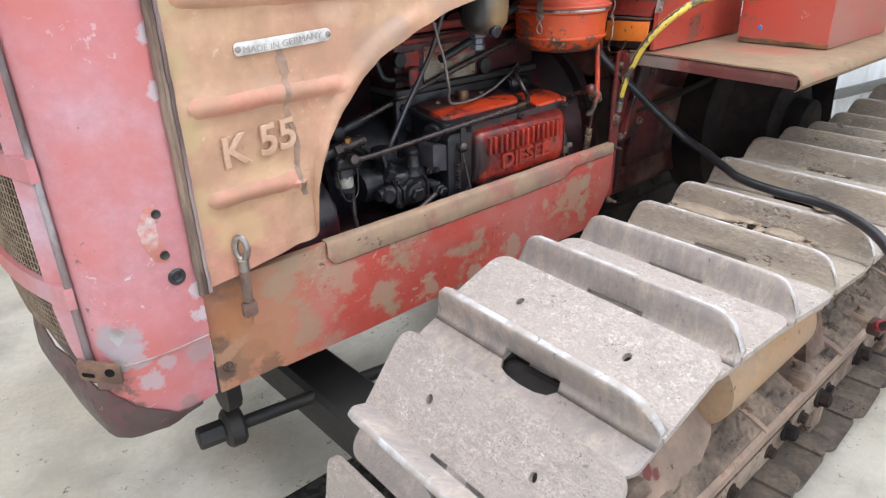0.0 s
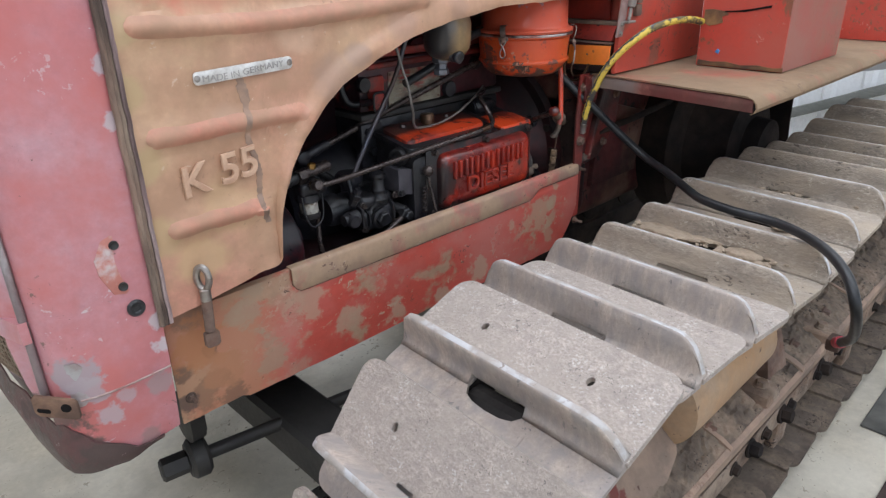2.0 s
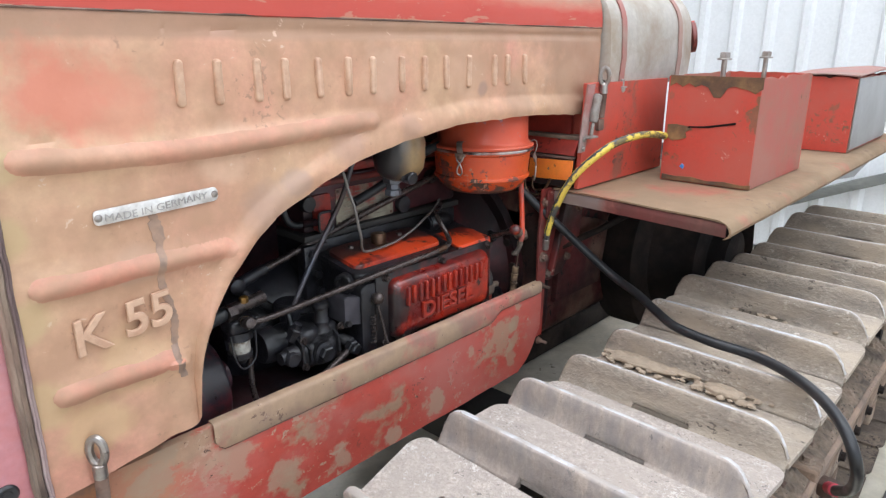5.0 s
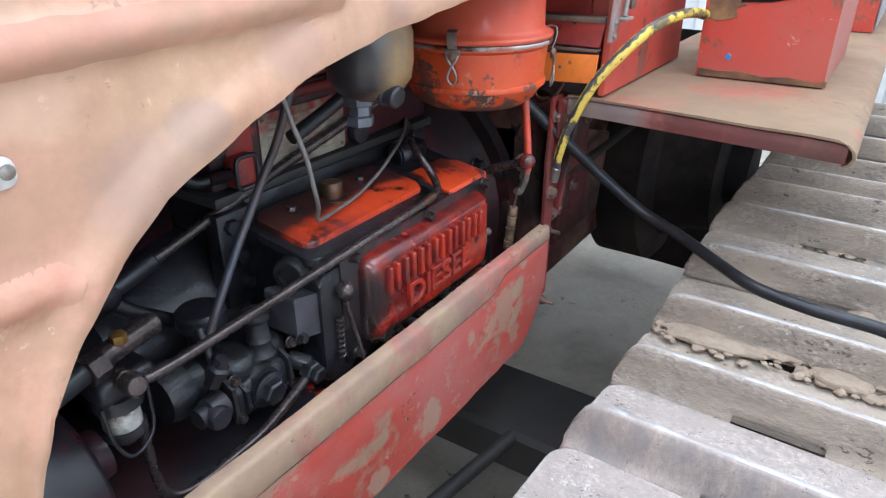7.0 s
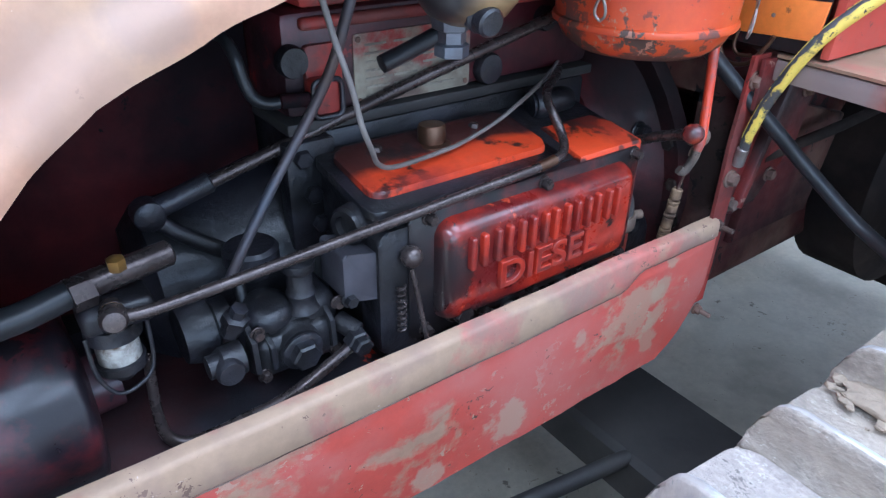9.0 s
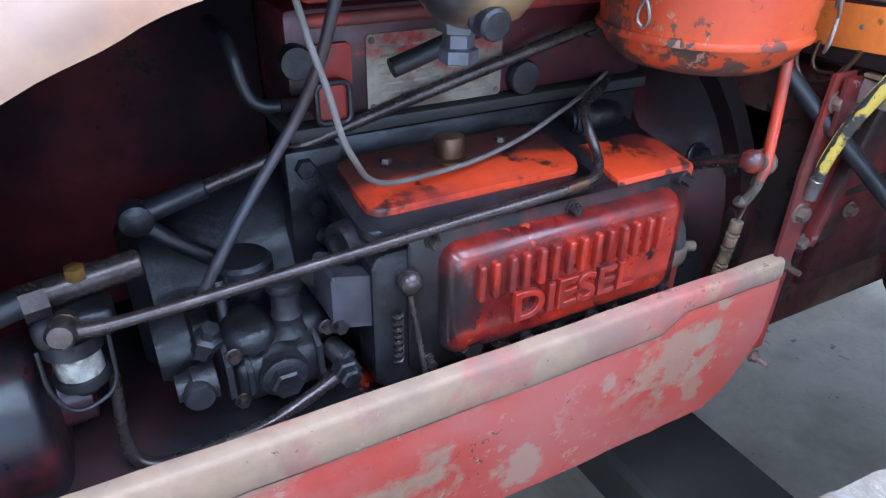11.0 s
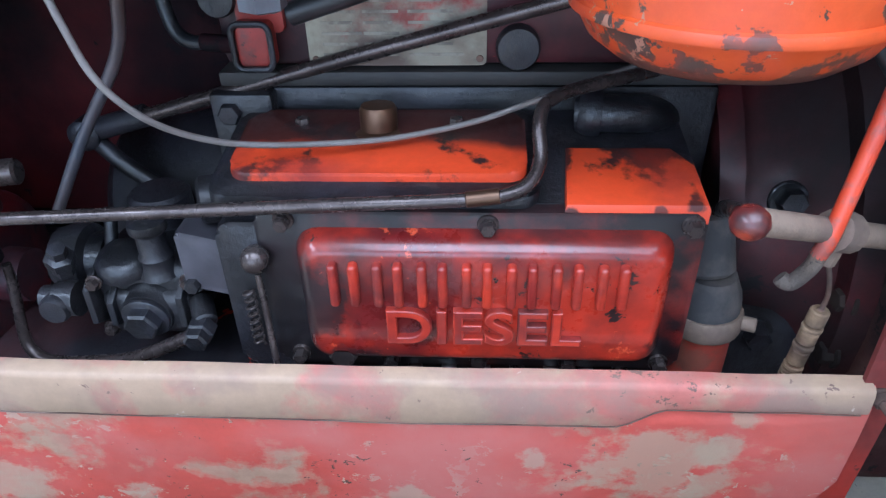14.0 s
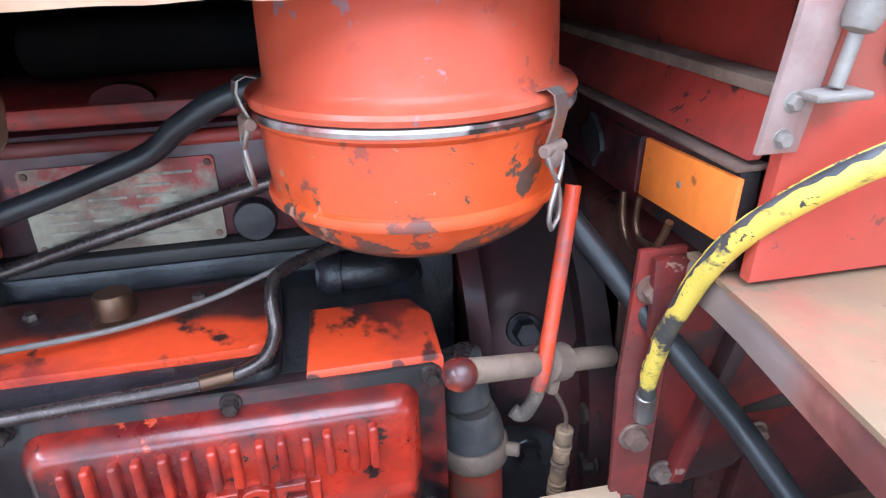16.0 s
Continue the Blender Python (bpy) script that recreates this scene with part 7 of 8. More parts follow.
# ---- air cleaner ----
def air_cleaner():
    cx, cy = 1.286, 1.078
    b = B()
    lathe(b, (cx, cy, 1.160), (0, 0, 1), [(0, 0), (0.001, 0.050), (0.006, 0.078), (0.018, 0.094), (0.030, 0.1005), (0.034, 0.102), (0.0355, 0.1075), (0.039, 0.1085), (0.0425, 0.1075), (0.044, 0.1045), (0.090, 0.1085), (0.094, 0.1135), (0.099, 0.1135)], 56)
    bowl = part("air_cleaner_bowl", b, M_filter, tractor, "chipped orange-red oil bath air cleaner bowl")
    b = B()
    lathe(b, (cx, cy, 1.262), (0, 0, 1), [(0, 0.106), (0.001, 0.1145), (0.005, 0.116), (0.008, 0.1145), (0.011, 0.106), (0.016, 0.1025), (0.11, 0.1005), (0.13, 0.094), (0.135, 0.06)], 56)
    part("air_cleaner_body", b, M_filtertop, tractor, "chipped orange-red air cleaner body")
    b = B()
    lathe(b, (cx, cy, 1.2555), (0, 0, 1), [(0, 0.110), (0.001, 0.1152), (0.004, 0.1158), (0.006, 0.1145)], 56)
    part("rim_seal", b, mat("rubbed_rim", (0.40, 0.36, 0.34), (0.05, 0.035, 0.03), 0.42, 16, 0.08, (0.30, 0.05, 0.025), 0.3, 12, 0.35, metal=0.5, bump=0.1), bowl, "bare rubbed steel rim")
    for deg, z1, long in ((-52, 1.272, 0.78), (196, 1.282, 0.62)):
        t = radians(deg)
        d = Vector((math.cos(t), math.sin(t), 0))
        side = Vector((-d.y, d.x, 0))
        c = Vector((cx, cy, 0))
        at = lambda r, w, dz: c + d * r + side * w + Vector((0, 0, z1 + dz * long))
        b = B()
        sheet(b, [[at(r, w, dz) for w in (-0.0065, -0.003, 0.003, 0.0065)] for r, dz in ((0.110, 0.001), (0.117, 0.004), (0.1225, 0.0), (0.1240, -0.012), (0.1215, -0.026), (0.1175, -0.040), (0.1160, -0.046))], 0.0016, lambda p: -d)
        clip = part("clip_strap", b, M_steel, bowl, "tarnished spring clip")
        b = B()
        cyl(b, at(0.118, -0.011, -0.044), at(0.118, 0.011, -0.044), 0.0042, 12)
        lathe(b, at(0.117, 0.0, -0.050), d, [(0, 0.008), (0.004, 0.0075), (0.006, 0.004), (0.007, 0)], 14)
        part("clip_pivot", b, M_rust, clip)
        for k in (-1, 1):
            b = B()
            tube(b, [at(0.119, 0.009 * k, -0.044), at(0.1215, 0.0055 * k, -0.060), at(0.122, -0.001 * k, -0.074), at(0.1215, -0.0055 * k, -0.090), at(0.1205, -0.0055 * k, -0.104), at(0.119, 0.0, -0.114)], 0.0017, 8)
            part("clip_wire", b, M_steel, clip)
    b = B()
    bolt(b, (cx - 0.06, cy - 0.075, 1.272), (0, 0, 1), 0.006, 0.010)
    part("rim_bolt", b, M_rust, bowl)


air_cleaner()


# ---- tank, stacks, steering wheel ----
def tank_and_top():
    b = B()
    rows = []
    n = 14
    prof = [(0.95, 1.392), (0.946, 1.45)] + [(crown(k / n, 0)[0] - 0.022 * (1 - k / n), 1.50 + (crown(k / n, 0)[1] - 1.50) * 0.86) for k in range(n + 1)]
    prof += [(2 * 1.272 - y, z) for y, z in reversed(prof[:-1])]
    for x, s in ((1.606, 0.93), (1.612, 0.985), (1.625, 1.0), (1.75, 1.0), (1.90, 1.0), (2.04, 1.0), (2.075, 0.985), (2.10, 0.94), (2.112, 0.87)):
        rows.append([(x, 1.272 + (y - 1.272) * s, 1.50 + (z - 1.50) * s) for y, z in prof])
    front = [[b.verts.new(p) for p in r] for r in rows]
    for r0, r1 in zip(front, front[1:]):
        for i in range(len(r0)):
            j = (i + 1) % len(r0)
            b.faces.new((r0[i], r0[j], r1[j], r1[i]))
    b.faces.new(front[0])
    b.faces.new(front[-1])
    t = part("fuel_tank", b, M_tank, tractor, "dull silver fuel tank under red straps")
    for x in (1.665, 1.985):
        b = B()
        rows = [[(x + dx, 1.272 + (y - 1.272) * 1.012, 1.50 + (z - 1.50) * 1.02) for y, z in prof] for dx in (-0.011, -0.006, 0.006, 0.011)]
        sheet(b, rows, 0.003, lambda p: Vector((0, 1.272 - p.y, 1.4 - p.z)).normalized())
        part("tank_strap", b, M_strap, t, "faded red tank strap")
        b = B()
        cyl(b, (x, 0.944, 1.398), (x, 0.944, 1.365), 0.006, 10)
        bolt(b, (x, 0.944, 1.38), (0, 0, -1), 0.010, 0.012)
        part("strap_bolt", b, M_steel, t)
    b = B()
    box(b, 1.60, 2.05, 0.955, 1.585, 1.378, 1.392, 0.003)
    part("tank_tray", b, M_tank, tractor)
    b = B()
    lathe(b, (2.13, 0.99, 1.50), (0.4, -0.6, 0.1), [(0, 0.03), (0.01, 0.045), (0.02, 0.045), (0.022, 0.04), (0.024, 0)], 22)
    part("rear_lamp", b, M_red, tractor, "red round lamp body")
    # exhaust, intake stack, bent pipe
    b = B()
    cyl(b, (1.555, 1.27, 1.655), (1.555, 1.27, 2.75), 0.043, 28)
    part("exhaust_pipe", b, mat("rusty_brown_pipe", (0.27, 0.135, 0.095), (0.19, 0.10, 0.07), 0.45, 6, 0.4, None, rough=0.7, bump=0.2), tractor, "rust-brown upright exhaust pipe")
    b = B()
    cyl(b, (0.745, 1.27, 1.67), (0.745, 1.27, 2.75), 0.0185, 20)
    part("snorkel_tube", b, mat("dull_purple_brown_pipe", (0.17, 0.09, 0.09), (0.12, 0.07, 0.06), 0.4, 8, 0.4, None, rough=0.6, bump=0.15), tractor, "thin dark brown upright pipe")
    rod("bent_pipe", [(1.790, 1.27, 1.66), (1.782, 1.27, 1.73), (1.745, 1.27, 1.80), (1.718, 1.27, 1.87), (1.706, 1.27, 1.95), (1.700, 1.27, 2.3)], 0.0125, M_pipe, tractor, "bent dark steel pipe")
    b = B()
    lathe(b, (1.350, 1.27, 1.670), (0, 0, 1), [(0, 0.040), (0.03, 0.040), (0.031, 0.047), (0.040, 0.049), (0.044, 0.046), (0.046, 0)], 30)
    c = part("filler_can", b, M_hoodtop, tractor, "faded red filler can with dark rim")
    b = B()
    cyl(b, (1.432, 1.27, 1.672), (1.432, 1.27, 1.715), 0.012, 12)
    cyl(b, (1.445, 1.27, 1.670), (1.447, 1.27, 1.730), 0.007, 8)
    part("cap_latch", b, M_brass, c)
    b = B()
    for s in (-1, 1):
        prism(b, [(0, 0), (s * 0.028, 0.014), (s * 0.024, 0.030), (s * 0.006, 0.016)], lambda a, h, k: Vector((1.604 + a, 1.2 + k, 1.678 + h)), 0.006, 0.002)
    part("wing_nut", b, M_red, tractor, "red wing nut")
    # steering wheel
    hub = Vector((2.00, 1.29, 1.748))
    nrm = Vector((0.80, 0.0, 0.60)).normalized()
    u, w = Vector((0, 1, 0)), nrm.cross(Vector((0, 1, 0))).normalized()
    R = 0.185
    b = B()
    pts = [hub + nrm * 0.03 + (u * math.cos(t) + w * math.sin(t)) * R for t in [2 * math.pi * k / 48 for k in range(49)]]
    tube(b, pts, 0.0125, 12, smooth=False)
    wheel = part("steering_wheel", b, M_rubber, tractor, "black steering wheel rim")
    b = B()
    lathe(b, hub - nrm * 0.02, nrm, [(0, 0.018), (0.005, 0.026), (0.03, 0.030), (0.045, 0.022), (0.05, 0)], 20)
    part("wheel_hub", b, M_paper, wheel, "chipped white wheel hub")
    for a in (8, 98, 188, 278):
        t = radians(a)
        d = u * math.cos(t) + w * math.sin(t)
        rod("spoke", [hub + d * 0.02, hub + d * 0.10 + nrm * 0.015, hub + nrm * 0.03 + d * R], 0.0055, M_pipe, wheel, smooth=False)
    rod("steering_column", [hub - nrm * 0.02, hub - nrm * 0.16], 0.014, M_rust, wheel, "rusty steering column", smooth=False)


tank_and_top()


# ---- fender and boxes ----
def fender():
    b = B()
    rows = []
    for i in range(28):
        x = 1.0 * i / 27
        row = []
        for j, (y, dz) in enumerate(((1.00, 0), (0.9, 0), (0.80, 0), (0.70, 0), (0.62, 0), (0.585, -0.001), (0.570, -0.006), (0.561, -0.014), (0.558, -0.024), (0.562, -0.033), (0.570, -0.038))):
            fx = 1.470 - 0.045 * max(0, (0.95 - y)) / 0.38
            row.append((fx + x * (3.25 - fx), y, 1.146 + dz + 0.0015 * fbm(x * 3, y * 3, 0, 3)))
        rows.append(row)
    sheet(b, rows, 0.004, lambda p: Vector((0, 0, -1)) if p.y > 0.57 else Vector((0, 1, 0)))
    f = part("fender", b, M_fender, tractor, "dusty tan and red steel fender plate")
    b = B()
    rows = []
    for j in range(13):
        y = 1.00 - 0.43 * j / 12
        fx = 1.470 - 0.045 * max(0, (0.95 - y)) / 0.38
        rows.append([(fx + 0.010, y, 1.1405), (fx + 0.004, y, 1.1395), (fx + 0.002, y, 1.136), (fx + 0.001, y, 1.126), (fx + 0.003, y, 1.112)])
    sheet(b, rows, 0.004, lambda p: Vector((1, 0, 0)))
    part("fender_lip", b, mat("scuffed_lip_paint", (0.17, 0.045, 0.040), (0.30, 0.11, 0.085), 0.34, 9, 0.12, (0.10, 0.05, 0.04), 0.35, 6, 0.5, bump=0.2, band=(1, -0.40, -0.265, (0.27, 0.23, 0.21), 0.012, 0.06, 0.8, 20.0)), f, "scuffed maroon fender lip")
    b = B()
    prism(b, [(2.05, 1.142), (3.2, 1.142), (3.2, 1.06), (2.9, 1.02), (2.3, 1.08)], lambda a, h, c: Vector((a, 0.64 + c, h)), 0.02)
    part("fender_stay", b, M_grey, f)


fender()


def battery_box(name, x0, x1, y0, y1, z0, z1, label, seed):
    rnd = random.Random(seed)
    bx = thing(name, label, "battery box", ((x0 + x1) / 2, (y0 + y1) / 2, z0))
    th = 0.004
    def wall_(pa, pb, inward, nm):
        pa, pb = Vector(pa), Vector(pb)
        rows = []
        n = 14
        tops = [z1 - (rnd.uniform(0, 0.010) if rnd.random() < 0.35 else rnd.uniform(0, 0.003)) for _ in range(n + 1)]
        for i in range(n + 1):
            p = pa.lerp(pb, i / n)
            rows.append([(p.x, p.y, z0 + (tops[i] - z0) * j / 8) for j in range(9)])
        b = B()
        sheet(b, rows, th, lambda p: Vector(inward))
        part(nm, b, M_boxside if nm == "side_panel" else M_boxred, bx, "side panel dulled by brown dust" if nm == "side_panel" else "")
    wall_((x0, y0, 0), (x0, y1, 0), (1, 0, 0), "end_panel")
    wall_((x1, y0, 0), (x1, y1, 0), (-1, 0, 0), "end_panel")
    wall_((x0 + 0.005, y0, 0), (x1 - 0.005, y0, 0), (0, 1, 0), "side_panel")
    wall_((x0 + 0.005, y1, 0), (x1 - 0.005, y1, 0), (0, -1, 0), "side_panel")
    b = B()
    box(b, x0 + 0.006, x1 - 0.006, y0 + 0.006, y1 - 0.006, z0 + 0.002, z0 + 0.008)
    part("floor_panel", b, M_rust, bx)
    return bx


bx = battery_box("battery_box", 1.748, 2.150, 0.640, 0.860, 1.1485, 1.408, "open red steel battery box with rusted torn rim", 3)
for x in (1.80, 2.10):
    b = B()
    cyl(b, (x, 0.75, 1.16), (x, 0.75, 1.452), 0.0065, 10)
    bolt(b, (x, 0.75, 1.444), (0, 0, 1), 0.0125, 0.018)
    part("clamp_bolt", b, M_steel, bx, "rusty clamp bolt")
b = B()
box(b, 1.79, 2.11, 0.67, 0.82, 1.158, 1.372, 0.006)
part("battery", b, mat("ochre_rusty_tray", (0.40, 0.22, 0.06), (0.2, 0.1, 0.05), 0.45, 9, 0.4, None, rough=0.8, bump=0.4), bx, "rust-ochre battery frame")
def patch_on_box(name, pts, material, label="", proud=0.0016):
    b = B()
    prism(b, pts, lambda y, z, c: Vector((1.748 - c, y, z)), proud, 0.0004, 1)
    part(name, b, material, bx, label)


M_boxrust = mat("brown_box_rust", (0.17, 0.09, 0.045), (0.27, 0.15, 0.06), 0.4, 20, 0.2, (0.07, 0.045, 0.035), 0.4, 12, 0.75, bump=0.4)
rim = [(0.636 + 0.0157 * k, 1.392 - 0.012 * abs(math.sin(k * 1.7)) - (0.026 if 5 < k < 8 else 0) - (0.010 if k < 3 else 0)) for k in range(15)]
patch_on_box("rust_patch", [(0.856, 1.4075), (0.636, 1.4075)] + rim, M_boxrust, "brown rust below the torn rim")
patch_on_box("rust_patch", [(0.853, 1.288), (0.83, 1.290), (0.80, 1.286), (0.79, 1.280), (0.806, 1.272), (0.802, 1.258), (0.82, 1.252), (0.84, 1.249), (0.853, 1.256)], M_boxrust)
patch_on_box("rust_patch", [(0.856, 1.1495), (0.856, 1.163), (0.82, 1.160), (0.78, 1.163), (0.74, 1.157), (0.70, 1.161), (0.66, 1.157), (0.636, 1.160), (0.636, 1.1495)], M_boxrust)
patch_on_box("rust_slot", [(0.80, 1.287), (0.765, 1.289), (0.74, 1.293), (0.705, 1.300), (0.686, 1.304), (0.687, 1.298), (0.715, 1.293), (0.75, 1.286), (0.80, 1.283)], M_shade, "black rusted-through slot", 0.002)
patch_on_box("paint_spot", [(0.812, 1.186), (0.806, 1.194), (0.800, 1.189), (0.803, 1.180)], M_blue, "small blue paint spot", 0.002)
b2 = battery_box("battery_box", 2.555, 3.10, 0.612, 0.800, 1.1485, 1.385, "red steel box with a grey side panel and loose lid", 8)
b = B()
box(b, 2.565, 3.09, 0.606, 0.611, 1.156, 1.380, 0.002)
part("grey_panel", b, M_grey, b2, "plain grey side panel")
b = B()
sheet(b, [[(2.55, 0.605, 1.389), (2.8, 0.598, 1.401), (3.12, 0.60, 1.398)], [(2.54, 0.70, 1.394), (2.8, 0.70, 1.404), (3.12, 0.70, 1.405)], [(2.56, 0.806, 1.389), (2.8, 0.81, 1.396), (3.12, 0.81, 1.396)]], 0.004, lambda p: Vector((0, 0, -1)))
part("lid", b, M_strap, b2, "loose bent lid in dull red-brown paint")

# ---- cables ----
cable = thing("battery_cable", "thick black battery cable lying over the track", "cable", (1.4, 0.7, 0.90))
rod("cable_sheath", [(1.36, 1.12, 1.222), (1.392, 1.08, 1.173), (1.440, 1.030, 1.105), (1.480, 0.985, 1.050), (1.515, 0.945, 1.000), (1.545, 0.87, 0.935), (1.515, 0.785, 0.915), (1.448, 0.700, 0.910), (1.405, 0.640, 0.908), (1.386, 0.560, 0.906), (1.376, 0.468, 0.907), (1.338, 0.392, 0.908), (1.285, 0.328, 0.905), (1.232, 0.280, 0.890), (1.215, 0.255, 0.850), (1.262, 0.256, 0.790), (1.335, 0.272, 0.725), (1.40, 0.300, 0.675)], 0.0100, M_rubber, cable, "", 14)
b = B()
cyl(b, (1.398, 0.300, 0.677), (1.450, 0.318, 0.645), 0.0125, 14)
part("cable_end", b, mat("pink_red_tape", (0.60, 0.06, 0.10), (0.35, 0.05, 0.06), 0.4, 20, 0.3, None, rough=0.5, bump=0.2), cable, "pink-red taped cable end")
b = B()
box(b, 1.448, 1.488, 0.310, 0.340, 0.618, 0.648, 0.006)
cyl(b, (1.485, 0.325, 0.63), (1.505, 0.33, 0.622), 0.010, 10)
part("cable_clamp", b, M_rust, cable)
hose = thing("yellow_hose", "yellow painted hose with black chips running to the battery box", "hose", (1.5, 0.95, 1.0))
HOSE = [(1.453, 1.003, 1.018), (1.452, 1.000, 1.045), (1.456, 0.985, 1.10), (1.470, 0.955, 1.170), (1.505, 0.920, 1.222), (1.565, 0.895, 1.255), (1.64, 0.875, 1.268), (1.70, 0.864, 1.266), (1.746, 0.858, 1.258)]
rod("hose_sheath", HOSE, lambda t: 0.0060 + 0.0022 * min(1, t * 2.2), mat("grey_black_hose_rubber", (0.055, 0.057, 0.065), (0.16, 0.16, 0.17), 0.38, 20.0, 0.2, (0.03, 0.03, 0.03), 0.3, 12.0, 0.45, bump=0.2), hose, "bare grey-black hose rubber", 14)


def hose_paint():
    """Yellow paint left on the lower side of the hose, with ragged edges."""
    path = spline(HOSE, 16)
    rows = []
    for i, p in enumerate(path):
        d = (path[min(i + 1, len(path) - 1)] - path[max(i - 1, 0)]).normalized()
        up = (Vector((-0.55, 0.2, 0.8)) - d * Vector((-0.55, 0.2, 0.8)).dot(d)).normalized()
        w = d.cross(up)
        lo, hi = 36 + 26 * fbm(i, 0, 0, 0.31) + 14 * fbm(i, 5, 0, 0.9), 330 + 22 * fbm(i, 9, 0, 0.27) + 14 * fbm(i, 3, 0, 0.8)
        rows.append([p + (up * math.cos(radians(a)) + w * math.sin(radians(a))) * (0.0069 + 0.0023 * min(1, 2.2 * i / len(path))) for a in [lo + (hi - lo) * k / 14 for k in range(15)]])
    b = B()
    sheet(b, rows, 0.0009, lambda p: (min(path, key=lambda q: (q - p).length) - p).normalized())
    part("paint_coat", b, M_yellow, hose, "chipped yellow paint on the hose")


hose_paint()
b = B()
cyl(b, (1.453, 1.004, 1.020), (1.455, 1.008, 0.992), 0.0086, 16)
part("ferrule", b, M_steel, hose, "pale zinc ferrule")

# ---- floor sheet, soil, background things ----
b = B()
box(b, 0.65, 1.70, -0.42, 0.178, FLOOR + 0.001, FLOOR + 0.010, 0.003)
plate = solo("steel_plate", b, mat("dark_brown_rusty_plate", (0.050, 0.030, 0.024), (0.085, 0.045, 0.034), 0.42, 6.0, 0.2, (0.018, 0.013, 0.012), 0.45, 4.0, 0.55, bump=0.3, fleck=((0.16, 0.09, 0.065), 0.06, 60.0)), "dark brown rusty steel plate lying beside the track", "plate", smooth=False)
b = B()
tube(b, [(0.67 + 0.10 * i, 0.105 + 0.002 * math.sin(i * 2.1), FLOOR + 0.011) for i in range(11)], 0.004, 6)
part("weld_seam", b, M_rust, plate, "rusty weld seam")
b = B()
box(b, 1.80, 2.20, -0.40, 0.288, FLOOR + 0.001, FLOOR + 0.008, 0.003)
solo("rubber_mat", b, mat("dusty_grey_rubber", (0.085, 0.083, 0.076), (0.13, 0.125, 0.11), 0.42, 8.0, 0.3, (0.05, 0.048, 0.044), 0.4, 3.0, 0.7, bump=0.25), "dusty dark grey rubber mat on the floor", "mat", smooth=False)
b = B()
prism(b, [(0.275, 1.150), (0.98, 1.150), (0.98, 0.45), (0.275, 0.45)], lambda a, y, c: Vector((a, y, FLOOR + 0.001 + c)), 0.012, 0.003)
solo("drip_tray_sheet", b, M_tray, "black oily steel sheet lying on the floor", "sheet", smooth=False)


def soil(x, y, rx, ry, h, seed):
    b = B()
    bmesh.ops.create_icosphere(b, subdivisions=4, radius=1.0)
    for v in b.verts:
        k = 1 + 0.30 * fbm(v.co.x + seed, v.co.y, 0, 1.7) + 0.05 * fbm(v.co.x, v.co.y + seed, 0, 5)
        top = v.co.z * (1 + 0.4 * fbm(v.co.x + seed, v.co.y, 3, 3)) + 0.16 * fbm(v.co.x, v.co.y, seed, 9)
        v.co = Vector((x + v.co.x * rx * k, y + v.co.y * ry * k, deck(x) + 0.0055 + top * h * 0.75))
    solo("soil_clod", b, M_soil, "dry pale soil caked on the track shoe", "soil", "stuff", smooth=False)


soil(1.340, 0.68, 0.030, 0.075, 0.012, 1)
soil(1.330, 0.500, 0.024, 0.040, 0.011, 2)
soil(1.350, 0.600, 0.018, 0.045, 0.009, 5)
soil(1.50, 0.49, 0.020, 0.022, 0.010, 9)


def crumbs(x, y, rx, ry, count, seed):
    """Dry crumbs of soil strewn over a shoe."""
    rnd = random.Random(seed)
    b = B()
    for _ in range(count):
        px, py = x + rnd.gauss(0, rx), min(0.758, max(0.36, y + rnd.gauss(0, ry)))
        r = rnd.uniform(0.002, 0.0085) * rnd.uniform(0.5, 1.0)
        g = bmesh.ops.create_icosphere(b, subdivisions=1, radius=1.0)
        for v in g["verts"]:
            k = 1 + 0.35 * rnd.uniform(-1, 1)
            v.co = Vector((px + v.co.x * r * k * 1.3, py + v.co.y * r * k * 1.5, deck(px) + 0.003 + v.co.z * r * k * 0.75))
    solo("soil_crumbs", b, M_soil, "dry crumbs of pale soil on the track shoes", "soil", "stuff", smooth=False)


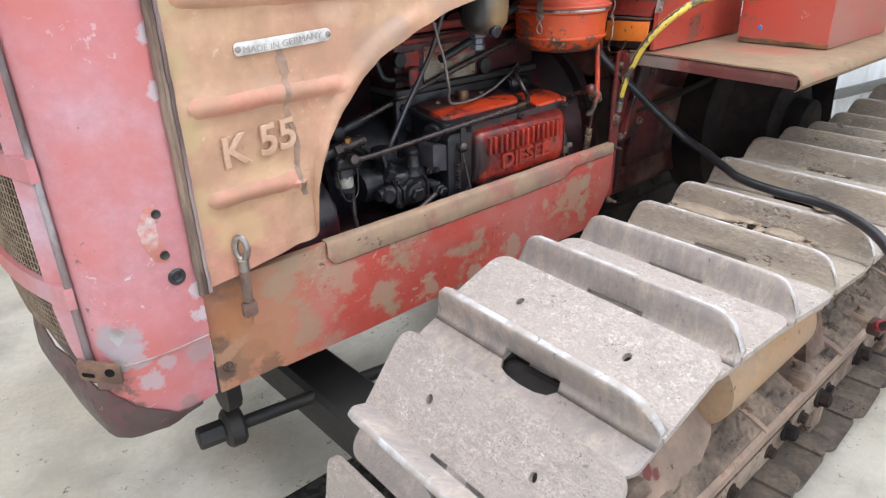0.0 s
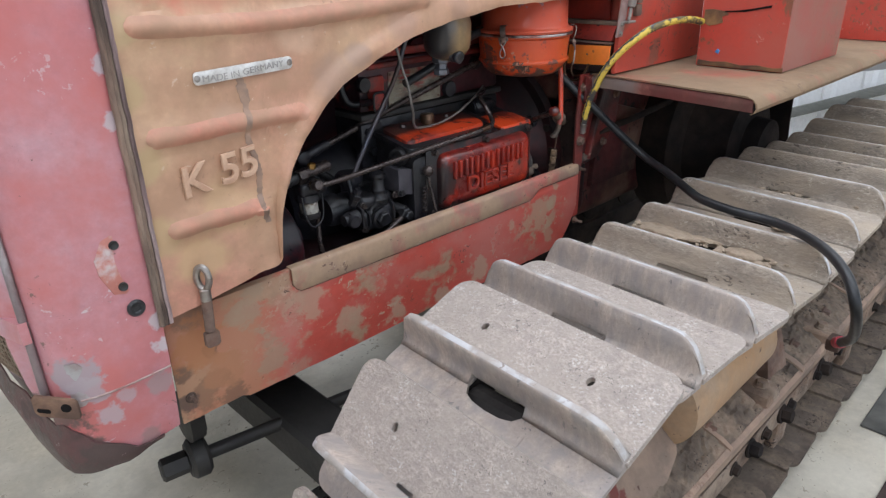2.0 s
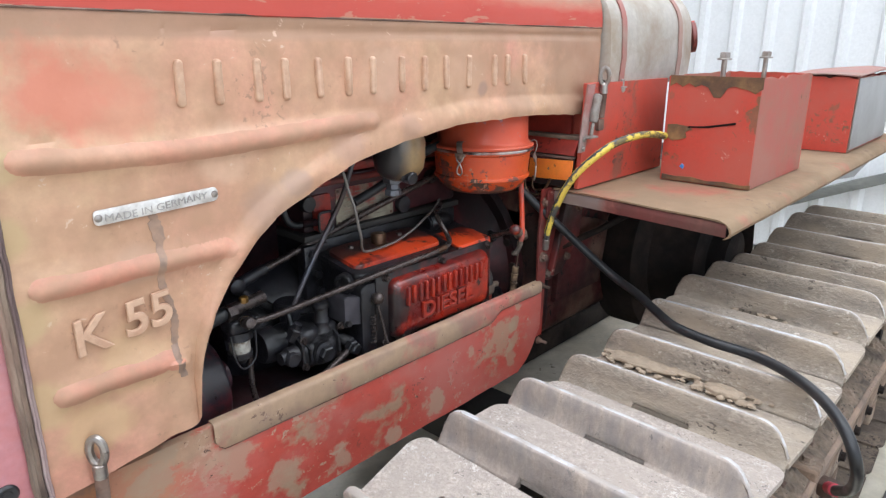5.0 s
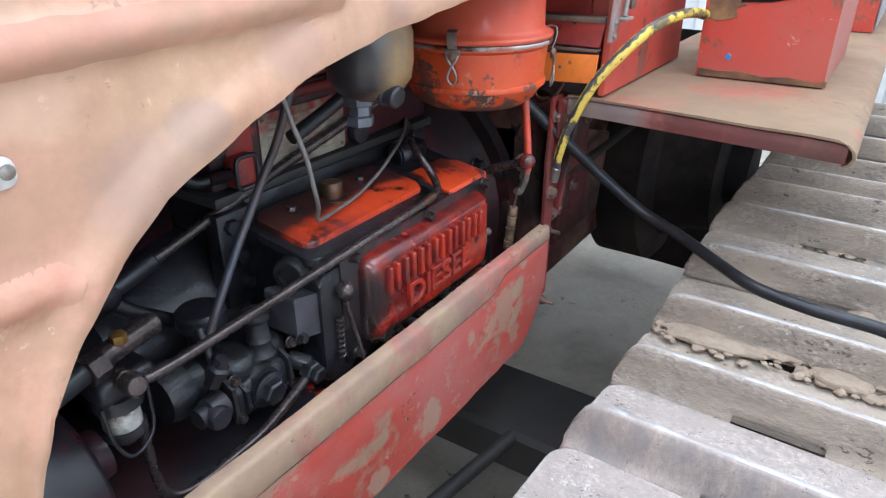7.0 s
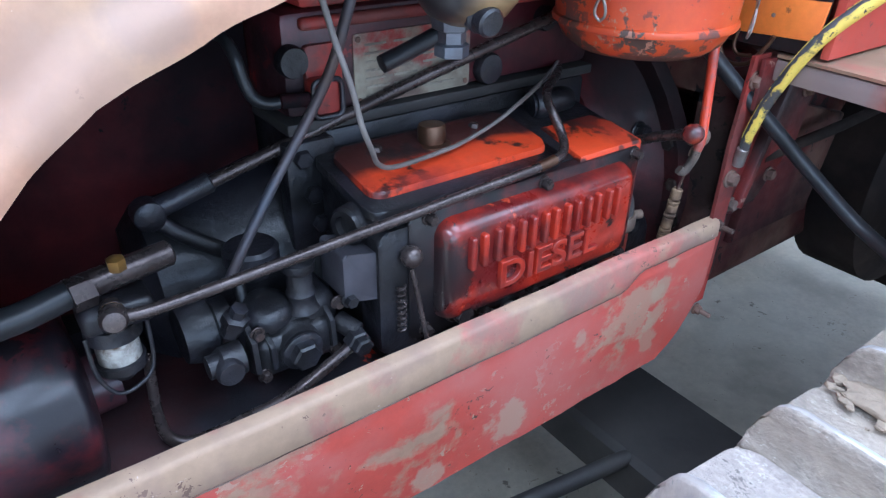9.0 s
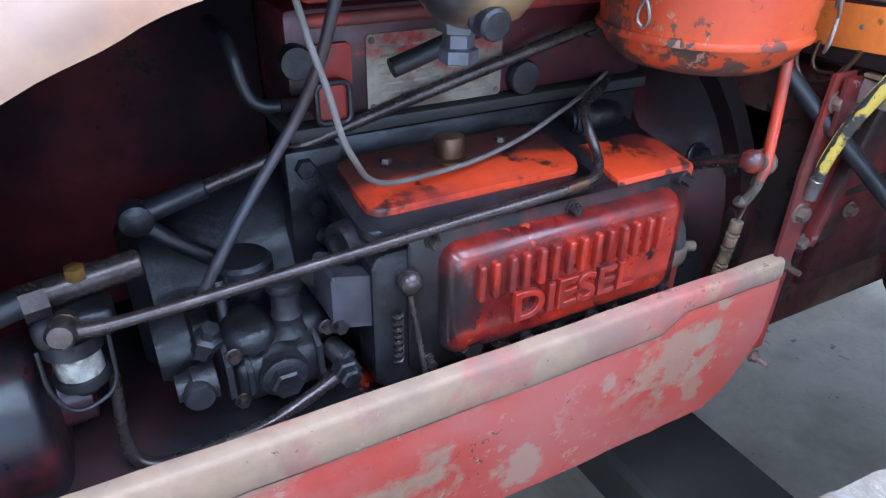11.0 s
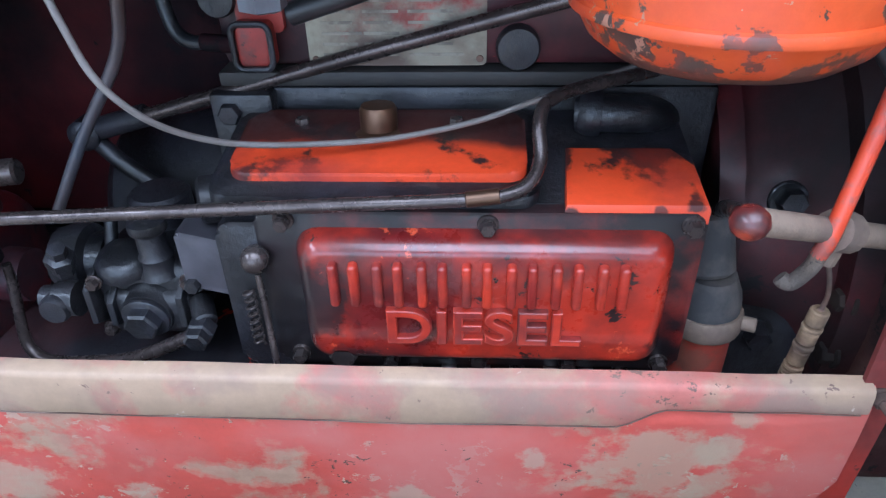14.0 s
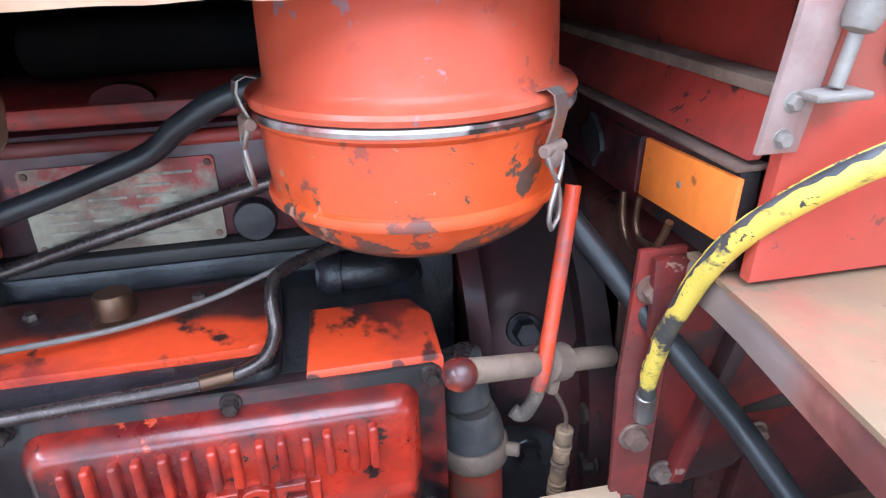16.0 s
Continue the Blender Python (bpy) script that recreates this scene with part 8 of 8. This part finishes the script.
crumbs(1.345, 0.68, 0.020, 0.045, 170, 21)
crumbs(1.335, 0.50, 0.016, 0.028, 90, 22)
crumbs(1.36, 0.60, 0.014, 0.09, 90, 23)
crumbs(1.74, 0.52, 0.02, 0.07, 90, 24)


def far_cab():
    cab = thing("green_cab", "dark green vehicle cab with open window frames", "vehicle", (2.2, 7.6, FLOOR))
    for x0, x1, y0, y1, z0, z1, nm in ((1.9, 2.88, 7.2, 8.2, FLOOR, 2.56, "cab_body"), (2.08, 2.15, 7.2, 7.3, 2.56, 2.85, "pillar"), (2.80, 2.88, 7.2, 7.3, 2.56, 3.2, "pillar"), (2.34, 2.37, 7.2, 7.24, 2.56, 2.92, "pillar")):
        b = B()
        box(b, x0, x1, y0, y1, z0, z1, 0.02)
        part(nm, b, M_green, cab)
    b = B()
    prism(b, [(2.56, 2.56), (2.84, 2.56), (2.84, 3.2), (2.72, 3.0)], lambda a, h, c: Vector((a, 7.22 + c, h)), 0.03)
    part("side_panel", b, M_green, cab)
    b = B()
    sheet(b, [[(2.06, 7.2, 2.78), (2.06, 7.3, 2.78)], [(2.45, 7.2, 2.90), (2.45, 7.3, 2.90)], [(2.82, 7.2, 3.02), (2.82, 7.3, 3.02)]], 0.05, lambda p: Vector((0, 0, 1)))
    part("window_header", b, M_green, cab)
    for z in (2.64, 2.70):
        b = B()
        cyl(b, (2.1, 7.4, z), (2.78, 7.4, z), 0.012, 8)
        part("window_bar", b, M_grey, cab)


far_cab()
h = thing("blue_handle_trolley", "trolley with a bent blue tube handle", "trolley", (2.6, 5.6, FLOOR))
rod("handle", [(2.30, 5.2, FLOOR + 0.05), (2.30, 5.2, 1.98), (2.32, 5.22, 2.22), (2.38, 5.25, 2.29), (2.53, 5.33, 2.335), (2.66, 5.42, 2.30), (2.72, 5.46, 2.22), (2.74, 5.48, 1.98), (2.74, 5.48, FLOOR + 0.05)], 0.03, M_blue, h, "", 12)
b = B()
box(b, 2.25, 2.85, 5.1, 5.55, FLOOR + 0.02, FLOOR + 0.06, 0.005)
part("base_plate", b, M_blue, h)
